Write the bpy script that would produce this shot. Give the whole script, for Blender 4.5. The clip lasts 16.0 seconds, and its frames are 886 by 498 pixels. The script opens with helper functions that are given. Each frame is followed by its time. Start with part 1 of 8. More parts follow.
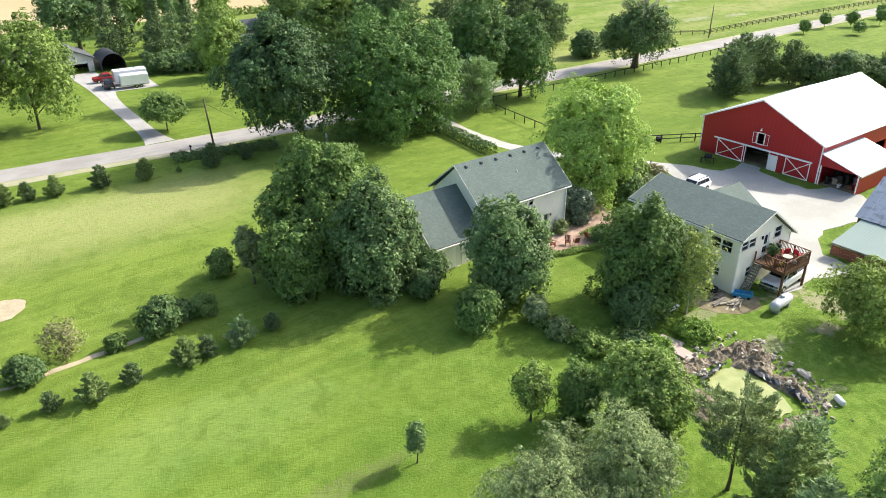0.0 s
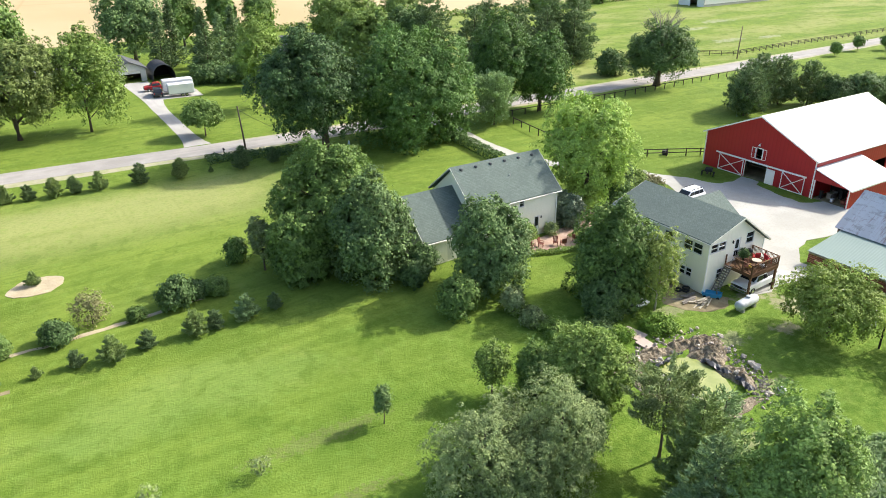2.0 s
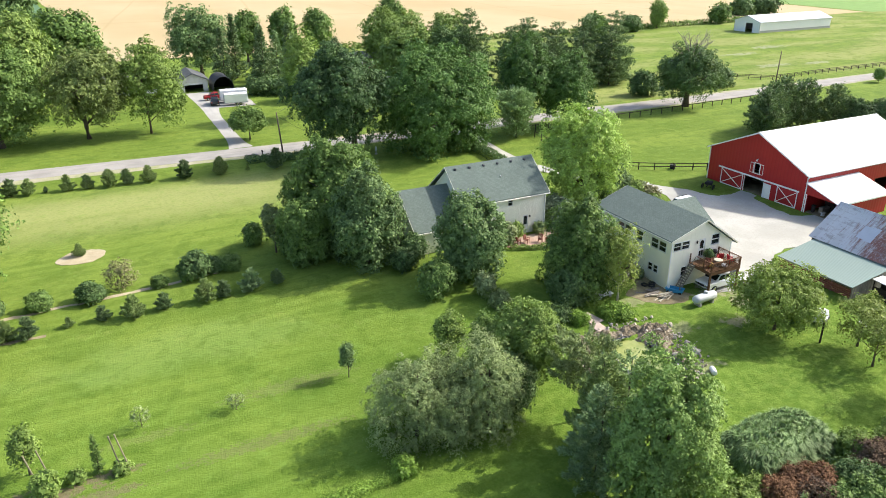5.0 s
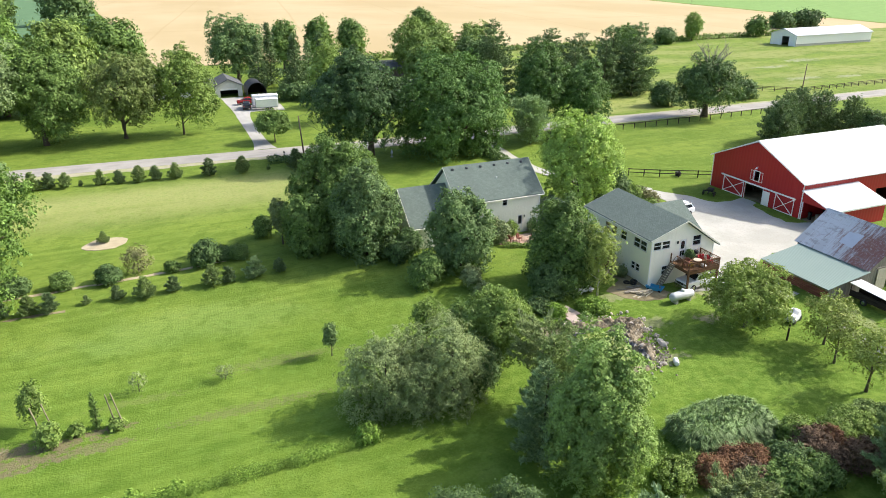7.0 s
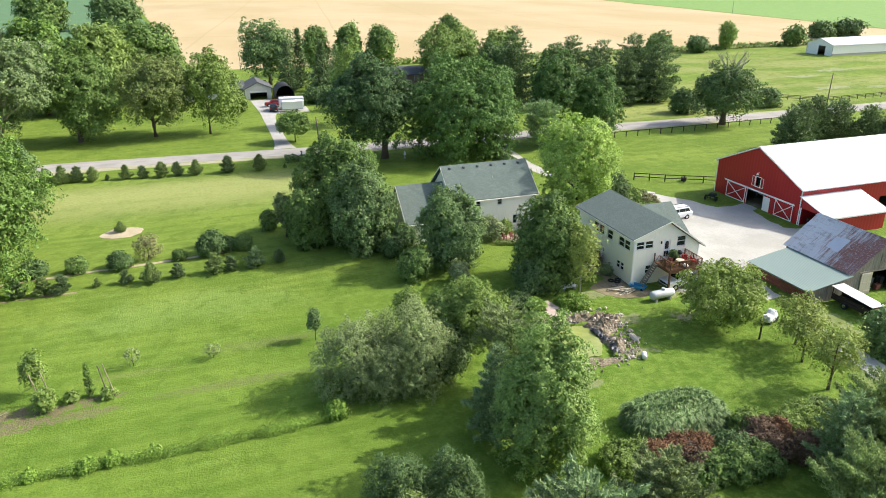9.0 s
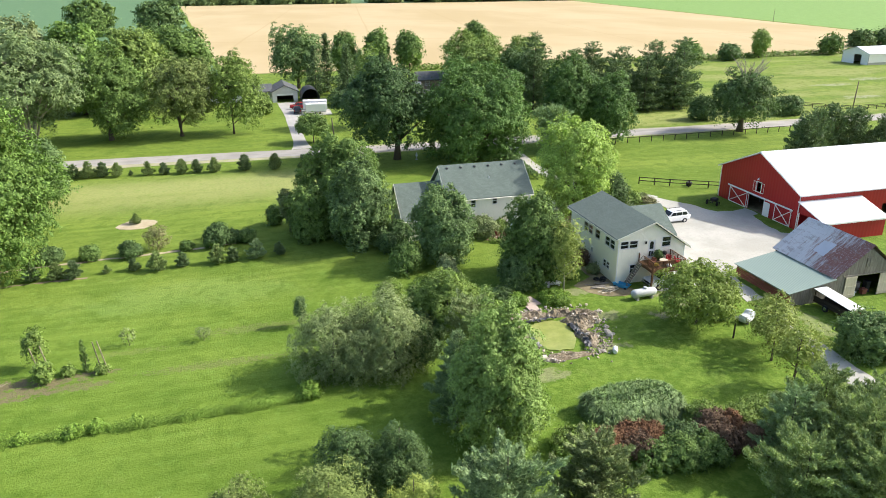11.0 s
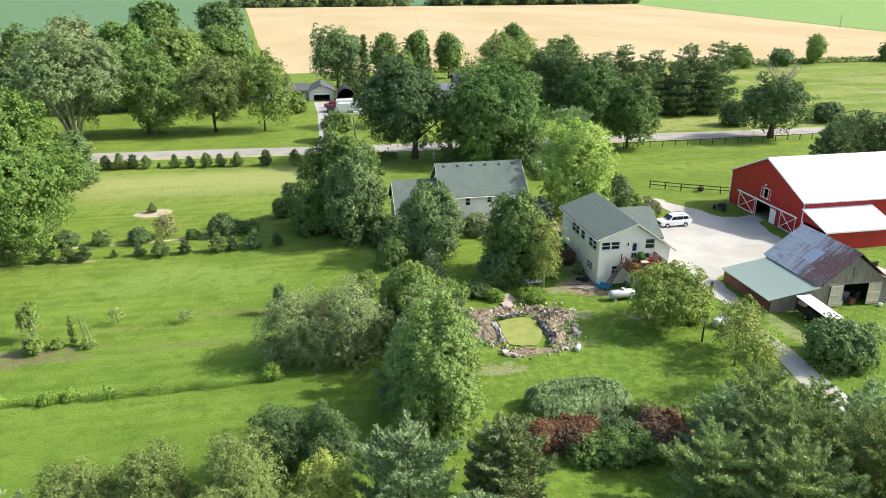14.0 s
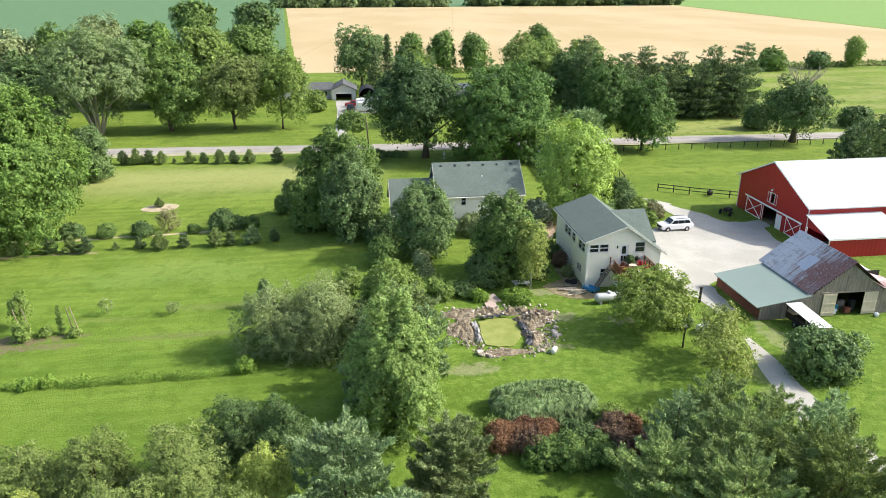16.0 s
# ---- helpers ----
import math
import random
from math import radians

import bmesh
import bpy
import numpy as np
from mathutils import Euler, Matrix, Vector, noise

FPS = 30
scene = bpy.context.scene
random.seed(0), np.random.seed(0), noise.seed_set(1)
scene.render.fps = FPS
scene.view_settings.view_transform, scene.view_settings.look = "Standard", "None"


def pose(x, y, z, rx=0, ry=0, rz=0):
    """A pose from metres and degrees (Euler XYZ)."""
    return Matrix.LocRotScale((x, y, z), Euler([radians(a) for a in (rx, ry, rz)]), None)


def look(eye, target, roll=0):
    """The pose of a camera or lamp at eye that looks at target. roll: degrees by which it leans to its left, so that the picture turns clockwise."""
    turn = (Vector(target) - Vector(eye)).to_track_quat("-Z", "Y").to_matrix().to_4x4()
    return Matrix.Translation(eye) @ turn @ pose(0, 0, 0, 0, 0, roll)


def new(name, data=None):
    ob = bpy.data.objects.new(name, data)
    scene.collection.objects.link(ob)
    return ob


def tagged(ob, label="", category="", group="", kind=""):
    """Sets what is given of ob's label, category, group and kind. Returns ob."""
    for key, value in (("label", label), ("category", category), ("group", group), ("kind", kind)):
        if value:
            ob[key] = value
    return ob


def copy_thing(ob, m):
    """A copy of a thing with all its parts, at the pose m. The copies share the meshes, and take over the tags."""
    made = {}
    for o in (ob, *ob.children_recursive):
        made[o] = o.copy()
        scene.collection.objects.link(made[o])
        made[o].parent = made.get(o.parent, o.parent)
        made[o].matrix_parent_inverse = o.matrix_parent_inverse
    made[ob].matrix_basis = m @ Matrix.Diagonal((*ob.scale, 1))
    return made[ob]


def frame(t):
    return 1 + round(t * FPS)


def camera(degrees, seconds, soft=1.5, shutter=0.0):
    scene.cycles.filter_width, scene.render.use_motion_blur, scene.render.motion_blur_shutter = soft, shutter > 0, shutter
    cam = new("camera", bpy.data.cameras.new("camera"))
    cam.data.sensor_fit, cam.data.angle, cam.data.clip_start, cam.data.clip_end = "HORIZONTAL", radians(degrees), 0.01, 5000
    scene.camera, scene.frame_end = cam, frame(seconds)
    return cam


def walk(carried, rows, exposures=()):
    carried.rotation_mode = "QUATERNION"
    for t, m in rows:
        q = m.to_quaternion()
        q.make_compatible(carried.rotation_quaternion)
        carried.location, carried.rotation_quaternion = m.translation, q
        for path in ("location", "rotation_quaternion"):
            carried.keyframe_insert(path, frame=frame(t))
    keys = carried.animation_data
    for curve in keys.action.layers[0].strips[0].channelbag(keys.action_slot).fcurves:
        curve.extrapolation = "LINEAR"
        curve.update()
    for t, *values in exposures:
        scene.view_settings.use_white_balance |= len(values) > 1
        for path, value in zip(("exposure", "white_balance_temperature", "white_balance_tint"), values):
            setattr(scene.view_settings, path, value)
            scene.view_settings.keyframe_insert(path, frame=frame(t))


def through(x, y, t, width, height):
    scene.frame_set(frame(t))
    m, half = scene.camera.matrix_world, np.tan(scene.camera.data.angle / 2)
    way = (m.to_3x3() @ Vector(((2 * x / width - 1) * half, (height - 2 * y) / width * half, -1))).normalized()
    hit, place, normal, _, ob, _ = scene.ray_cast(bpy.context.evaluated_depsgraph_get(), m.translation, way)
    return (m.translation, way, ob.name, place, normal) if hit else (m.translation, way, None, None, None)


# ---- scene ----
EXPOSURE = 0.92
cam = camera(64.0, 16.0, soft=0.92)
METRES, EYE, TILT, LEAN, TURN = 55.37, 33.3, 2.63, -1.35, -35.3
ROWS = [
    (0.0, 0.0, 0.0, 0.0, -1.07, -29.17, 1.92),
    (0.5, 0.0246, -0.029, 0.0032, 0.02, -28.76, 1.97),
    (1.0, 0.0497, -0.0574, 0.0062, 1.08, -28.35, 2.0),
    (1.5, 0.0756, -0.0857, 0.009, 2.13, -27.95, 2.02),
    (2.0, 0.1015, -0.1129, 0.0124, 3.17, -27.62, 2.06),
    (2.5, 0.1286, -0.1377, 0.014, 4.18, -27.27, 2.1),
    (3.0, 0.1555, -0.1617, 0.0151, 5.18, -26.94, 2.11),
    (3.5, 0.1829, -0.1846, 0.0149, 6.16, -26.58, 2.14),
    (4.0, 0.2107, -0.2063, 0.0137, 7.13, -26.23, 2.16),
    (6.5, 0.3537, -0.2988, 0.0113, 11.83, -24.79, 2.24),
    (7.0, 0.3828, -0.3116, 0.0111, 12.75, -24.57, 2.27),
    (7.5, 0.412, -0.3227, 0.01, 13.64, -24.38, 2.28),
    (8.0, 0.4409, -0.3322, 0.0085, 14.53, -24.17, 2.3),
    (8.5, 0.4691, -0.3394, 0.0073, 15.4, -23.98, 2.3),
    (9.0, 0.497, -0.3452, 0.0065, 16.27, -23.84, 2.31),
    (11.5, 0.6393, -0.3695, -0.0003, 20.47, -23.02, 2.41),
    (12.0, 0.6679, -0.3722, -0.001, 21.3, -22.92, 2.42),
    (12.5, 0.6949, -0.3702, -0.0019, 22.14, -22.85, 2.43),
    (13.0, 0.7197, -0.3621, -0.0029, 22.98, -22.83, 2.44),
    (13.5, 0.7435, -0.3515, -0.0045, 23.83, -22.77, 2.46),
    (14.0, 0.7671, -0.3406, -0.0073, 24.69, -22.72, 2.49),
    (14.5, 0.7905, -0.3297, -0.0101, 25.53, -22.68, 2.5),
    (15.0, 0.8139, -0.3191, -0.0122, 26.35, -22.62, 2.53),
    (15.5, 0.8372, -0.308, -0.0137, 27.16, -22.57, 2.54),
    (16.0, 0.8604, -0.2966, -0.0145, 27.96, -22.52, 2.56),
]
walk(cam, [(t, pose(0, 0, EYE, TILT, LEAN, TURN) @ pose(METRES * x, METRES * y, METRES * z, 90 + pitch, roll, yaw)) for t, x, y, z, yaw, pitch, roll in ROWS],
     exposures=[(0.0, EXPOSURE + 0.13), (4.0, EXPOSURE + 0.06), (8.0, EXPOSURE - 0.02), (16.0, EXPOSURE - 0.04)])

# ---- world, sun ----
SUN_AZ, SUN_EL = -5.0, 37.5          # degrees from +x, above the horizon
sx, sy, sz = math.cos(radians(SUN_EL)) * math.cos(radians(SUN_AZ)), math.cos(radians(SUN_EL)) * math.sin(radians(SUN_AZ)), math.sin(radians(SUN_EL))
world = bpy.data.worlds.new("sky")
scene.world = world
world.use_nodes = True
wn = world.node_tree
sky = wn.nodes.new("ShaderNodeTexSky")
sky.sky_type, sky.sun_disc = "NISHITA", False
sky.dust_density, sky.ozone_density = 3.0, 1.1   # summer haze
sky.sun_elevation, sky.sun_rotation = radians(SUN_EL), math.atan2(sx, sy)
wn.nodes["Background"].inputs["Strength"].default_value = 0.15
wn.links.new(sky.outputs[0], wn.nodes["Background"].inputs["Color"])
sun_data = bpy.data.lights.new("sun", "SUN")
sun_data.energy, sun_data.angle, sun_data.color = 3.35, radians(0.6), (1.0, 0.955, 0.89)
sun = new("sun", sun_data)
sun.matrix_world = look((sx * 300, sy * 300, sz * 300), (0, 0, 0))


# ---- materials ----
class Nodes:
    """A node material put together in short lines."""

    def __init__(self, name, rough=0.8, metal=0.0, spec=0.3):
        self.mat = bpy.data.materials.new(name)
        self.mat.use_nodes = True
        self.t = self.mat.node_tree
        self.bsdf = self.t.nodes["Principled BSDF"]
        self.bsdf.inputs["Roughness"].default_value = rough
        self.bsdf.inputs["Metallic"].default_value = metal
        self.bsdf.inputs["Specular IOR Level"].default_value = spec
        self.pos = self.add("ShaderNodeTexCoord").outputs["Object"]
        self.geo = self.add("ShaderNodeNewGeometry")

    def add(self, kind):
        return self.t.nodes.new(kind)

    def link(self, a, b):
        self.t.links.new(a, b)

    def put(self, socket, value):
        if isinstance(value, (int, float)):
            socket.default_value = value
        elif isinstance(value, tuple):
            socket.default_value = (*value, 1.0) if len(value) == 3 and socket.type == "RGBA" else value
        else:
            self.link(value, socket)

    def scaled(self, x=1, y=1, z=1, rz=0, source=None):
        m = self.add("ShaderNodeMapping")
        self.link(source or self.pos, m.inputs["Vector"])
        m.inputs["Scale"].default_value = (x, y, z)
        m.inputs["Rotation"].default_value = (0, 0, radians(rz))
        return m.outputs[0]

    def noise(self, scale, detail=3, vec=None, rough=0.55, warp=0.0):
        n = self.add("ShaderNodeTexNoise")
        n.inputs["Scale"].default_value = scale
        n.inputs["Detail"].default_value = detail
        n.inputs["Roughness"].default_value = rough
        n.inputs["Distortion"].default_value = warp
        self.link(vec or self.pos, n.inputs["Vector"])
        return n.outputs["Fac"]

    def wave(self, scale, vec=None, distort=0.0, axis="X", profile="SIN"):
        w = self.add("ShaderNodeTexWave")
        w.bands_direction, w.wave_profile = axis, profile
        w.inputs["Scale"].default_value = scale
        w.inputs["Distortion"].default_value = distort
        self.link(vec or self.pos, w.inputs["Vector"])
        return w.outputs["Fac"]

    def ramp(self, fac, a, b):
        """fac taken from a..b to 0..1."""
        m = self.add("ShaderNodeMapRange")
        m.interpolation_type = "SMOOTHSTEP"
        self.link(fac, m.inputs["Value"])
        m.inputs["From Min"].default_value, m.inputs["From Max"].default_value = a, b
        return m.outputs[0]

    def math(self, op, a, b=0.0):
        m = self.add("ShaderNodeMath")
        m.operation = op
        self.put(m.inputs[0], a)
        self.put(m.inputs[1], b)
        return m.outputs[0]

    def mix(self, fac, a, b, mode="MIX"):
        m = self.add("ShaderNodeMix")
        m.data_type, m.blend_type = "RGBA", mode
        self.put(m.inputs["Factor"], fac)
        self.put(m.inputs["A"], a)
        self.put(m.inputs["B"], b)
        return m.outputs["Result"]

    def bump(self, height, distance=0.02, strength=0.6):
        b = self.add("ShaderNodeBump")
        b.inputs["Distance"].default_value, b.inputs["Strength"].default_value = distance, strength
        self.link(height, b.inputs["Height"])
        self.link(b.outputs[0], self.bsdf.inputs["Normal"])

    def island(self):
        return self.geo.outputs["Random Per Island"]

    def obrand(self):
        return self.add("ShaderNodeObjectInfo").outputs["Random"]

    def xyz(self, source=None):
        s = self.add("ShaderNodeSeparateXYZ")
        self.link(source or self.pos, s.inputs[0])
        return s.outputs

    def done(self, color, rough=None):
        self.put(self.bsdf.inputs["Base Color"], color)
        if rough is not None:
            self.put(self.bsdf.inputs["Roughness"], rough)
        return self.mat


def plain(name, c, rough=0.6, metal=0.0, spec=0.4, vary=0.12, scale=1.5):
    n = Nodes(name, rough, metal, spec)
    a = tuple(v * (1 - vary) for v in c)
    b = tuple(min(1.0, v * (1 + vary)) for v in c)
    col = n.mix(n.noise(scale, 4), a, b)
    col = n.mix(n.math("MULTIPLY", n.noise(scale * 12, 2), 0.35), col, tuple(v * (1 - 2 * vary) for v in c))
    return n.done(col)


def leaf_material(name, dark, light, through=0.4, gloss=0.55, spec=0.13):
    n = Nodes(name, gloss, 0, spec)
    dark = (dark[0] * 0.54, dark[1] * 0.52, dark[2] * 0.54)
    light = (light[0] * 1.57, light[1] * 1.45, light[2] * 1.3)
    col = n.mix(n.island(), dark, light)
    tuft = n.ramp(n.noise(0.95, 2), 0.38, 0.64)
    col = n.mix(n.math("MULTIPLY", tuft, 0.4), col, tuple(v * 1.12 for v in light))
    patch = n.ramp(n.noise(0.45, 2), 0.35, 0.68)
    col = n.mix(n.math("MULTIPLY", patch, 0.45), col, tuple(v * 0.6 for v in dark))
    lift = n.math("MULTIPLY", n.obrand(), 0.35)
    col = n.mix(lift, col, (light[0] * 1.02, light[1] * 1.04, light[2] * 1.0))
    n.done(col)
    tr = n.add("ShaderNodeBsdfTranslucent")
    n.link(n.mix(0.5, col, (light[0] * 1.3, light[1] * 1.42, light[2] * 0.75)), tr.inputs["Color"])
    mx = n.add("ShaderNodeMixShader")
    mx.inputs["Fac"].default_value = through * 0.38
    n.link(n.bsdf.outputs[0], mx.inputs[1])
    n.link(tr.outputs[0], mx.inputs[2])
    n.link(mx.outputs[0], n.t.nodes["Material Output"].inputs["Surface"])
    return n.mat


LEAF_MAPLE = leaf_material("maple_leaves", (0.055, 0.115, 0.036), (0.14, 0.23, 0.068))
LEAF_CEDAR = leaf_material("dark_needles", (0.05, 0.098, 0.046), (0.14, 0.215, 0.1), 0.3)
LEAF_DARK = leaf_material("dark_leaves", (0.042, 0.09, 0.036), (0.108, 0.182, 0.07))
LEAF_MID = leaf_material("green_leaves", (0.1, 0.175, 0.045), (0.185, 0.28, 0.075))
LEAF_LIME = leaf_material("light_leaves", (0.175, 0.305, 0.06), (0.295, 0.43, 0.118), 0.45)
LEAF_APPLE = leaf_material("apple_leaves", (0.11, 0.18, 0.04), (0.215, 0.3, 0.075))
LEAF_LOCUST = leaf_material("locust_leaves", (0.14, 0.2, 0.045), (0.25, 0.32, 0.095))
LEAF_PLUM = leaf_material("grey_green_leaves", (0.05, 0.085, 0.055), (0.135, 0.195, 0.13), 0.25, 0.4, 0.3)
LEAF_COOL = leaf_material("cool_green_leaves", (0.055, 0.115, 0.045), (0.15, 0.24, 0.098))
LEAF_OLIVE = leaf_material("silvery_leaves", (0.1, 0.15, 0.064), (0.215, 0.285, 0.13))
LEAF_SILVER = leaf_material("silver_maple_leaves", (0.1, 0.155, 0.065), (0.22, 0.285, 0.145))
LEAF_WILLOW = leaf_material("willow_leaves", (0.07, 0.13, 0.058), (0.185, 0.268, 0.125))
LEAF_PINE = leaf_material("pine_needles", (0.085, 0.15, 0.058), (0.21, 0.295, 0.115), 0.4, 0.65, 0.08)
LEAF_DULL = leaf_material("dull_needles", (0.1, 0.155, 0.048), (0.17, 0.235, 0.08), 0.4, 0.65, 0.08)
LEAF_BLUE = leaf_material("blue_needles", (0.095, 0.18, 0.088), (0.24, 0.35, 0.18), 0.4, 0.65, 0.08)
LEAF_GOLD = leaf_material("yellow_green_needles", (0.2, 0.275, 0.06), (0.27, 0.35, 0.088), 0.3)
LEAF_DEAD = leaf_material("dead_needles", (0.085, 0.056, 0.038), (0.21, 0.122, 0.073), 0.15, 0.8)
LEAF_RUSSET = leaf_material("purple_brown_leaves", (0.08, 0.056, 0.042), (0.165, 0.118, 0.083), 0.15, 0.7)
LEAF_REED = leaf_material("reed_blades", (0.04, 0.1, 0.026), (0.24, 0.36, 0.165), 0.3, 0.5, 0.15)
LEAF_WEED = leaf_material("weed_leaves", (0.09, 0.18, 0.03), (0.19, 0.32, 0.06), 0.35)
SHOOTS = leaf_material("pale_new_shoots", (0.17, 0.24, 0.07), (0.29, 0.36, 0.13), 0.4)
SHOOTS_BLUE = leaf_material("pale_blue_shoots", (0.14, 0.23, 0.12), (0.26, 0.36, 0.21), 0.4)
LEAF_SILVER_GREEN = leaf_material("fluttering_leaves", (0.055, 0.125, 0.032), (0.205, 0.315, 0.1))
LEAF_BROWNISH = leaf_material("brownish_leaves", (0.13, 0.14, 0.07), (0.22, 0.23, 0.12))
LEAF_OLIVE_DARK = leaf_material("olive_leaves", (0.075, 0.12, 0.04), (0.16, 0.215, 0.075))
LEAF_ROADSIDE = leaf_material("roadside_maple_leaves", (0.036, 0.09, 0.032), (0.108, 0.2, 0.06))
LEAF_OAK = leaf_material("oak_leaves", (0.034, 0.078, 0.034), (0.096, 0.172, 0.072))
LEAF_FRESH = leaf_material("fresh_leaves", (0.085, 0.15, 0.04), (0.185, 0.275, 0.08))
LEAF_SPRING = leaf_material("bright_maple_leaves", (0.085, 0.175, 0.038), (0.152, 0.262, 0.066))
LEAF_FAR = leaf_material("woodland_leaves", (0.06, 0.11, 0.045), (0.11, 0.165, 0.066), 0.2)


def bark_material(name, c):
    n = Nodes(name, 0.9, 0, 0.15)
    v = n.scaled(6, 6, 1.2)
    f = n.noise(2.5, 4, v)
    n.bump(f, 0.05, 0.8)
    return n.done(n.mix(f, tuple(x * 0.55 for x in c), tuple(x * 1.4 for x in c)))


BARK = bark_material("bark", (0.12, 0.095, 0.075))
PALE_BARK = bark_material("pale_bark", (0.34, 0.31, 0.25))
BIRCH = bark_material("birch_bark", (0.42, 0.39, 0.34))


def lawn_material():
    n = Nodes("lawn", 0.9, 0, 0.08)
    x, y, z = n.xyz()

    def blob(cx, cy, rx, ry, ragged=2.6, scale=0.9):
        """An oval patch with a ragged rim."""
        d = n.math("ADD", n.math("POWER", n.math("ABSOLUTE", n.math("DIVIDE", n.math("SUBTRACT", x, cx), rx)), 2),
                   n.math("POWER", n.math("ABSOLUTE", n.math("DIVIDE", n.math("SUBTRACT", y, cy), ry)), 2))
        edge = n.math("MULTIPLY", n.math("SUBTRACT", n.noise(scale, 5, rough=0.65), 0.5), ragged * 2)
        return n.ramp(n.math("ADD", n.math("SUBTRACT", 1.0, d), edge), 0.0, 0.8)

    mid = n.noise(0.13, 5, warp=0.7)
    patchy = n.noise(0.42, 5, rough=0.62, warp=0.5)
    fine = n.noise(2.3, 5, rough=0.7)
    grain = n.noise(5.5, 3, rough=0.75)
    col = n.mix(n.ramp(mid, 0.32, 0.68), (0.12, 0.195, 0.024), (0.185, 0.262, 0.036))
    # faint mown lanes that run along the road
    band = n.noise(1.0, 4, n.scaled(0.02, 0.11, 1))
    col = n.mix(n.math("MULTIPLY", n.ramp(band, 0.4, 0.62), 0.5), col, (0.25, 0.325, 0.052))
    streak = n.noise(1.0, 5, n.scaled(0.09, 0.75, 1, 3), 0.65)
    col = n.mix(n.math("MULTIPLY", n.ramp(streak, 0.46, 0.64), 0.5), col, (0.115, 0.185, 0.02))
    lane2 = n.wave(0.17, n.scaled(0.03, 1, 1, 2), 1.4, "Y")
    lanes = n.math("MULTIPLY", n.ramp(n.noise(0.05, 3), 0.36, 0.58), n.math("SUBTRACT", 1.0, n.math("MAXIMUM", n.ramp(y, 66, 76), n.ramp(x, 60, 75))))
    col = n.mix(n.math("MULTIPLY", n.math("MULTIPLY", n.ramp(lane2, 0.25, 0.85), lanes), 0.3), col, (0.27, 0.36, 0.06))
    # thin, dry lawn on the high strip towards the road
    dry = n.math("MULTIPLY", n.ramp(y, 70, 84), n.math("SUBTRACT", 1.0, n.ramp(y, 88, 97)))
    dry = n.math("MULTIPLY", dry, n.math("SUBTRACT", 1.0, n.ramp(x, 22, 40)))
    dry = n.math("MULTIPLY", dry, n.ramp(n.noise(0.16, 4, n.scaled(0.16, 1.1, 1), 0.4), 0.0, 0.5))
    col = n.mix(n.math("MULTIPLY", dry, 0.8), col, (0.385, 0.395, 0.135))
    # thick clover on the slope below the shrub rows
    col = n.mix(n.math("MULTIPLY", blob(7, 41, 15, 5, 1.2, 0.2), 0.5), col, (0.25, 0.345, 0.078))
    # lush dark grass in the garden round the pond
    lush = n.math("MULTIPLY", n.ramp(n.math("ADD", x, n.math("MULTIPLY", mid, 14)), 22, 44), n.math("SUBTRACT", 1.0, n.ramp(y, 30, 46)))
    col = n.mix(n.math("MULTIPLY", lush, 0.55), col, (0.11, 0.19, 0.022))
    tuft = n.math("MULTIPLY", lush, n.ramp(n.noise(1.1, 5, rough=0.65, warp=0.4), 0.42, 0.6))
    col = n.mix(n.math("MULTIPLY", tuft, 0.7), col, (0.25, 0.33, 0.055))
    # pale unmown meadow beyond the road
    far = n.math("MULTIPLY", n.ramp(y, 108, 112), n.ramp(n.noise(0.05, 5, n.scaled(0.6, 1.4, 1)), 0.42, 0.62))
    far = n.math("MULTIPLY", far, n.ramp(x, 75, 95))
    col = n.mix(n.math("MULTIPLY", far, 0.75), col, (0.33, 0.335, 0.11))
    # tall yellowing grass between the road and the pines, bare tan patches on the horse meadow
    col = n.mix(n.math("MULTIPLY", blob(122, 119, 34, 8, 1.0, 0.15), 0.7), col, (0.37, 0.39, 0.12))
    for cx, cy, rx, ry in ((219, 160, 10, 3.2), (188, 130.5, 8, 2.6), (197, 152, 8, 2.4), (203, 128, 6, 2)):
        col = n.mix(n.math("MULTIPLY", blob(cx, cy, rx, ry, 2.0, 0.5), 0.6), col, (0.4, 0.37, 0.26))
    # clumps of clover, thatch, darker tufts
    col = n.mix(n.math("MULTIPLY", n.ramp(patchy, 0.48, 0.66), n.math("SUBTRACT", 0.6, n.math("MULTIPLY", dry, 0.5))), col, (0.1, 0.165, 0.018))
    col = n.mix(n.math("MULTIPLY", n.ramp(n.noise(0.33, 5, rough=0.65), 0.55, 0.74), 0.32), col, (0.3, 0.34, 0.085))
    col = n.mix(n.math("MULTIPLY", n.ramp(n.noise(0.9, 4, warp=0.4), 0.52, 0.7), 0.4), col, (0.23, 0.34, 0.06))
    fleck = n.noise(1.0, 4, n.scaled(1.1, 3.6, 1, 4), 0.65)
    col = n.mix(n.math("MULTIPLY", n.ramp(fleck, 0.56, 0.7), 0.32), col, (0.11, 0.165, 0.02))
    # worn, dusty places
    for cx, cy, rx, ry, k in ((39, 14.2, 3.0, 1.3, 0.6), (47.2, 17.2, 2.2, 1.0, 0.6), (50.4, 23.4, 1.6, 1.3, 0.6), (49.4, 29.5, 2.4, 1.1, 0.65),
                              (56.0, 22.0, 1.5, 1.2, 1.0), (60.2, 24.0, 2.0, 3.4, 0.95), (58.6, 27.6, 2.4, 1.6, 0.9), 
                              (69.5, 16, 1.2, 5.0, 0.5), (64.5, 4, 2.0, 9.0, 0.4), (90, 27, 6, 2.2, 0.4)):
        col = n.mix(n.math("MULTIPLY", blob(cx, cy, rx, ry), k), col, (0.39, 0.34, 0.2))
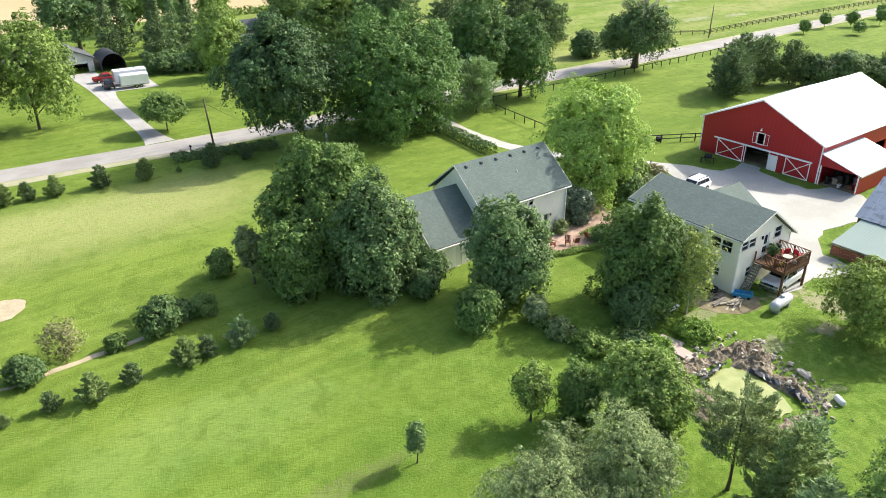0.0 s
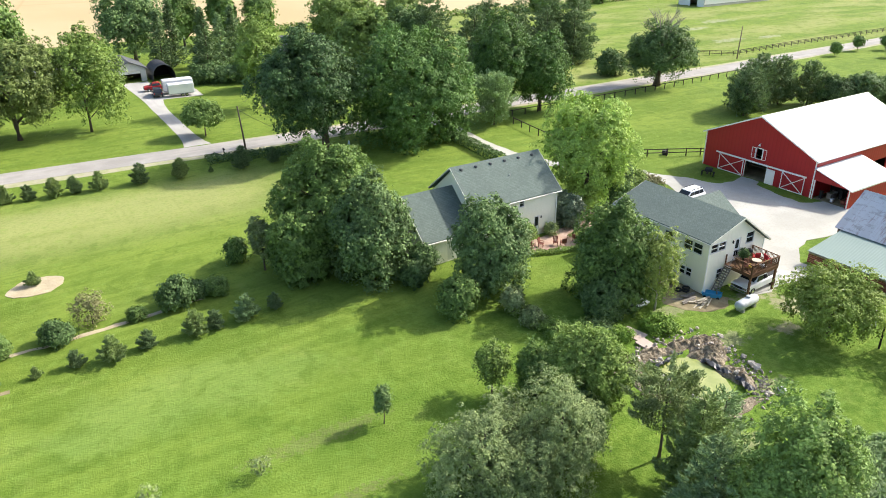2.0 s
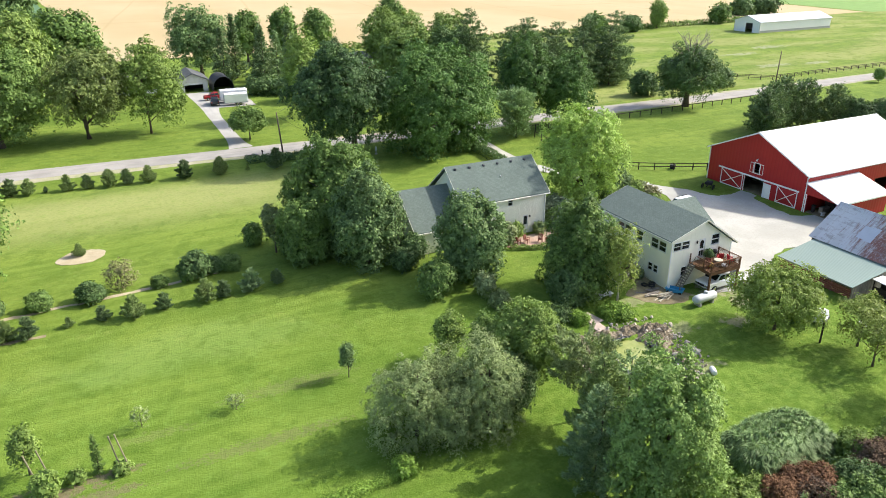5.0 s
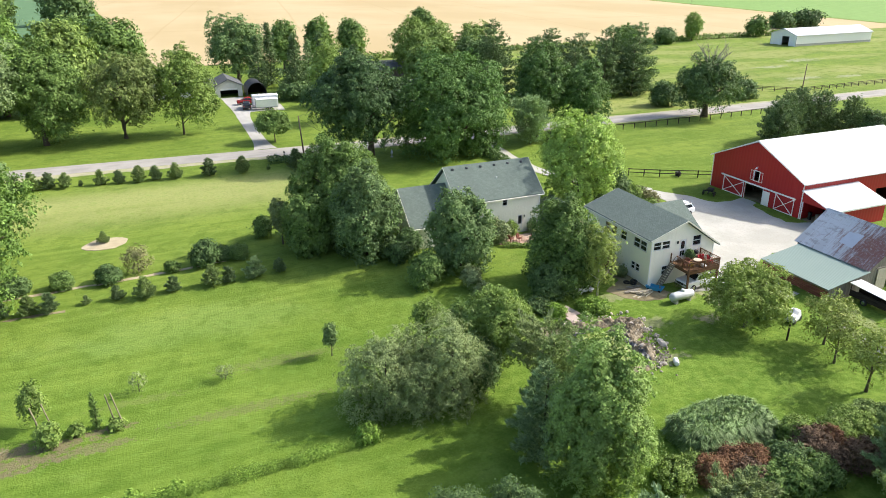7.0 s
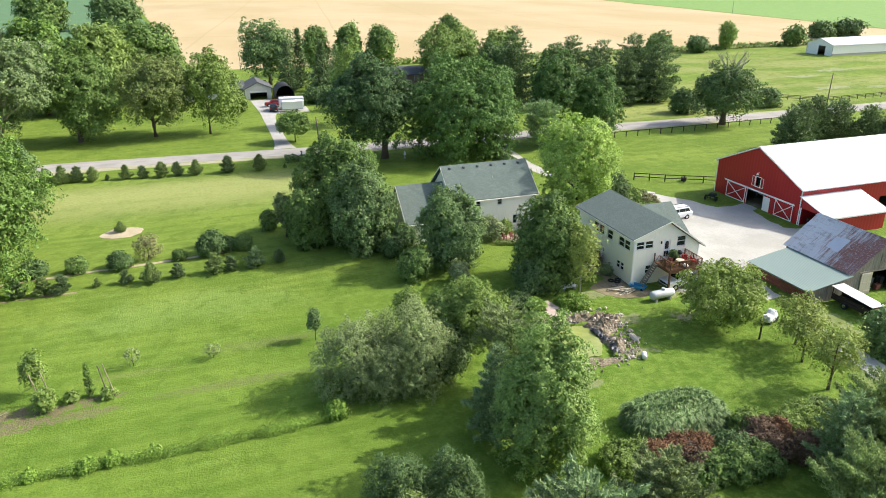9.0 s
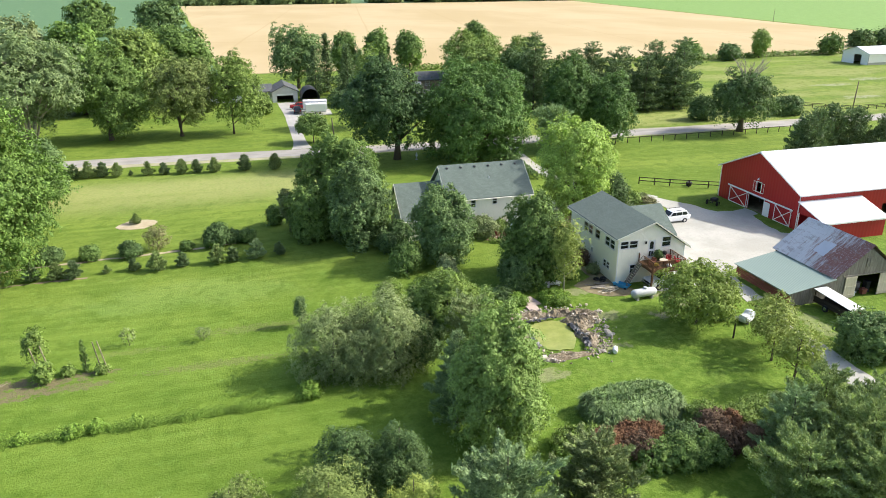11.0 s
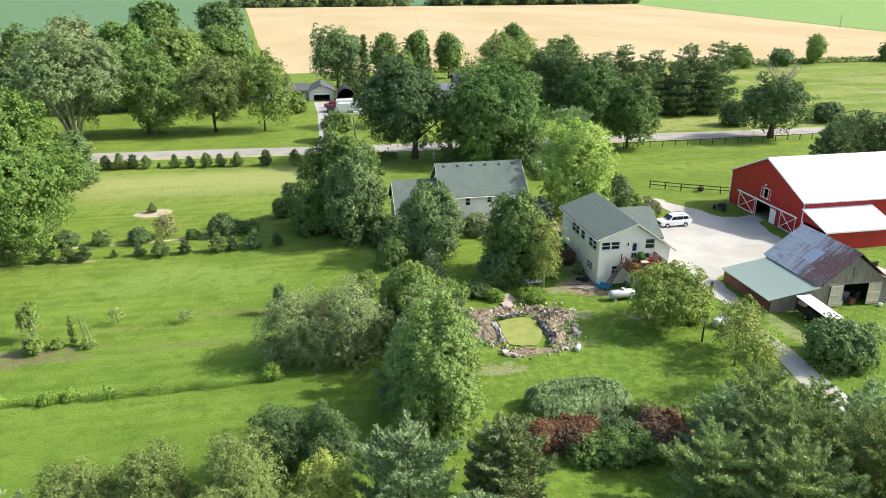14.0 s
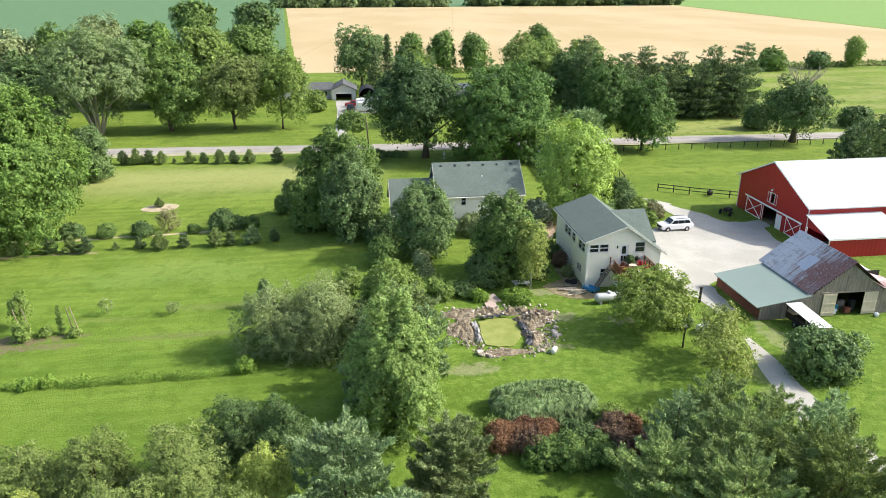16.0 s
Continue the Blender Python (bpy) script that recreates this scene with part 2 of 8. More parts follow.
    # broken brown soil in and beside the garden bed
    for cx, cy, rx, ry, k, sc in ((-4.6, 25.3, 5.6, 1.05, 0.95, 1.4), (0.6, 25.7, 2.0, 0.5, 0.9, 1.6), (-6.0, 23.6, 4.5, 1.2, 0.9, 1.7), (-0.5, 23.6, 3.4, 0.8, 0.7, 2.0), (11.0, 24.4, 7.0, 0.8, 0.4, 2.6), (14.5, 30.8, 6.0, 1.0, 0.3, 2.2), (3.0, 28.9, 4.0, 0.7, 0.25, 2.2)):
        col = n.mix(n.math("MULTIPLY", blob(cx, cy, rx, ry, 3.0, sc), k), col, (0.235, 0.175, 0.105))
    col = n.mix(n.math("MULTIPLY", n.ramp(fine, 0.44, 0.7), 0.3), col, (0.085, 0.145, 0.014))
    col = n.mix(n.math("MULTIPLY", n.ramp(grain, 0.47, 0.7), 0.2), col, (0.31, 0.385, 0.085))
    # slightly darker, greener tint on the near lawn, fading out with y
    near_tint = n.math("SUBTRACT", 1.0, n.ramp(n.math("ADD", y, n.math("MULTIPLY", mid, 20)), 35, 65))
    col = n.mix(near_tint, col, n.mix(1.0, col, (0.87, 0.95, 0.86), "MULTIPLY"))
    col = n.mix(1.0, col, (0.865, 0.87, 0.96), "MULTIPLY")
    n.bump(n.math("ADD", n.math("MULTIPLY", fine, 0.9), grain), 0.11, 0.8)
    return n.done(col)


def speckled(name, a, b, c, s1=0.25, s2=5.0, rough=0.95, bump=0.03):
    n = Nodes(name, rough, 0, 0.2)
    f1, f2 = n.noise(s1, 5), n.noise(s2, 4, rough=0.7)
    col = n.mix(n.ramp(f1, 0.35, 0.68), a, b)
    col = n.mix(n.math("MULTIPLY", n.ramp(f2, 0.45, 0.75), 0.55), col, c)
    n.bump(f2, bump, 0.7)
    return n.done(col)


def tracked(name, a, b, c, along="X"):
    """Gravel or worn asphalt with paler wheel lanes."""
    n = Nodes(name, 0.95, 0, 0.2)
    f1, f2 = n.noise(0.2, 5), n.noise(6, 4, rough=0.7)
    st = n.noise(0.8, 3, n.scaled(0.06, 1, 1) if along == "X" else n.scaled(1, 0.06, 1))
    col = n.mix(n.ramp(f1, 0.35, 0.68), a, b)
    col = n.mix(n.math("MULTIPLY", n.ramp(st, 0.42, 0.66), 0.45), col, c)
    col = n.mix(n.math("MULTIPLY", n.ramp(f2, 0.5, 0.75), 0.35), col, tuple(v * 0.6 for v in a))
    n.bump(f2, 0.02, 0.6)
    return n.done(col)


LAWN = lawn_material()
GRAVEL = speckled("pale_gravel", (0.38, 0.37, 0.325), (0.475, 0.46, 0.41), (0.32, 0.305, 0.26), 0.18, 4.0)
ASPHALT = tracked("worn_asphalt", (0.28, 0.262, 0.238), (0.35, 0.33, 0.3), (0.4, 0.375, 0.34))
CONCRETE = tracked("pale_drive", (0.38, 0.365, 0.335), (0.46, 0.44, 0.41), (0.33, 0.315, 0.285), "Y")
SHOULDER = speckled("dusty_verge", (0.36, 0.33, 0.23), (0.28, 0.3, 0.13), (0.45, 0.42, 0.34), 0.5, 5)
MULCH = speckled("wood_chips", (0.4, 0.335, 0.22), (0.48, 0.41, 0.28), (0.27, 0.21, 0.13), 0.8, 6)
SOIL = speckled("bare_soil", (0.2, 0.162, 0.09), (0.3, 0.255, 0.155), (0.14, 0.11, 0.065), 0.7, 5)
MOUND = speckled("dug_earth", (0.19, 0.15, 0.1), (0.34, 0.285, 0.2), (0.075, 0.06, 0.042), 2.4, 7, bump=0.16)
ALGAE = speckled("pond_algae", (0.24, 0.28, 0.065), (0.33, 0.35, 0.11), (0.18, 0.22, 0.05), 0.7, 5, 0.3, 0.003)
ALGAE.node_tree.nodes["Principled BSDF"].inputs["Specular IOR Level"].default_value = 0.6
PAVER = speckled("brick_pavers", (0.4, 0.27, 0.2), (0.48, 0.36, 0.28), (0.3, 0.19, 0.14), 0.7, 6)
def wheat_material():
    """Ripe wheat with faint drill rows and wheel lines."""
    n = Nodes("ripe_wheat", 0.95, 0, 0.1)
    col = n.mix(n.ramp(n.noise(0.012, 4, n.scaled(1, 0.5, 1)), 0.35, 0.65), (0.415, 0.33, 0.18), (0.475, 0.385, 0.23))
    col = n.mix(n.math("MULTIPLY", n.noise(0.3, 4, n.scaled(0.25, 1, 1)), 0.3), col, (0.42, 0.3, 0.15))
    for scale, turn in ((0.0045, 8), (0.0021, 96)):
        line = n.wave(scale, n.scaled(1, 1, 1, turn), 0.25, "X")
        col = n.mix(n.math("MULTIPLY", n.ramp(line, 0.9985, 1.0), 0.35), col, (0.36, 0.27, 0.13))
    return n.done(col)


WHEAT = wheat_material()
CROP_A = tracked("young_crop", (0.085, 0.165, 0.075), (0.105, 0.19, 0.09), (0.13, 0.22, 0.105))
CROP_B = tracked("pale_crop", (0.15, 0.26, 0.065), (0.18, 0.3, 0.08), (0.21, 0.32, 0.1))


def siding_material():
    n = Nodes("cream_lap_siding", 0.6, 0, 0.35)
    x, y, z = n.xyz()
    w = n.wave(2.4, None, 0, "Z", "SAW")
    f = n.noise(0.7, 4)
    col = n.mix(f, (0.9, 0.865, 0.735), (0.94, 0.91, 0.8))
    col = n.mix(n.math("MULTIPLY", n.ramp(n.noise(1.3, 4, n.scaled(3, 3, 0.35)), 0.55, 0.8), 0.18), col, (0.5, 0.48, 0.38))
    n.bump(w, 0.02, 0.5)
    return n.done(col)


def shingle_material(name, a, b):
    n = Nodes(name, 0.92, 0, 0.2)
    br = n.add("ShaderNodeTexBrick")
    br.inputs["Scale"].default_value = 1.0
    br.inputs["Brick Width"].default_value, br.inputs["Row Height"].default_value = 0.32, 0.17
    br.inputs["Mortar Size"].default_value, br.inputs["Bias"].default_value = 0.012, 0.0
    n.put(br.inputs["Color1"], a)
    n.put(br.inputs["Color2"], b)
    n.put(br.inputs["Mortar"], tuple(v * 0.72 for v in a))
    uv = n.add("ShaderNodeTexCoord").outputs["UV"]
    n.link(uv, br.inputs["Vector"])
    f = n.noise(0.6, 4)
    col = n.mix(n.math("MULTIPLY", n.ramp(f, 0.35, 0.7), 0.4), br.outputs["Color"], tuple(v * 0.82 for v in a))
    col = n.mix(n.math("MULTIPLY", n.ramp(n.noise(4, 3), 0.5, 0.7), 0.3), col, tuple(v * 1.25 for v in b))
    n.bump(br.outputs["Fac"], 0.01, -0.5)
    return n.done(col)


def metal_wall(name, a, b):
    n = Nodes(name, 0.5, 0.0, 0.4)
    rib = n.wave(1.1, n.scaled(1, 1, 0), 0, "DIAGONAL")
    f = n.noise(0.5, 4, n.scaled(1, 1, 0.3))
    col = n.mix(f, a, b)
    col = n.mix(n.math("MULTIPLY", n.ramp(rib, 0.8, 1.0), 0.25), col, tuple(v * 0.6 for v in a))
    n.bump(rib, 0.02, 0.5)
    return n.done(col)


def metal_roof(name, a, b, rough=0.45, axis="X", scale=1.05):
    n = Nodes(name, rough, 0.0, 0.5)
    rib = n.wave(scale, None, 0, axis)
    f = n.noise(0.35, 4)
    col = n.mix(f, a, b)
    col = n.mix(n.math("MULTIPLY", n.ramp(rib, 0.86, 1.0), 0.25), col, tuple(v * 0.75 for v in a))
    n.bump(rib, 0.02, 0.4)
    return n.done(col)


def rusty_material():
    n = Nodes("rusty_tin", 0.6, 0.1, 0.4)
    st = n.noise(1.0, 5, n.scaled(0.5, 4.0, 0.5), 0.68)
    big = n.noise(0.22, 4)
    f = n.math("ADD", n.math("MULTIPLY", st, 0.6), n.math("MULTIPLY", big, 0.5))
    f = n.math("ADD", f, n.math("MULTIPLY", n.math("SUBTRACT", n.obrand(), 0.5), 0.1))
    f = n.math("ADD", f, n.math("MULTIPLY", n.math("SUBTRACT", 0.55, n.ramp(n.xyz()[1], 20.0, 29.0)), 0.24))
    col = n.mix(n.ramp(f, 0.47, 0.66), (0.53, 0.55, 0.575), (0.22, 0.1, 0.08))
    col = n.mix(n.math("MULTIPLY", n.ramp(n.noise(5, 4), 0.5, 0.7), 0.4), col, (0.55, 0.56, 0.57))
    flake = n.noise(1.0, 5, n.scaled(2.6, 0.9, 2.6, 5), 0.7)
    col = n.mix(n.math("MULTIPLY", n.ramp(flake, 0.53, 0.64), 0.5), col, (0.23, 0.21, 0.205))
    tint = n.math("ADD", 0.84, n.math("MULTIPLY", n.obrand(), 0.3))
    col = n.mix(n.math("SUBTRACT", 1.0, tint), col, (0.16, 0.14, 0.14))
    n.bump(n.wave(2.0, None, 0, "Y"), 0.015, 0.5)
    return n.done(col)


def board_material(name, a, b, axis="v"):
    n = Nodes(name, 0.9, 0, 0.15)
    v = n.scaled(5, 5, 0.5) if axis == "v" else n.scaled(0.6, 0.6, 6)
    f, g2 = n.noise(1.0, 4, v), n.noise(0.6, 3)
    col = n.mix(n.ramp(f, 0.3, 0.7), a, b)
    col = n.mix(n.math("MULTIPLY", g2, 0.4), col, tuple(x * 0.6 for x in a))
    n.bump(f, 0.02, 0.7)
    return n.done(col)


SIDING = siding_material()
SHINGLE = shingle_material("grey_green_shingles", (0.122, 0.155, 0.134), (0.152, 0.186, 0.163))
SHINGLE_DARK = shingle_material("dark_shingles", (0.1, 0.105, 0.11), (0.14, 0.145, 0.15))
WHITE = plain("white_paint", (0.8, 0.8, 0.78), 0.5, vary=0.05)
CREAM = plain("cream_trim", (0.76, 0.74, 0.64), 0.5, vary=0.05)
RED = metal_wall("red_sheet_metal", (0.33, 0.011, 0.014), (0.39, 0.018, 0.021))
RED_DARK = metal_wall("red_doors", (0.31, 0.011, 0.014), (0.37, 0.018, 0.02))
ROOF_WHITE = metal_roof("white_roof_metal", (0.475, 0.5, 0.535), (0.52, 0.545, 0.575))
ROOF_SAGE = metal_roof("sage_roof_metal", (0.205, 0.278, 0.24), (0.23, 0.3, 0.262), 0.75, "X", 1.3)
RUSTY = rusty_material()
OLD_WOOD = board_material("weathered_boards", (0.2, 0.175, 0.145), (0.33, 0.3, 0.26))
PALE_WOOD = board_material("pale_plywood", (0.5, 0.44, 0.33), (0.6, 0.54, 0.43))
RED_WOOD = board_material("faded_red_boards", (0.2, 0.07, 0.05), (0.28, 0.12, 0.085), "h")
DECK_WOOD = board_material("stained_deck_wood", (0.11, 0.06, 0.032), (0.19, 0.105, 0.058), "h")
FENCE_WOOD = board_material("dark_fence_wood", (0.035, 0.028, 0.024), (0.07, 0.055, 0.045), "h")
BLACK = plain("black_rubber", (0.02, 0.02, 0.02), 0.8, vary=0.3)
# near-black colour that stands in for the shade inside open buildings
INTERIOR_SHADE = plain("interior_shade", (0.03, 0.027, 0.024), 0.95, vary=0.3)
STEEL = plain("grey_steel", (0.35, 0.36, 0.37), 0.45, 0.6)
CAR_WHITE = plain("white_car_paint", (0.8, 0.8, 0.8), 0.22, 0, 0.5, 0.02)
CAR_RED = plain("red_car_paint", (0.35, 0.03, 0.03), 0.25, 0, 0.5, 0.05)
CAR_DARK = plain("dark_car_paint", (0.03, 0.035, 0.05), 0.25, 0, 0.5, 0.05)
CHROME = plain("chrome", (0.6, 0.6, 0.6), 0.2, 0.9)
TANK = plain("white_tank_paint", (0.52, 0.545, 0.55), 0.45, vary=0.08)
BLUE = plain("blue_plastic", (0.05, 0.3, 0.5), 0.5)
CLOTH_RED = plain("red_cloth", (0.45, 0.03, 0.035), 0.85)
CLOTH_YELLOW = plain("yellow_cloth", (0.65, 0.45, 0.06), 0.85)
POLE_WOOD = bark_material("creosoted_pole", (0.14, 0.11, 0.09))
LINER = plain("black_pond_liner", (0.045, 0.048, 0.055), 0.45, vary=0.3)
TARP = plain("silver_tarp", (0.62, 0.64, 0.66), 0.5, vary=0.12, scale=3)


def rock_material():
    n = Nodes("field_stone", 0.85, 0, 0.3)
    f = n.noise(2.2, 5)
    col = n.mix(n.obrand(), (0.6, 0.52, 0.42), (0.3, 0.26, 0.22))
    col = n.mix(n.ramp(f, 0.4, 0.7), col, (0.58, 0.53, 0.45))
    n.bump(f, 0.08, 0.8)
    return n.done(col)


ROCK = rock_material()


def glass_material():
    n = Nodes("window_glass", 0.04, 0, 0.5)
    n.bsdf.inputs["Transmission Weight"].default_value = 0.75
    return n.done((0.1, 0.12, 0.13))


GLASS = glass_material()


# ---- geometry helpers ----
from mathutils import geometry as plane_geometry


def gz(x, y):
    """Height of the ground: a low rise under the house."""
    return 1.15 * math.exp(-((x - 45) ** 2 / (2 * 13.5 ** 2) + (y - 54) ** 2 / (2 * 11.5 ** 2)))


class Geo:
    """Vertices and faces of one mesh."""

    def __init__(self):
        self.v, self.f = [], []

    def face(self, pts):
        k = len(self.v)
        self.v += [tuple(p) for p in pts]
        self.f.append(tuple(range(k, k + len(pts))))

    def box(self, x0, x1, y0, y1, z0, z1, b=0.0):
        """A box, its upright edges and top edge cut by b."""
        k = len(self.v)
        if b <= 0:
            self.v += [(x, y, z) for z in (z0, z1) for x, y in ((x0, y0), (x1, y0), (x1, y1), (x0, y1))]
            q = [(0, 3, 2, 1), (4, 5, 6, 7), (0, 1, 5, 4), (1, 2, 6, 5), (2, 3, 7, 6), (3, 0, 4, 7)]
        else:
            ring = [(x0 + b, y0), (x1 - b, y0), (x1, y0 + b), (x1, y1 - b), (x1 - b, y1), (x0 + b, y1), (x0, y1 - b), (x0, y0 + b)]
            cx, cy = (x0 + x1) / 2, (y0 + y1) / 2
            inner = [(cx + (x - cx) * max(0.05, 1 - 2 * b / (x1 - x0)), cy + (y - cy) * max(0.05, 1 - 2 * b / (y1 - y0))) for x, y in ring]
            self.v += [(x, y, z0) for x, y in ring] + [(x, y, z1 - b) for x, y in ring] + [(x, y, z1) for x, y in inner]
            q = [tuple(range(7, -1, -1)), tuple(range(16, 24))]
            for i in range(8):
                j = (i + 1) % 8
                q += [(i, j, 8 + j, 8 + i), (8 + i, 8 + j, 16 + j, 16 + i)]
        self.f += [tuple(k + i for i in f) for f in q]

    def bar(self, a, b, w, h=None):
        """A square bar from a to b."""
        self.tube([a, b], [w * 0.7071, w * 0.7071], 4, math.pi / 4)

    def tube(self, pts, radii, n=8, turn=0.0, cap=True):
        pts = [Vector(p) for p in pts]
        k0 = len(self.v)
        for i, p in enumerate(pts):
            d = (pts[min(i + 1, len(pts) - 1)] - pts[max(i - 1, 0)]).normalized()
            side = d.cross(Vector((0, 0, 1)))
            if side.length < 0.05:
                side = d.cross(Vector((0, 1, 0)))
            side.normalize()
            up = side.cross(d)
            for j in range(n):
                a = turn + 2 * math.pi * j / n
                self.v.append(tuple(p + radii[i] * (math.cos(a) * side + math.sin(a) * up)))
        for i in range(len(pts) - 1):
            for j in range(n):
                a, b = k0 + i * n + j, k0 + i * n + (j + 1) % n
                self.f.append((a, b, b + n, a + n))
        if cap:
            self.f.append(tuple(range(k0 + n - 1, k0 - 1, -1)))
            last = k0 + (len(pts) - 1) * n
            self.f.append(tuple(range(last, last + n)))

    def extrude(self, pts, at):
        """A closed outline, drawn from its 2D points by at(u, v, side) for side 0 and 1."""
        n, k = len(pts), len(self.v)
        self.v += [tuple(at(u, v, 0)) for u, v in pts] + [tuple(at(u, v, 1)) for u, v in pts]
        self.f.append(tuple(range(k + n - 1, k - 1, -1)))
        self.f.append(tuple(range(k + n, k + 2 * n)))
        for i in range(n):
            j = (i + 1) % n
            self.f.append((k + i, k + j, k + n + j, k + n + i))

    def wall(self, outline, holes, at):
        """A wall with real openings; at(u, v, side) as above."""
        loops = [[Vector((u, v, 0)) for u, v in outline]] + [[Vector((u, v, 0)) for u, v in h] for h in holes]
        flat = [p for l in loops for p in l]
        k, n = len(self.v), len(flat)
        self.v += [tuple(at(p.x, p.y, 0)) for p in flat] + [tuple(at(p.x, p.y, 1)) for p in flat]
        for a, b, c in plane_geometry.tessellate_polygon(loops):
            self.f += [(k + a, k + b, k + c), (k + n + c, k + n + b, k + n + a)]
        s = 0
        for l in loops:
            m = len(l)
            for i in range(m):
                j = (i + 1) % m
                self.f.append((k + s + i, k + s + j, k + n + s + j, k + n + s + i))
            s += m

    def ball(self, c, rx, ry, rz, n=10, m=7, rough=0.0, rnd=None):
        k = len(self.v)
        for i in range(m + 1):
            t = math.pi * i / m
            for j in range(n):
                a = 2 * math.pi * j / n
                s = 1 + (rnd.uniform(-rough, rough) if rnd else 0)
                self.v.append((c[0] + rx * s * math.sin(t) * math.cos(a), c[1] + ry * s * math.sin(t) * math.sin(a), c[2] + rz * s * math.cos(t)))
        for i in range(m):
            for j in range(n):
                a, b = k + i * n + j, k + i * n + (j + 1) % n
                self.f.append((a, a + n, b + n, b))

    def mesh(self, name, material, smooth=False):
        me = bpy.data.meshes.new(name)
        me.from_pydata(self.v, [], self.f)
        me.materials.append(material)
        bm = bmesh.new()
        bm.from_mesh(me)
        bmesh.ops.recalc_face_normals(bm, faces=bm.faces)
        bm.to_mesh(me)
        bm.free()
        if smooth:
            me.shade_smooth()
        return me


def part(name, geo, material, parent, label="", smooth=False):
    ob = new(name, geo.mesh(name, material, smooth))
    ob.parent = parent
    if label:
        ob["label"] = label
    return ob


def thing(name, m, label, category, group="", kind=""):
    """The Empty at a thing's base, which carries its parts."""
    ob = new(name)
    ob.empty_display_size = 0.3
    ob.matrix_basis = m if isinstance(m, Matrix) else pose(*m)
    return tagged(ob, label, category, group, kind)


def single(name, geo, material, m, label, category, group="", kind="", smooth=False):
    """A thing of one mesh."""
    ob = new(name, geo.mesh(name, material, smooth))
    ob.matrix_basis = m if isinstance(m, Matrix) else pose(*m)
    return tagged(ob, label, category, group, kind)


def structure(name, geo, material, label, category, kind="structure", smooth=False):
    return single(name, geo, material, (0, 0, 0), label, category, kind=kind, smooth=smooth)


def roof_uv(ob, along):
    """Shingle rows: u along the ridge, v up the slope."""
    me = ob.data
    uv = me.uv_layers.new(name="rows")
    for poly in me.polygons:
        for li in poly.loop_indices:
            c = me.vertices[me.loops[li].vertex_index].co
            u, w = (c.x, c.y) if along == "x" else (c.y, c.x)
            uv.data[li].uv = (u, math.hypot(w, 0) * 1.22 + 100)
    return ob


# ---- leaves ----
def unit(a):
    return a / np.maximum(np.linalg.norm(a, axis=1, keepdims=True), 1e-9)


def leaf_mesh(name, blades, material, tips=None, tip_material=None):
    """A mesh of many small pointed leaves: blades is (points, long axis, face normal, length, width); tips are its pale young ones."""
    old = len(blades[0])
    p, t, n, ln, wd = join(blades, tips) if tips else blades
    t = unit(t)
    b = unit(np.cross(n, t))
    ln, wd = ln[:, None], wd[:, None]
    tri = np.stack([p - t * ln * 0.4 + b * wd * 0.62, p - t * ln * 0.4 - b * wd * 0.62, p + t * ln * 0.7], axis=1)
    v = tri.reshape(-1, 3).astype(np.float32)
    k = len(p)
    me = bpy.data.meshes.new(name)
    me.vertices.add(3 * k)
    me.vertices.foreach_set("co", v.ravel())
    me.loops.add(3 * k)
    me.loops.foreach_set("vertex_index", np.arange(3 * k, dtype=np.int32))
    me.polygons.add(k)
    me.polygons.foreach_set("loop_start", np.arange(0, 3 * k, 3, dtype=np.int32))
    me.materials.append(material)
    if tips:
        me.materials.append(tip_material)
        me.polygons.foreach_set("material_index", (np.arange(k) >= old).astype(np.int32))
    me.update(calc_edges=True)
    return me


def scatter(rg, pts, out, leaf, slim=0.55, loose=0.9):
    """Leaves at pts that face roughly along out."""
    k = len(pts)
    n = unit(out + rg.normal(0, loose * 0.6, (k, 3)) + np.array([0, 0, 0.25]))
    t = np.cross(n, rg.normal(0, 1, (k, 3)))
    t[:, 2] -= 0.25
    ln = leaf * rg.uniform(0.65, 1.35, k)
    return pts, t, n, ln, ln * slim * rg.uniform(0.8, 1.2, k)


def join(*sets):
    return tuple(np.concatenate(a) for a in zip(*sets))


def bumpy(d, rg, amp):
    """A lumpy factor for directions d."""
    f = np.zeros(len(d))
    for s in (2.2, 4.3, 7.5):
        k = rg.normal(0, s, (3, 3))
        f += np.sin(d @ k[0] + rg.uniform(0, 6)) * np.sin(d @ k[1] + rg.uniform(0, 6)) / s * 2.2
    return 1 + amp * f


def sphere_dirs(k, rg, jitter):
    """k directions spread evenly over a sphere."""
    i = np.arange(k) + 0.5
    ph, th = np.arccos(1 - 2 * i / k), math.pi * (1 + 5 ** 0.5) * i + rg.uniform(0, 6)
    return unit(np.stack([np.sin(ph) * np.cos(th), np.sin(ph) * np.sin(th), np.cos(ph)], 1) + rg.normal(0, jitter, (k, 3)))


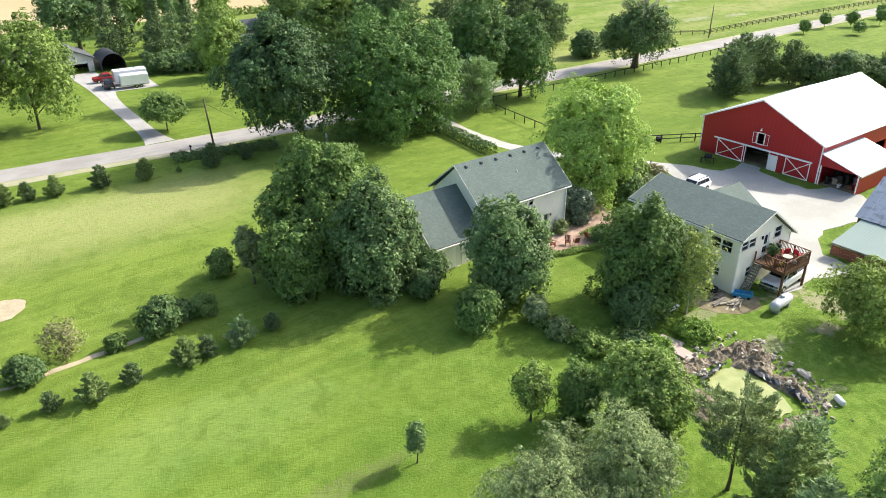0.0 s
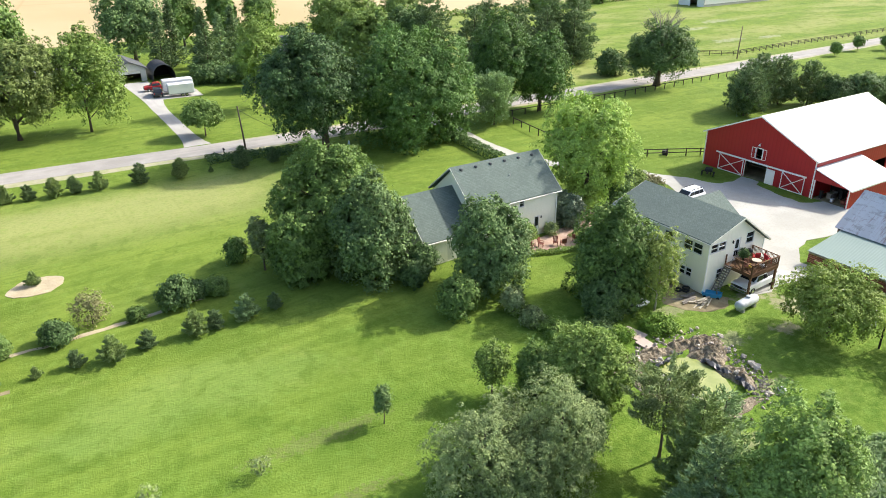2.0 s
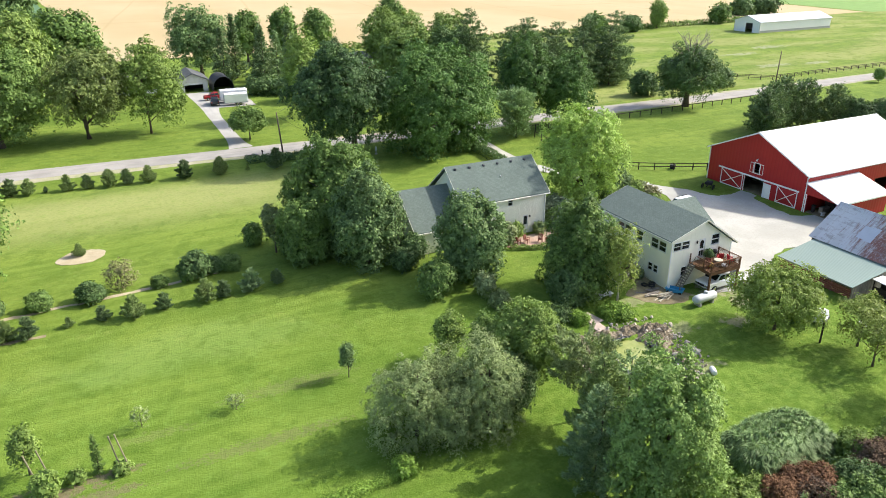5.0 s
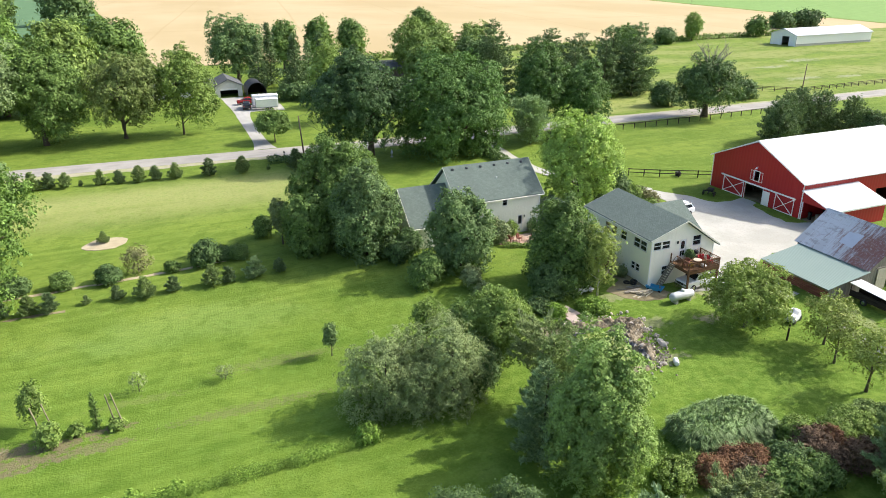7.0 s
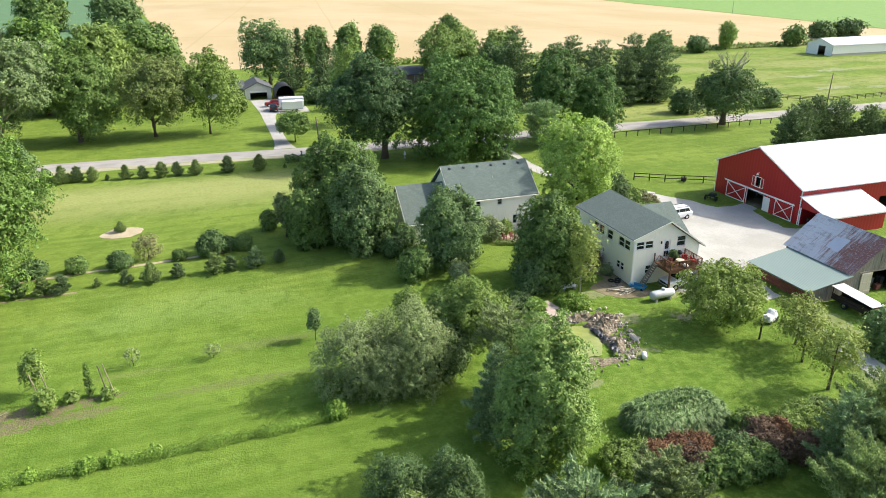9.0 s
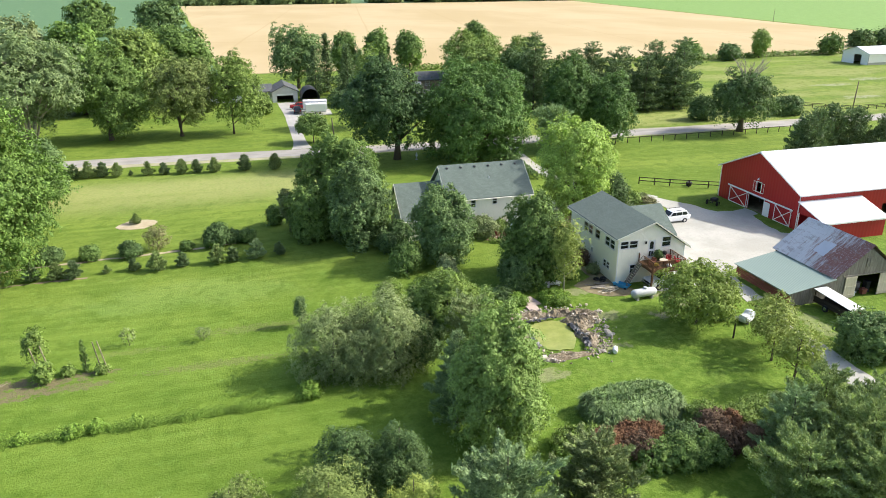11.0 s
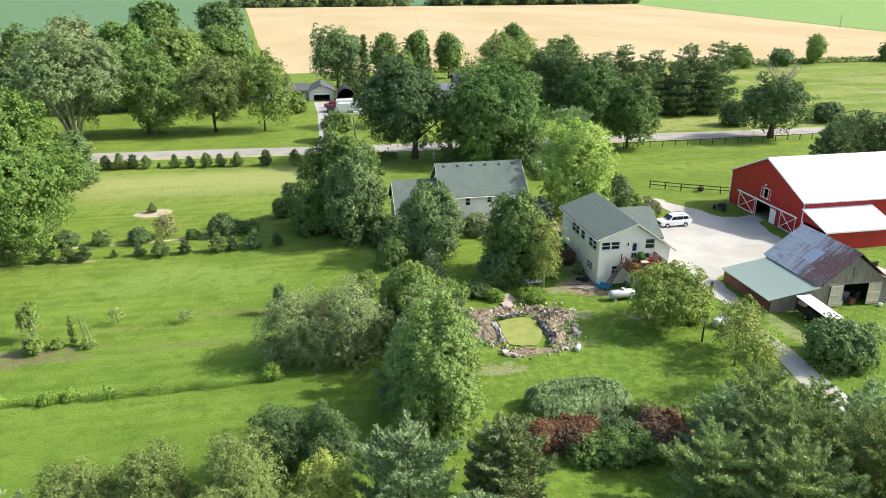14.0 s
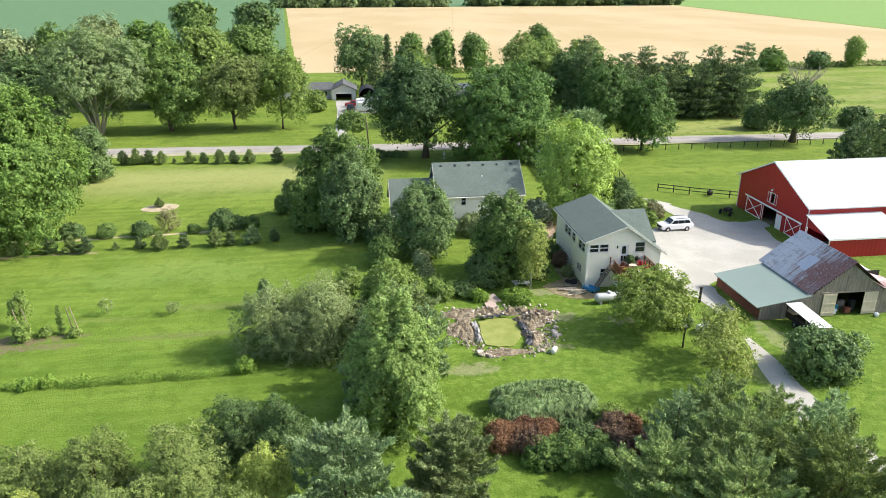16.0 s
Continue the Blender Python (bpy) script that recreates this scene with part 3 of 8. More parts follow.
def broad_crown(seed, r, hh, leaf, lobes=22, fill=1.0, open_=0.0, skirt=0.0, shag=0.0, peak=0.0, slim=0.66):
    """Leaves of a leafy crown about the origin: a lobed dome set all over with small tufts of leaves; r and hh are its half width and half height."""
    rg = np.random.default_rng(seed)
    leaf = leaf * 0.72
    ts = 2.5 * leaf * (1 + 0.25 * shag)
    boughs = max(6, int(lobes * 0.85))
    bd = sphere_dirs(boughs, rg, 0.25)
    wide = 2 / math.sqrt(boughs) * 1.05
    push = np.clip(rg.normal(0, 0.055 + 0.065 * shag, boughs), -0.16, 0.2)
    shape = np.array([r, r, hh])
    area = 4 * math.pi * (r * r + 2 * r * hh) / 3
    sets = []
    for depth, share, big, loose in ((1.0, 1.0, 1.0, 0.92), (0.87, 0.75, 1.2, 1.0), (0.7, 0.6, 2.3, 1.1)):
        k = max(24, int(share * area * depth * depth / (1.3 * ts * ts)))
        d = sphere_dirs(k, rg, 0.8 * ts / math.sqrt(r * hh))
        cosines = d @ bd.T
        which = cosines.argmax(axis=1)
        away = np.arccos(np.clip(cosines.max(axis=1), -1, 1)) / wide
        f = 1 + (0.2 + 0.08 * shag) * (0.16 - away ** 2.4) + push[which]
        f = f * bumpy(d, rg, 0.025 + 0.03 * shag) + rg.normal(0, 0.02 + 0.05 * shag, k) - ts * 0.62 / r
        power = 2 + np.where(d[:, 2] < 0, 3.2, 0.7) * skirt
        rho = np.hypot(d[:, 0], d[:, 1])
        e = d / ((rho ** power + np.abs(d[:, 2]) ** power) ** (1 / power))[:, None]
        c = e * shape * (f * depth)[:, None]
        taper = (0.14 + peak) * np.clip(e[:, 2:], 0, 1) ** 1.2 + 0.1 * (1 - skirt) * np.clip(-e[:, 2:], 0, 1)
        c[:, :2] *= 1 - taper
        # gaps: tufts are missing in patches, and under the crown
        gap = bumpy(c / max(r, 0.5) * 2.2, rg, 0.5) - 1
        keep = rg.uniform(0, 1, k) > open_ * (0.75 + 1.3 * gap) + np.where(e[:, 2] < -0.55, 0.35 * (1 - skirt), 0.0)
        c, d = c[keep], d[keep]
        m = len(c)
        out = unit(d / shape * min(r, hh))
        axis = unit(out + np.array([0, 0, 0.4]) + rg.normal(0, 0.22 + 0.2 * shag, (m, 3)))
        size = ts * np.clip(rg.lognormal(-0.05, 0.36, m), 0.45, 1.9) * (1.12 - 0.1 * depth)
        per = max(5, int(round((27 if depth == 1.0 else 19) * fill)))
        c, axis, size = np.repeat(c, per, 0), np.repeat(axis, per, 0), np.repeat(size, per)
        m = len(c)
        e = unit(axis + rg.normal(0, 0.62, (m, 3)))
        far = rg.uniform(0.12, 1, m) ** 0.6 * np.where(rg.uniform(0, 1, m) < 0.1 + 0.25 * shag, 1.45, 1.0)
        p = c + e * (size * far)[:, None] * np.array([1, 1, 0.9])
        p[:, 2] -= (0.1 + 0.5 * shag) * size * far * far
        o = e + axis * 0.35 + np.array([0, 0, 0.1])
        sets.append(scatter(rg, p, o, leaf * big, slim, loose))
    return join(*sets)


def needle_crown(seed, r, h, leaf, style="spruce", dense=1.0):
    """Needle tufts of a conifer that stands on the origin."""
    rg = np.random.default_rng(seed)
    near = leaf < 0.32
    leaf = leaf * (0.82 if near else 1.0)
    nb = int(dense * (11 if near else 15) * h)
    u = (np.arange(nb) + rg.uniform(0, 1, nb)) / nb * 0.96 + 0.03
    if style == "spruce":
        prof = (1 - u) ** 0.85
        rise, curl = -0.12, 0.12
    elif style == "cone":
        prof = (1 - u) ** 0.6 * np.minimum(1, 0.75 + u * 1.4)
        rise, curl = 0.1, 0.15
    elif style == "pine":
        prof = np.minimum(1, (1 - u) ** 0.5 * np.minimum(1, 0.66 + u * 1.5))
        rise, curl = 0.18, 0.22
    elif style == "layered":
        prof = np.minimum(1, (1 - u) ** 0.45 * np.minimum(1, 0.75 + u))
        rise, curl = -0.02, 0.12
        u = np.clip(np.round(u * h / 1.5) / h * 1.5 + rg.normal(0, 0.022, nb), 0.02, 0.99)
    elif style == "egg":
        prof = (1 - u) ** 0.5 * np.minimum(1, 0.66 + u * 1.4)
        rise, curl = 0.4, 0.15
    else:
        prof = np.sqrt(np.clip(1 - (2 * u - 0.8) ** 2 * 0.8, 0.03, 1))
        rise, curl = 0.3, 0.25
    az = np.arange(nb) * 2.4 + rg.normal(0, 0.5, nb)
    ln = r * prof * np.clip(rg.normal(0.92, 0.17, nb), 0.45, 1.3) + 0.1
    pts, dirs = [], []
    for j in range(nb):
        m = max(3, int(dense * (4.3 if near else 3.2) * ln[j] * (0.8 + ln[j] * 0.55) / (leaf * leaf * 5.5)))
        s = rg.uniform(0.05, 1.0, m) ** 0.66
        w = ln[j] * s
        lat = rg.normal(0, 0.15 if near else 0.18, m) * ln[j] * (1.15 - s) * 1.25
        z = u[j] * h + rise * w + curl * w * s + rg.normal(0, 0.055 * (0.5 + ln[j] * 0.35), m)
        ca, sa = math.cos(az[j]), math.sin(az[j])
        pts.append(np.stack([w * ca - lat * sa, w * sa + lat * ca, z], 1))
        q = lat / (ln[j] + 0.01) * 1.6
        dirs.append(np.stack([ca - q * sa, sa + q * ca, np.full(m, rise + curl + 0.35)], 1))
    p, e = np.concatenate(pts), np.concatenate(dirs)
    p[:, 2] = np.maximum(p[:, 2], 0.05)
    # upright new shoots at the branch ends
    far = np.hypot(p[:, 0], p[:, 1]) / np.maximum(np.interp(p[:, 2], u * h, ln), 0.3)
    at = np.nonzero((far > 0.72) & (rg.uniform(0, 1, len(p)) < 0.2))[0]
    k = len(at)
    l = leaf * rg.uniform(0.6, 1.1, k)
    tips = (p[at] + unit(e[at]) * leaf * 0.4 + np.array([0, 0, 0.1]), unit(e[at]) * 0.5 + np.array([0, 0, 0.9]) + rg.normal(0, 0.3, (k, 3)), unit(e[at]) + rg.normal(0, 0.4, (k, 3)), l, l * 0.42)
    sets = []
    for q in range(3):
        k = len(p)
        t = unit(e) + rg.normal(0, 0.55, (k, 3))
        n = rg.normal(0, 0.6, (k, 3)) + np.array([0, 0, 0.8]) + unit(e) * 0.3
        l = leaf * rg.uniform(0.7, 1.4, k)
        sets.append((p + rg.normal(0, leaf * 0.32, (k, 3)), t, n, l, l * 0.33))
    return join(*sets), tips


def trunk_geo(seed, h, r0, limbs=6, spread=2.5, fork=0.35, lean=0.0):
    rn = random.Random(seed)
    g = Geo()
    pts, rad = [], []
    x = y = 0.0
    for i in range(7):
        s = i / 6
        pts.append((x, y, -0.25 + s * (h + 0.25)))
        rad.append(r0 * (1.35 if i == 0 else 1.0) * (1 - 0.8 * s))
        x += rn.uniform(-1, 1) * 0.05 * h / 6 + lean / 6
        y += rn.uniform(-1, 1) * 0.05 * h / 6
    g.tube(pts, rad, 8)
    for i in range(limbs):
        s = fork + (0.92 - fork) * (i + rn.random() * 0.6) / max(1, limbs)
        z = s * h
        k = min(5, int(s * 6))
        f = s * 6 - k
        bx, by = pts[k][0] * (1 - f) + pts[k + 1][0] * f, pts[k][1] * (1 - f) + pts[k + 1][1] * f
        a = i * 2.4 + rn.uniform(-0.4, 0.4)
        l = spread * rn.uniform(0.75, 1.1) * (1.1 - 0.45 * s)
        br = r0 * (1 - 0.75 * s) * 0.6
        g.tube([(bx, by, z), (bx + 0.4 * l * math.cos(a), by + 0.4 * l * math.sin(a), z + 0.32 * l),
                (bx + l * math.cos(a), by + l * math.sin(a), z + 0.75 * l)], [br, br * 0.65, br * 0.2], 6)
    return g


def broad_tree(name, x, y, h, r, label, leafmat, leaf=0.4, foot=1.5, seed=1, lobes=22, bark=None, r0=None, off=(0, 0), open_=0.0, fill=1.0, limbs=6, kind="tree", group="", z0=None, shag=0.0, peak=0.0, slim=0.66):
    """A leafy tree: trunk with limbs, crown from foot to h."""
    z = gz(x, y) if z0 is None else z0
    t = thing(name, (x, y, z), label, kind, group)
    hh = (h - foot) / 2
    r0 = r0 or 0.018 * h ** 0.9 * r ** 0.3
    trunk = part("trunk", trunk_geo(seed, h * 0.78, r0, limbs, r * 0.8, max(0.12, foot / h * 0.9)), bark or BARK, t, smooth=True)
    crown = new("crown", leaf_mesh("crown", broad_crown(seed, r, hh, leaf, lobes, fill, open_, min(1.0, max(0.0, 1.0 - 3.0 * foot / h)), shag, peak, slim), leafmat))
    crown.parent = t
    crown.location = (off[0], off[1], foot + hh)
    return t


def needle_tree(name, x, y, h, r, label, leafmat, leaf=0.4, style="spruce", seed=1, dense=1.0, kind="tree", group="", foot=0.0):
    t = thing(name, (x, y, gz(x, y)), label, kind, group)
    part("trunk", trunk_geo(seed, h * 0.96, 0.011 * h + 0.03, 0, 1), BARK, t, smooth=True)
    if style == "round":
        # soft round-headed pines: needle tufts all over a lobed dome
        half = (h + 0.6) / 2
        crown = new("crown", leaf_mesh("crown", broad_crown(seed, r, half, leaf * 0.8, 30, 1.0, 0.06, 0.7, 0.45, 0.15, 0.36), leafmat))
        crown.parent = t
        crown.location = (0, 0, half - 0.6)
        return t
    needles, tips = needle_crown(seed, r, h - foot, leaf, style, dense)
    young = style not in ("spruce", "egg", "cone") and leaf < 0.3
    crown = new("crown", leaf_mesh("crown", needles, leafmat, tips if young else None, SHOOTS if leafmat in (LEAF_DULL, LEAF_GOLD) else SHOOTS_BLUE))
    crown.parent = t
    crown.location = (0, 0, foot)
    return t


def shrub(name, x, y, h, r, label, leafmat, leaf=0.25, seed=1, lobes=14, group="", kind="shrub", open_=0.0, ry=None, fill=1.0):
    """A leafy bush that reaches the ground."""
    t = thing(name, (x, y, gz(x, y)), label, kind, group)
    g = Geo()
    rn = random.Random(seed)
    for i in range(5):
        a = i * 1.26 + rn.random()
        g.tube([(0.05 * math.cos(a), 0.05 * math.sin(a), -0.1), (r * 0.3 * math.cos(a), r * 0.3 * math.sin(a), h * 0.35), (r * 0.55 * math.cos(a), r * 0.55 * math.sin(a), h * 0.7)],
               [0.05, 0.035, 0.012], 5)
    part("stems", g, BARK, t)
    b = broad_crown(seed, r, h * 0.52, leaf, lobes, fill, open_, 0.6)
    p = b[0].copy()
    p[:, 2] += h * 0.5
    if ry:
        p[:, 1] *= ry / r
    low = p[:, 2] < 0.03
    p[low, 2] = 0.03 + np.abs(p[low, 2]) * 0.3
    crown = new("foliage", leaf_mesh("foliage", (p, *b[1:]), leafmat))
    crown.parent = t
    return t


# ---- ground surfaces ----
def sheet(name, outline, material, label, category, lift=0.03, step=2.5, wobble=0.0, seed=3, kind="structure"):
    """A flat surface that follows the ground inside an outline; wobble frays its edge."""
    rn = random.Random(seed)
    ring = []
    for i, (x, y) in enumerate(outline):
        x2, y2 = outline[(i + 1) % len(outline)]
        n = max(1, int(math.hypot(x2 - x, y2 - y) / step))
        for k in range(n):
            ring.append((x + (x2 - x) * k / n + rn.uniform(-wobble, wobble), y + (y2 - y) * k / n + rn.uniform(-wobble, wobble)))
    xs, ys = [p[0] for p in ring], [p[1] for p in ring]
    inner = []
    if (max(xs) - min(xs)) * (max(ys) - min(ys)) / step ** 2 < 6000:
        for i in range(1, int((max(xs) - min(xs)) / step)):
            for j in range(1, int((max(ys) - min(ys)) / step)):
                inner.append((min(xs) + i * step, min(ys) + j * step))
    n = len(ring)
    pts = [Vector(p) for p in ring + inner]
    vs, _, fs, *_ = plane_geometry.delaunay_2d_cdt(pts, [], [list(range(n))], 1, 1e-4)
    g = Geo()
    g.v = [(v.x, v.y, gz(v.x, v.y) + lift) for v in vs]
    g.f = [tuple(f) for f in fs]
    # a rim that closes the edge down to the ground
    k = len(g.v)
    g.v += [(x, y, gz(x, y) + lift) for x, y in ring] + [(x, y, gz(x, y) - 0.1) for x, y in ring]
    g.f += [(k + i, k + (i + 1) % n, k + n + (i + 1) % n, k + n + i) for i in range(n)]
    me = bpy.data.meshes.new(name)
    me.from_pydata(g.v, [], g.f)
    me.materials.append(material)
    ob = new(name, me)
    # all faces look up
    bm = bmesh.new()
    bm.from_mesh(me)
    for f in bm.faces:
        f.normal_update()
        if f.normal.z < -0.1:
            f.normal_flip()
    bm.to_mesh(me)
    bm.free()
    return tagged(ob, label, category, kind=kind)


def ribbon(name, line, width, material, label, category, lift=0.03, step=2.0, wobble=0.0, seed=5, kind="structure"):
    """A lane of a given width along a line of points (x, y) or (x, y, width)."""
    rn = random.Random(seed)
    pts = []
    for i in range(len(line) - 1):
        a, b = line[i], line[i + 1]
        n = max(1, int(math.hypot(b[0] - a[0], b[1] - a[1]) / step))
        for k in range(n):
            pts.append([a[j] + (b[j] - a[j]) * k / n for j in range(len(a))])
    pts.append(list(line[-1]))
    for _ in range(3):
        pts = [pts[0]] + [[(pts[i - 1][j] + 2 * pts[i][j] + pts[i + 1][j]) / 4 for j in range(len(pts[i]))] for i in range(1, len(pts) - 1)] + [pts[-1]]
    left, right = [], []
    for i, p in enumerate(pts):
        a, b = pts[max(0, i - 1)], pts[min(len(pts) - 1, i + 1)]
        d = Vector((b[0] - a[0], b[1] - a[1])).normalized()
        w = (p[2] if len(p) > 2 else width) / 2
        left.append((p[0] - d.y * (w + rn.uniform(-wobble, wobble)), p[1] + d.x * (w + rn.uniform(-wobble, wobble))))
        right.append((p[0] + d.y * (w + rn.uniform(-wobble, wobble)), p[1] - d.x * (w + rn.uniform(-wobble, wobble))))
    g = Geo()
    cols = 5
    for l, r in zip(left, right):
        g.v.append((l[0], l[1], gz(*l) - 0.1))
        for c in range(cols):
            s = c / (cols - 1)
            x, y = l[0] + (r[0] - l[0]) * s, l[1] + (r[1] - l[1]) * s
            g.v.append((x, y, gz(x, y) + lift + 0.02 * (1 - (2 * s - 1) ** 2)))
        g.v.append((r[0], r[1], gz(*r) - 0.1))
    m = cols + 2
    for i in range(len(left) - 1):
        for c in range(m - 1):
            a = i * m + c
            g.f.append((a, a + 1, a + m + 1, a + m))
    return structure(name, g, material, label, category, kind)


# ---- ground, road, drives, fields ----
def axis_steps(lo, hi, step):
    far = [60, 150, 350, 700, 1200, 2000, 3000, 4500]
    return [lo - d for d in reversed(far)] + [lo + step * i for i in range(int((hi - lo) / step) + 1)] + [hi + d for d in far]


def ground():
    xs, ys = axis_steps(-90, 210, 3), axis_steps(-60, 150, 3)
    g = Geo()
    for y in ys:
        for x in xs:
            g.v.append((x, y, gz(x, y)))
    n = len(xs)
    for j in range(len(ys) - 1):
        for i in range(n - 1):
            a = j * n + i
            g.f.append((a, a + 1, a + n + 1, a + n))
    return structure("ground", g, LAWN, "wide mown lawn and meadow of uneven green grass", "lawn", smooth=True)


ground()
ribbon("road_verge", [(-400, 106.5), (-90, 107.2), (-10, 107.6), (30, 105.6), (60, 105), (150, 104), (300, 104.5), (900, 108)], 7.4, SHOULDER, "dusty verge beside the country road", "verge", 0.012, 4, 0.25)
ribbon("road", [(-400, 107.5), (-90, 109), (-40, 109.6), (-10, 109), (20, 107), (45, 104.9), (100, 104.7), (150, 103.4), (240, 105), (300, 105.5), (900, 109)], 5.6, ASPHALT, "worn grey asphalt country road", "road", 0.05, 4, 0.05)
ribbon("driveway", [(67.8, 102.5, 5.0), (67.6, 97, 2.7), (66.5, 88, 2.5), (66.3, 78, 2.5), (68.2, 70, 2.6), (72.4, 63.5, 2.9), (77, 58.5, 3.2)], 2.6, GRAVEL, "pale gravel driveway from the road", "driveway", 0.03, 2, 0.15)
sheet("gravel_yard", [(63.3, 31.5), (63.3, 41.5), (66.5, 44.9), (70.6, 48.7), (74.8, 51.0), (75.9, 53.4), (75.5, 56.6), (74.6, 60.3), (76.9, 60.6), (78.6, 57), (80.4, 54.6), (81.2, 52), (82.4, 50.3), (85.6, 49.7), (87.5, 50.2), (87.5, 47.6), (86.2, 47.1), (85.5, 44.6), (85.2, 42.2), (85.0, 40), (86.2, 38.9), (88.3, 38.4), (88.3, 34.6), (86.6, 32.4), (83, 31.6), (79, 31.4), (77.6, 31.8), (75, 32.3), (72.4, 31.6), (70.4, 30.4), (69.2, 29.2), (68.6, 22.5), (66.4, 22.3), (66.2, 26), (63.8, 27), (59.5, 26.9), (58.2, 27.4), (58.2, 29.9), (63.3, 30)],
      GRAVEL, "bleached gravel yard between the garage and the barns", "gravel yard", 0.045, 1.0, 0.24)
sheet("lean_to_floor", [(87.9, 35.4), (87.9, 39.9), (97.4, 39.9), (97.4, 35.4)], SOIL, "trodden earth floor of the lean-to", "dirt floor", 0.05, 1.5, 0.0)
sheet("barn_floor", [(87.95, 40.3), (87.95, 57.2), (112.2, 57.2), (112.2, 40.3)], SOIL, "trodden earth floor of the barn", "dirt floor", 0.05, 2.5, 0.0)
ribbon("farm_track", [(66.6, 16.6, 0.5), (66.5, 14.5, 1.2), (66.2, 12.3, 1.7), (65.7, 10, 2.9), (65.4, 7.5, 2.8), (65.0, 0, 2.6), (65.3, -5, 2.5), (67, -12, 2.6), (78, -30, 2.6)], 2.3, GRAVEL, "narrow pale gravel farm track", "track", 0.03, 1.5, 0.15)
ribbon("neighbour_driveway", [(26.5, 109.6, 4.4), (26.5, 112.5, 2.8), (26.6, 125, 2.6), (26.7, 140, 2.7), (27.4, 148, 3.8), (28.0, 156, 5.6), (27.5, 168.6, 5.6)], 3, CONCRETE, "pale concrete driveway to the neighbouring house", "driveway", 0.03, 2, 0.04)
sheet("trailer_pad", [(28, 147.5), (37.5, 146.8), (37.5, 155), (29, 156)], CONCRETE, "pale gravel parking pad beside the neighbouring drive", "parking pad", 0.04, 2.5, 0.1)
sheet("wheat_field", [(12, 236), (120, 231), (250, 229), (372, 232), (397, 430), (456, 897), (200, 903), (-46, 899), (4, 300)], WHEAT, "broad field of ripe golden wheat", "wheat field", 0.06, 12, 0.5)
sheet("soybean_field", [(-900, 205), (-60, 210), (9, 236), (1, 300), (-49, 900), (-80, 1900), (-1500, 1900)], CROP_A, "blue-green field of young crop", "crop field", 0.05, 25)
sheet("corn_field", [(376, 230), (402, 430), (461, 897), (560, 1900), (2600, 1900), (1800, 300), (700, 232)], CROP_B, "pale green crop field", "crop field", 0.05, 25)
sheet("far_field", [(-44, 912), (460, 908), (560, 1900), (-78, 1900)], CROP_A, "far green field behind the wood", "crop field", 0.05, 25)
sheet("mulch_bed", [(-0.65 + 2.6 * math.cos(0.26 * k) + 0.3 * math.sin(0.8 * k), 68.2 + 2.2 * math.sin(0.26 * k)) for k in range(24)], MULCH, "round bed of pale wood chips on the lawn", "mulch bed", 0.05, 0.35, 0.1)
ribbon("planting_strip", [(-34, 52.6, 0.5), (-20, 53.4, 0.4), (-9, 54.5, 0.35), (-6, 54.8, 0.6), (-2, 55.1, 0.3), (4, 55.4, 0.5), (9, 55.8, 0.3), (13, 56.1, 0.1)], 0.4, MULCH, "strip of wood chips under the shrub row", "mulch strip", 0.02, 1, 0.22)
ribbon("planting_strip_south", [(-24, 48.4, 0.4), (-10, 49.2, 0.3), (-7, 49.3, 0.4), (-4, 49.3, 0.12)], 0.3, SOIL, "bare strip under the young evergreens", "soil strip", 0.015, 1, 0.25)
sheet("patio", [(44.6, 45.9), (47.2, 44.9), (50.5, 44.2), (54.0, 44.3), (56.5, 46), (59.5, 49), (60.6, 53), (58.6, 54), (56, 51), (53.2, 48.8), (49, 47.9), (44.8, 47.6)], PAVER, "curved patio of reddish brick pavers", "patio", 0.06, 1.0, 0.08)
sheet("garage_bed", [(50.0, 31.0), (50.8, 29.0), (52.6, 27.4), (55.0, 27.2), (56.2, 28.4), (55.2, 29.7), (54.6, 29.9), (54.4, 41), (53.0, 41), (52.7, 33)], SOIL, "bare soil with debris beside the garage", "soil patch", 0.02, 0.8, 0.2)


# ---- buildings ----
def on_x(x, t=0.2, inward=1):
    """Points of a wall in the plane x: u is y, v is z."""
    return lambda u, v, s: (x + inward * t * s, u, v)


def on_y(y, t=0.2, inward=1):
    return lambda u, v, s: (u, y + inward * t * s, v)


def rect(u0, u1, v0, v1):
    return [(u0, v0), (u1, v0), (u1, v1), (u0, v1)]


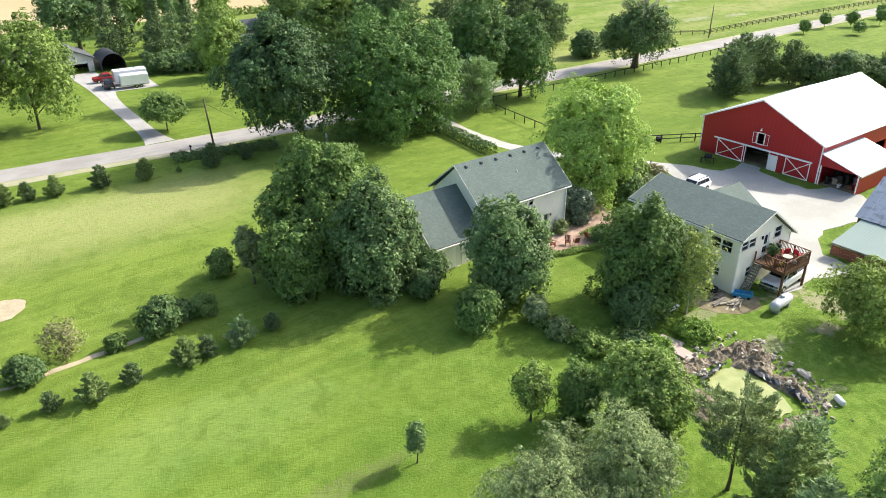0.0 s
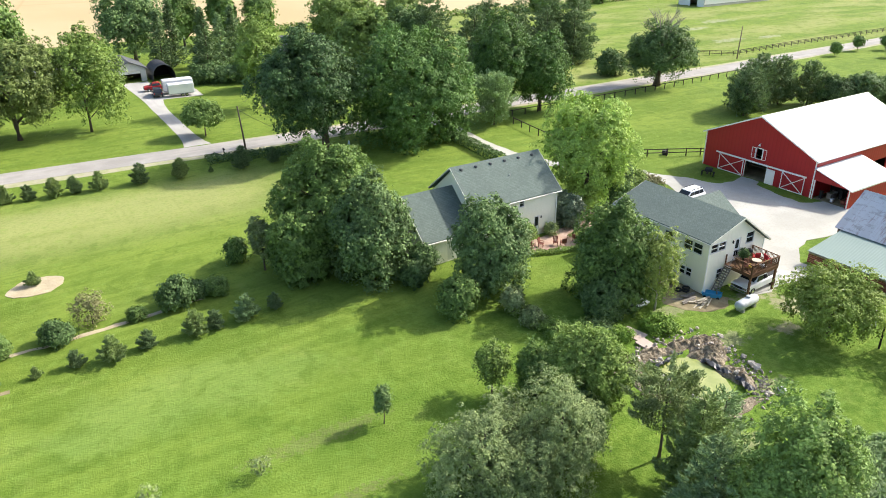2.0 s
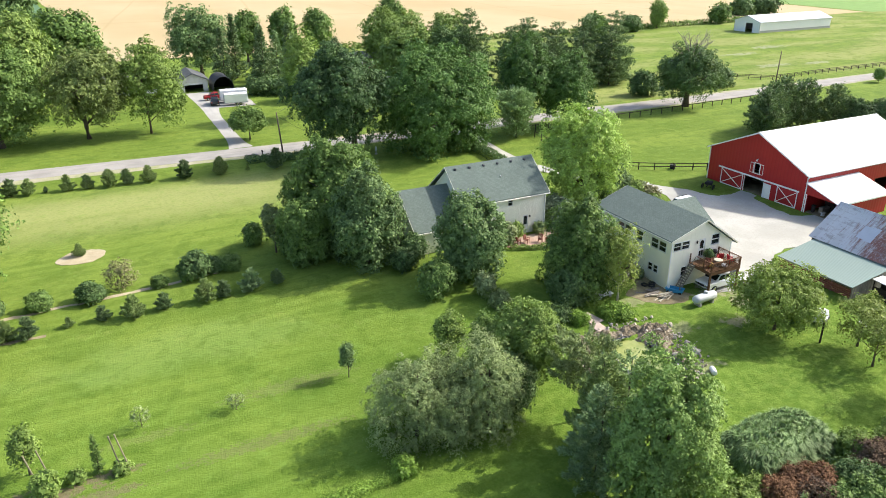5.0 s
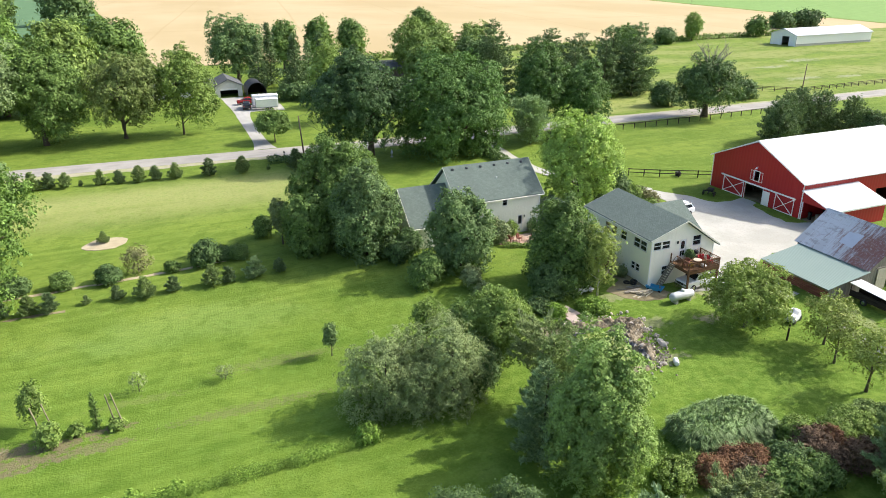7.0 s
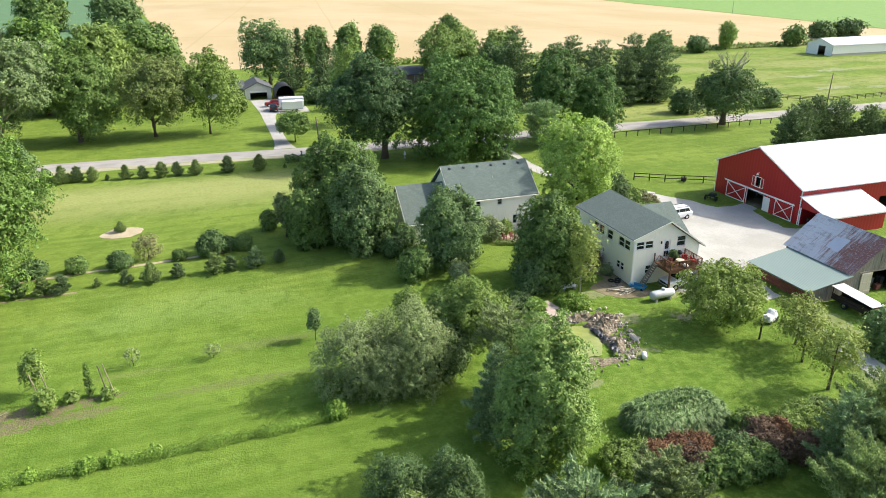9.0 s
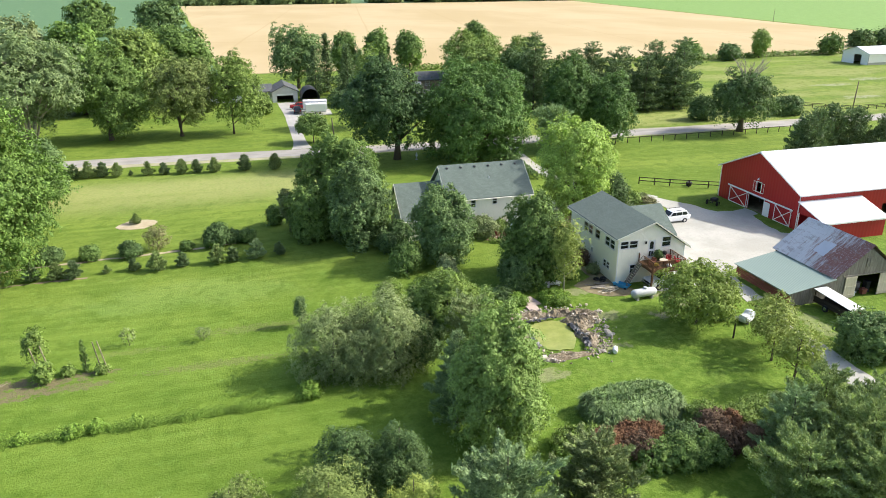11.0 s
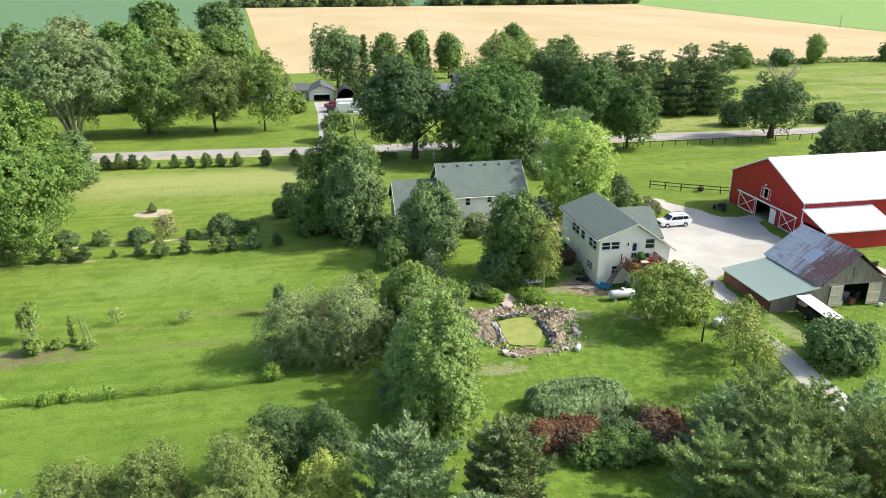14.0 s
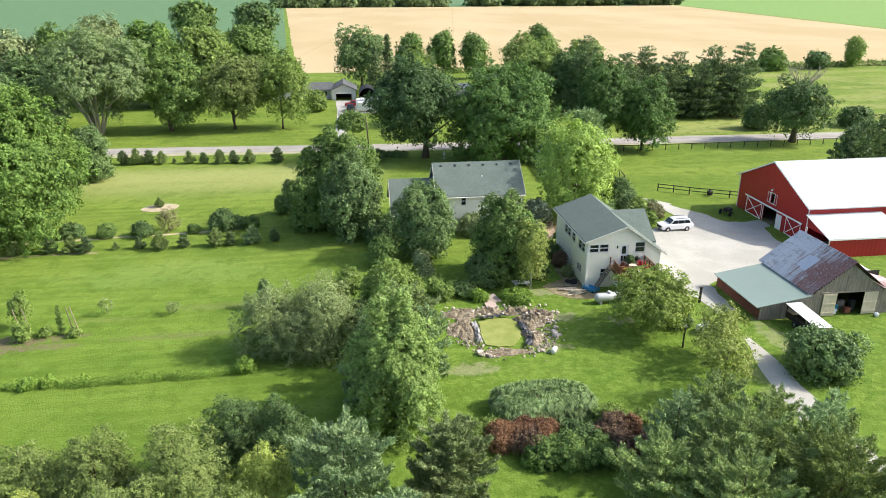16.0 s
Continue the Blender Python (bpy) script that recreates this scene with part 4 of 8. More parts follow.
def window(parent, plane, out, u0, u1, v0, v1, at, cols=1, rows=2, trim=WHITE, name="window", glass=None):
    """A framed window in an opening: plane 'x' or 'y', at its place, out +1 or -1."""
    g, p = Geo(), Geo()
    b = 0.07

    def bar(a0, a1, z0, z1, d0, d1):
        lo, hi = sorted((at + out * d0, at + out * d1))
        if plane == "x":
            g.box(lo, hi, a0, a1, z0, z1)
        else:
            g.box(a0, a1, lo, hi, z0, z1)

    bar(u0 - b, u1 + b, v1, v1 + b, -0.08, 0.04)
    bar(u0 - b, u1 + b, v0 - b, v0, -0.08, 0.06)
    bar(u0 - b, u0, v0, v1, -0.08, 0.04)
    bar(u1, u1 + b, v0, v1, -0.08, 0.04)
    for i in range(1, cols):
        c = u0 + (u1 - u0) * i / cols
        bar(c - 0.035, c + 0.035, v0, v1, -0.07, 0.02)
    for i in range(1, rows):
        c = v0 + (v1 - v0) * i / rows
        bar(u0, u1, c - 0.03, c + 0.03, -0.07, 0.01)
    frame_ob = part(name, g, trim, parent)
    lo, hi = sorted((at - out * 0.05, at - out * 0.065))
    if plane == "x":
        p.box(lo, hi, u0, u1, v0, v1)
    else:
        p.box(u0, u1, lo, hi, v0, v1)
    part("pane", p, glass or GLASS, frame_ob)
    return frame_ob


def chevron(g, e0, zr0, ridge, zr, e1, zr1, th, at):
    """A gable roof's section swept along its ridge."""
    g.extrude([(e0, zr0), (ridge, zr), (e1, zr1), (e1, zr1 - th), (ridge, zr - th), (e0, zr0 - th)], at)


def house():
    t = thing("house", (0, 0, 0), "two-storey cream-sided house with grey shingle roof and lower wing", "house")
    W = Geo()
    south = [rect(43.3, 43.88, 4.65, 5.72), rect(46.28, 46.84, 4.9, 5.72), rect(48.45, 49.15, 1.2, 3.35)]
    W.wall(rect(40.2, 51.6, 0, 5.85), south, on_y(48.75))
    W.wall(rect(40.2, 51.6, 0, 5.85), [rect(42, 43, 4.4, 5.4), rect(45.5, 46.5, 4.4, 5.4), rect(49, 50, 4.4, 5.4)], on_y(57.1, 0.2, -1))
    gable = [(48.95, 0), (56.9, 0), (56.9, 5.85), (52.92, 9.25), (48.95, 5.85)]
    W.wall(gable, [], on_x(40.2))
    W.wall(gable, [rect(51.5, 52.3, 4.6, 5.7)], on_x(51.6, 0.2, -1))
    part("wall", W, SIDING, t)
    R = Geo()
    chevron(R, 48.4, 5.95, 52.92, 9.52, 57.45, 5.95, 0.2, lambda u, v, s: (39.85 + 12.1 * s, u, v))
    roof_uv(part("roof", R, SHINGLE, t, "grey-green asphalt shingle roof"), "x")
    for s in (0, 1):
        x0 = 39.80 if s == 0 else 51.92
        g = Geo()
        g.extrude([(48.4, 5.79), (48.4, 5.93), (52.92, 9.5), (57.45, 5.93), (57.45, 5.79), (52.92, 9.35)], lambda u, v, k: (x0 + 0.08 * k, u, v))
        part("rake_board", g, CREAM, t)
    g = Geo()
    g.box(39.85, 51.95, 48.3, 48.42, 5.72, 5.84, 0.03)
    part("gutter", g, CREAM, t)
    g = Geo()
    for x in (51.45,):
        g.box(x - 0.05, x + 0.05, 48.6, 48.72, 1.0, 5.7)
    part("downspout", g, WHITE, t)
    for x in (40.2, 51.5):
        g = Geo()
        g.box(x, x + 0.1, 48.7, 48.75, 0.6, 5.75)
        part("corner_board", g, CREAM, t)
    # roof vents below the ridge
    for i in range(6):
        x = 41.0 + i * 1.93
        g = Geo()
        g.box(x - 0.15, x + 0.15, 52.3, 52.6, 9.0, 9.3, 0.05)
        part("roof_vent", g, SHINGLE_DARK, t)
    g = Geo()
    g.tube([(46.4, 50.9, 7.7), (46.4, 50.9, 8.1)], [0.07, 0.07], 8)
    part("vent_pipe", g, WHITE, t)
    window(t, "y", -1, 43.3, 43.88, 4.65, 5.72, 48.75)
    window(t, "y", -1, 46.28, 46.84, 4.9, 5.72, 48.75)
    for x in (42, 45.5, 49):
        window(t, "y", 1, x, x + 1, 4.4, 5.4, 57.1)
    window(t, "x", 1, 51.5, 52.3, 4.6, 5.7, 51.6)
    d = Geo()
    d.box(48.47, 49.13, 48.8, 48.86, 1.2, 3.33)
    door = part("door", d, WHITE, t, "white storm door with dark upper glass")
    p = Geo()
    p.box(48.56, 49.04, 48.78, 48.795, 2.1, 3.2)
    part("pane", p, GLASS, door)
    g = Geo()
    g.box(49.3, 49.42, 48.6, 48.73, 3.0, 3.25, 0.02)
    part("wall_lamp", g, BLACK, t)
    # the lower wing
    W = Geo()
    W.wall(rect(34.2, 40.15, 0, 3.75), [rect(36.85, 37.6, 0.9, 3.1)], on_y(48.7))
    W.wall(rect(34.2, 40.15, 0, 3.75), [], on_y(57.3, 0.2, -1))
    W.wall([(48.9, 0), (57.1, 0), (57.1, 3.75), (53, 7.2), (48.9, 3.75)], [rect(50.6, 51.2, 4.0, 5.2), rect(49.6, 50.2, 1.5, 2.7), rect(53.6, 54.4, 1.6, 2.8)], on_x(34.2))
    part("wing_wall", W, SIDING, t)
    R = Geo()
    chevron(R, 48.35, 3.68, 53, 7.45, 57.65, 3.68, 0.2, lambda u, v, s: (33.85 + 6.33 * s, u, v))
    roof_uv(part("wing_roof", R, SHINGLE, t, "grey-green asphalt shingle roof of the wing"), "x")
    g = Geo()
    g.extrude([(48.35, 3.45), (48.35, 3.66), (53, 7.43), (57.65, 3.66), (57.65, 3.45), (53, 7.2)], lambda u, v, k: (33.78 + 0.08 * k, u, v))
    part("rake_board", g, CREAM, t)
    g = Geo()
    g.box(33.85, 40.1, 48.25, 48.37, 3.46, 3.58, 0.03)
    part("gutter", g, CREAM, t)
    window(t, "x", -1, 50.6, 51.2, 4.0, 5.2, 34.2)
    window(t, "x", -1, 49.6, 50.2, 1.5, 2.7, 34.2)
    window(t, "x", -1, 53.6, 54.4, 1.6, 2.8, 34.2)
    d = Geo()
    d.box(36.87, 37.58, 48.76, 48.82, 0.9, 3.08)
    door = part("door", d, CREAM, t, "cream side door of the wing")
    g = Geo()
    g.ball((37.5, 48.72, 2.0), 0.04, 0.04, 0.04, 6, 4)
    part("door_handle", g, STEEL, door)
    # porch roof on the far gable
    R = Geo()
    chevron(R, 53.2, 3.6, 55.2, 4.7, 57.2, 3.6, 0.15, lambda u, v, s: (51.62 + 1.3 * s, u, v))
    roof_uv(part("porch_roof", R, SHINGLE, t), "x")
    for y in (53.5, 56.9):
        g = Geo()
        g.box(52.7, 52.85, y - 0.07, y + 0.07, 0.6, 3.5)
        part("porch_post", g, WHITE, t)
    return t


def garage():
    t = thing("garage", (0, 0, 0), "cream-sided two-storey garage with apartment and grey shingle roof", "garage")
    x0, x1, xr, y0, y1 = 54.6, 63.25, 58.9, 30.15, 42.2
    W = Geo()
    gab = [(x0, 0), (x1, 0), (x1, 4.1), (xr, 7.1), (x0, 5.74)]
    front = [rect(54.95, 55.9, 4.4, 5.22), rect(56.08, 57.03, 4.4, 5.22), rect(58.45, 59.35, 2.95, 5.1), rect(60.2, 61.25, 4.2, 5.3), rect(56.35, 57.05, 1.35, 2.3)]
    W.wall(gab, front, on_y(y0))
    W.wall(gab, [], on_y(y1, 0.2, -1))
    upper = ((30.87, 31.87), (32.05, 33.05), (34.45, 35.5), (36.3, 37.3), (37.52, 38.52))
    side = [rect(a, b, 4.05, 5.08) for a, b in upper] + [rect(31.75, 32.35, 1.35, 2.15), rect(32.55, 33.15, 1.35, 2.15), rect(36, 36.3, 2.0, 2.5)]
    W.wall(rect(y0 + 0.2, y1 - 0.2, 0, 5.74), side, on_x(x0))
    W.wall(rect(y0 + 0.2, y1 - 0.2, 0, 4.1), [rect(33, 36, 0, 2.3), rect(37, 40, 0, 2.3)], on_x(x1, 0.2, -1))
    part("wall", W, SIDING, t)
    R = Geo()
    chevron(R, 54.2, 5.75, xr, 7.4, 63.75, 4.0, 0.2, lambda u, v, s: (u, 29.75 + 12.85 * s, v))
    roof_uv(part("roof", R, SHINGLE, t, "grey-green asphalt shingle roof"), "y")
    for s in (0, 1):
        y = 29.70 if s == 0 else 42.57
        g = Geo()
        g.extrude([(54.2, 5.57), (54.2, 5.73), (xr, 7.38), (63.75, 3.98), (63.75, 3.83), (xr, 7.22)], lambda u, v, k: (u, y + 0.08 * k, v))
        part("rake_board", g, CREAM, t)
    g = Geo()
    g.box(54.08, 54.2, 29.75, 42.6, 5.54, 5.67, 0.03)
    part("gutter", g, CREAM, t)
    g = Geo()
    g.box(63.75, 63.87, 29.75, 42.6, 3.76, 3.94, 0.03)
    part("gutter", g, WHITE, t)
    for x in (x0 + 0.02, x1 - 0.14):
        g = Geo()
        g.box(x, x + 0.12, y0 - 0.04, y0 - 0.002, 0, 4.0 if x > 60 else 5.6)
        part("corner_board", g, WHITE, t)
    # cross gable towards the yard
    R = Geo()
    chevron(R, 32.4, 4.5, 36.5, 7.15, 40.6, 4.5, 0.2, lambda u, v, s: (59.3 + 4.3 * s, u, v))
    roof_uv(part("cross_roof", R, SHINGLE, t, "shingled cross gable towards the yard"), "x")
    W = Geo()
    W.wall([(33, 4.12), (40, 4.12), (40, 4.6), (36.5, 6.9), (33, 4.6)], [rect(36, 37, 4.6, 5.6)], on_x(63.3, 0.15, -1))
    part("cross_wall", W, SIDING, t)
    window(t, "x", 1, 36, 37, 4.6, 5.6, 63.3)
    window(t, "y", -1, 54.95, 55.9, 4.4, 5.22, y0, 1, 2)
    window(t, "y", -1, 56.08, 57.03, 4.4, 5.22, y0, 1, 2)
    window(t, "y", -1, 60.2, 61.25, 4.2, 5.3, y0, 1, 2)
    window(t, "y", -1, 56.35, 57.05, 1.35, 2.3, y0, 1, 2)
    for a, b in upper:
        window(t, "x", -1, a, b, 4.05, 5.08, x0)
    window(t, "x", -1, 31.75, 32.35, 1.35, 2.15, x0)
    window(t, "x", -1, 32.55, 33.15, 1.35, 2.15, x0)
    window(t, "x", -1, 36, 36.3, 2.0, 2.5, x0, 1, 1)
    d = Geo()
    d.box(58.47, 59.33, y0 + 0.05, y0 + 0.11, 2.95, 5.08)
    door = part("door", d, WHITE, t, "white door with a tall oval-topped glass")
    p = Geo()
    p.extrude([(58.66, 4.0), (59.14, 4.0), (59.14, 4.72), (59.05, 4.88), (58.9, 4.94), (58.75, 4.88), (58.66, 4.72)], lambda u, v, s: (u, y0 + 0.03 + 0.015 * s, v))
    part("pane", p, GLASS, door)
    for u in (58.62, 58.93):
        p = Geo()
        p.box(u, u + 0.24, y0 + 0.03, y0 + 0.045, 3.15, 3.75)
        part("pane", p, GLASS, door)
    g = Geo()
    g.box(58.0, 58.14, y0 - 0.16, y0 - 0.01, 4.75, 5.05, 0.03)
    part("wall_lamp", g, BLACK, t)
    for a in (33, 37):
        g = Geo()
        for k in range(4):
            g.box(x1 - 0.12, x1 - 0.06, a + 0.02, a + 2.98, 0.02 + 0.57 * k, 0.56 + 0.57 * k, 0.02)
        part("garage_door", g, WHITE, t)
    return t


def deck():
    t = thing("deck", (57.3, 27.0, 0), "raised reddish-brown wooden deck with railing", "deck")
    w, d, z = 4.1, 3.1, 2.75
    for i in range(21):
        g = Geo()
        g.box(0, w, i * 0.148, i * 0.148 + 0.14, z - 0.04, z)
        part("board", g, DECK_WOOD, t)
    g = Geo()
    for a in ((0, w, 0, 0.06), (0, w, d - 0.08, d - 0.02), (0, 0.06, 0.06, d - 0.08), (w - 0.06, w, 0.06, d - 0.08)):
        g.box(a[0], a[1], a[2], a[3], z - 0.34, z - 0.042)
    part("rim_joist", g, DECK_WOOD, t)
    for x, y in ((0.12, 0.15), (w - 0.12, 0.15)):
        g = Geo()
        g.box(x - 0.09, x + 0.09, y - 0.09, y + 0.09, -0.1, z - 0.04)
        part("post", g, DECK_WOOD, t)
    for x, y in ((0.06, 0.06), (w / 2, 0.06), (w - 0.06, 0.06), (0.06, d - 0.06), (w - 0.06, d - 0.06), (w - 0.06, d / 2), (0.06, d / 2 - 0.4)):
        g = Geo()
        g.box(x - 0.05, x + 0.05, y - 0.05, y + 0.05, z, z + 1.0)
        part("railing_post", g, DECK_WOOD, t)
    g = Geo()
    for zz, hgt in ((z + 0.96, 0.05), (z + 0.08, 0.06)):
        g.box(0, w, 0.0, 0.11, zz, zz + hgt)
        g.box(w - 0.11, w, 0.115, d, zz, zz + hgt)
        g.box(0, 0.11, 0.115, d - 0.9, zz, zz + hgt)
    part("rail", g, DECK_WOOD, t)
    g = Geo()
    n = 30
    for i in range(n):
        x = 0.1 + (w - 0.2) * i / (n - 1)
        g.box(x - 0.018, x + 0.018, 0.035, 0.07, z + 0.1, z + 0.96)
    for i in range(22):
        y = 0.15 + (d - 0.3) * i / 21
        g.box(w - 0.07, w - 0.035, y - 0.018, y + 0.018, z + 0.1, z + 0.96)
        if y < d - 0.95:
            g.box(0.035, 0.07, y - 0.018, y + 0.018, z + 0.1, z + 0.96)
    part("balusters", g, DECK_WOOD, t)
    # steep steps down along the wall
    for s in (0, 1):
        g = Geo()
        y = d - 0.85 + s * 0.72
        g.bar((-0.02, y, z - 0.05), (-1.75, y, 0.02), 0.09)
        part("stringer", g, OLD_WOOD, t)
    for i in range(12):
        f = (i + 0.5) / 12
        g = Geo()
        g.box(-1.75 * f - 0.13, -1.75 * f + 0.1, d - 0.85, d - 0.13, z * (1 - f) - 0.02, z * (1 - f) + 0.02)
        part("step", g, OLD_WOOD, t)
    g = Geo()
    g.bar((-0.02, d - 0.85, z + 0.9), (-1.75, d - 0.85, 0.95), 0.06)
    g.bar((-1.7, d - 0.85, 0.0), (-1.7, d - 0.85, 0.95), 0.06)
    part("handrail", g, OLD_WOOD, t)
    return t


def barn():
    t = thing("barn", (0, 0, 0), "large red metal barn with white roof and lean-to", "barn")
    X, XE, yA, yB, yr = 87.7, 112.4, 40.1, 57.5, 48.9
    W = Geo()
    gab = [(yA, 0), (yB, 0), (yB, 5.1), (yr, 8.85), (yA, 5.1)]
    W.wall(gab, [rect(46.95, 50.4, 0.0, 2.4), rect(48.05, 48.95, 3.15, 4.55)], on_x(X, 0.15))
    part("front_wall", W, RED, t)
    W = Geo()
    W.wall(gab, [], on_x(XE, 0.15, -1))
    part("back_wall", W, RED, t)
    W = Geo()
    W.wall(rect(X + 0.15, XE - 0.15, 0, 5.1), [], on_y(yB, 0.15, -1))
    part("north_wall", W, RED, t)
    W = Geo()
    W.wall(rect(X + 0.15, XE - 0.15, 0, 5.1), [rect(102, 105, 0, 2.6)], on_y(yA, 0.15))
    part("south_wall", W, RED, t)
    R = Geo()
    chevron(R, yA - 0.35, 5.02, yr, 9.1, yB + 0.35, 5.02, 0.14, lambda u, v, s: (X - 0.35 + (XE - X + 0.7) * s, u, v))
    part("roof", R, ROOF_WHITE, t, "bright white ribbed metal roof")
    g = Geo()
    g.extrude([(yr - 0.3, 8.99), (yr, 9.13), (yr + 0.3, 8.99), (yr + 0.3, 8.97), (yr, 9.11), (yr - 0.3, 8.97)], lambda u, v, s: (X - 0.37 + (XE - X + 0.74) * s, u, v))
    part("ridge_cap", g, ROOF_WHITE, t)
    for a, b in ((yA - 0.35, yr), (yB + 0.35, yr)):
        g = Geo()
        g.extrude([(a, 4.84), (a, 5.0), (b, 9.08), (b, 8.9)], lambda u, v, s: (X - 0.40 + 0.06 * s, u, v))
        part("rake_trim", g, WHITE, t)
    for y in (yB - 0.16, yA + 0.02):
        g = Geo()
        g.box(X - 0.03, X - 0.002, y, y + 0.16, 0, 5.0)
        part("corner_trim", g, WHITE, t)
    g = Geo()
    g.box(X, XE, yA - 0.03, yA - 0.003, 4.78, 4.9)
    part("eave_trim", g, WHITE, t)
    # sliding doors on a long track
    g = Geo()
    g.box(X - 0.16, X - 0.02, 41.1, 55.3, 2.42, 2.62, 0.03)
    part("door_track", g, WHITE, t)
    for a, b in ((50.6, 54.7), (41.25, 44.6)):
        g = Geo()
        g.box(X - 0.1, X - 0.04, a, b, 0.06, 2.4)
        d = part("sliding_door", g, RED_DARK, t, "red sliding door with white cross bracing")
        g = Geo()
        for y in (a, b - 0.12):
            g.box(X - 0.13, X - 0.102, y, y + 0.12, 0.06, 2.4)
        g.box(X - 0.13, X - 0.102, a + 0.12, b - 0.12, 0.06, 0.18)
        g.bar((X - 0.118, a + 0.1, 0.15), (X - 0.118, b - 0.1, 2.35), 0.09)
        g.bar((X - 0.128, a + 0.1, 2.35), (X - 0.128, b - 0.1, 0.15), 0.09)
        part("cross_brace", g, WHITE, d)
    g = Geo()
    g.box(X - 0.08, X - 0.02, 45.65, 46.95, 0.05, 2.15, 0.02)
    part("side_door", g, WHITE, t, "white walk-in door standing beside the opening")
    for y in (46.95, 50.4):
        g = Geo()
        g.box(X - 0.02, X - 0.001, y - 0.05, y + 0.05, 0, 2.4)
        part("door_jamb", g, WHITE, t)
    # loft window with open shutters
    g = Geo()
    for a in ((47.95, 49.05, 4.55, 4.66), (47.95, 49.05, 3.04, 3.15), (47.95, 48.05, 3.15, 4.55), (48.95, 49.05, 3.15, 4.55)):
        g.box(X - 0.05, X - 0.002, a[0], a[1], a[2], a[3])
    part("loft_frame", g, WHITE, t)
    for a, b in ((47.35, 47.93), (49.07, 49.65)):
        g = Geo()
        g.box(X - 0.07, X - 0.03, a, b, 3.1, 4.6)
        s = part("shutter", g, RED_DARK, t, "open red shutter edged in white")
        g = Geo()
        g.box(X - 0.085, X - 0.072, a, a + 0.07, 3.1, 4.6)
        g.box(X - 0.085, X - 0.072, b - 0.07, b, 3.1, 4.6)
        g.box(X - 0.085, X - 0.072, a + 0.07, b - 0.07, 4.53, 4.6)
        g.box(X - 0.085, X - 0.072, a + 0.07, b - 0.07, 3.1, 3.17)
        part("shutter_trim", g, WHITE, s)
    g = Geo()
    g.tube([(X - 0.3, 48.5, 5.0), (X - 0.3, 48.5, 5.25)], [0.18, 0.05], 8)
    g.bar((X - 0.3, 48.5, 5.22), (X, 48.5, 5.25), 0.05)
    part("barn_lamp", g, WHITE, t)
    # lean-to
    L = 97.6
    W = Geo()
    W.wall([(35.3, 0), (40.05, 0), (40.05, 4.0), (35.3, 2.6)], [rect(35.5, 39.8, 0.0, 2.5)], on_x(X, 0.12))
    W.wall(rect(X, L, 0, 2.6), [], on_y(35.2, 0.1))
    W.wall([(35.3, 0), (40.05, 0), (40.05, 4.0), (35.3, 2.6)], [], on_x(L, 0.12, -1))
    part("lean_to_wall", W, RED, t)
    # added dark partition: paints the shade at the back of the lean-to
    g = Geo()
    g.box(X + 4.2, X + 4.3, 35.4, 40.0, 0, 2.5)
    part("inner_shade_wall", g, INTERIOR_SHADE, t)
    R = Geo()
    R.extrude([(34.85, 2.62), (40.07, 4.2), (40.07, 4.08), (34.85, 2.5)], lambda u, v, s: (X - 0.45 + (L - X + 0.75) * s, u, v))
    part("lean_to_roof", R, ROOF_WHITE, t, "white metal lean-to roof")
    for y in (35.2, 39.85):
        g = Geo()
        g.box(X - 0.04, X - 0.002, y, y + 0.16, 0, 2.55)
        part("corner_trim", g, WHITE, t)
    g = Geo()
    g.box(X - 0.47, L + 0.32, 34.78, 34.84, 2.44, 2.66)
    part("eave_trim", g, WHITE, t)
    g = Geo()
    for z in (0.5, 1.3, 2.1):
        g.box(X + 4, X + 4.1, 40.5, 57, z, z + 0.12)
    for y in (42, 45.5, 49, 52.5, 56):
        g.box(X + 3.9, X + 4.08, y, y + 0.15, 0, 4.5)
    part("stall_partition", g, OLD_WOOD, t)
    # added near-black wall that keeps the barn's depth in painted shade
    g = Geo()
    g.box(X + 9, X + 9.1, 40.4, 57.2, 0, 4.8)
    part("inner_shade_wall", g, INTERIOR_SHADE, t)
    return t


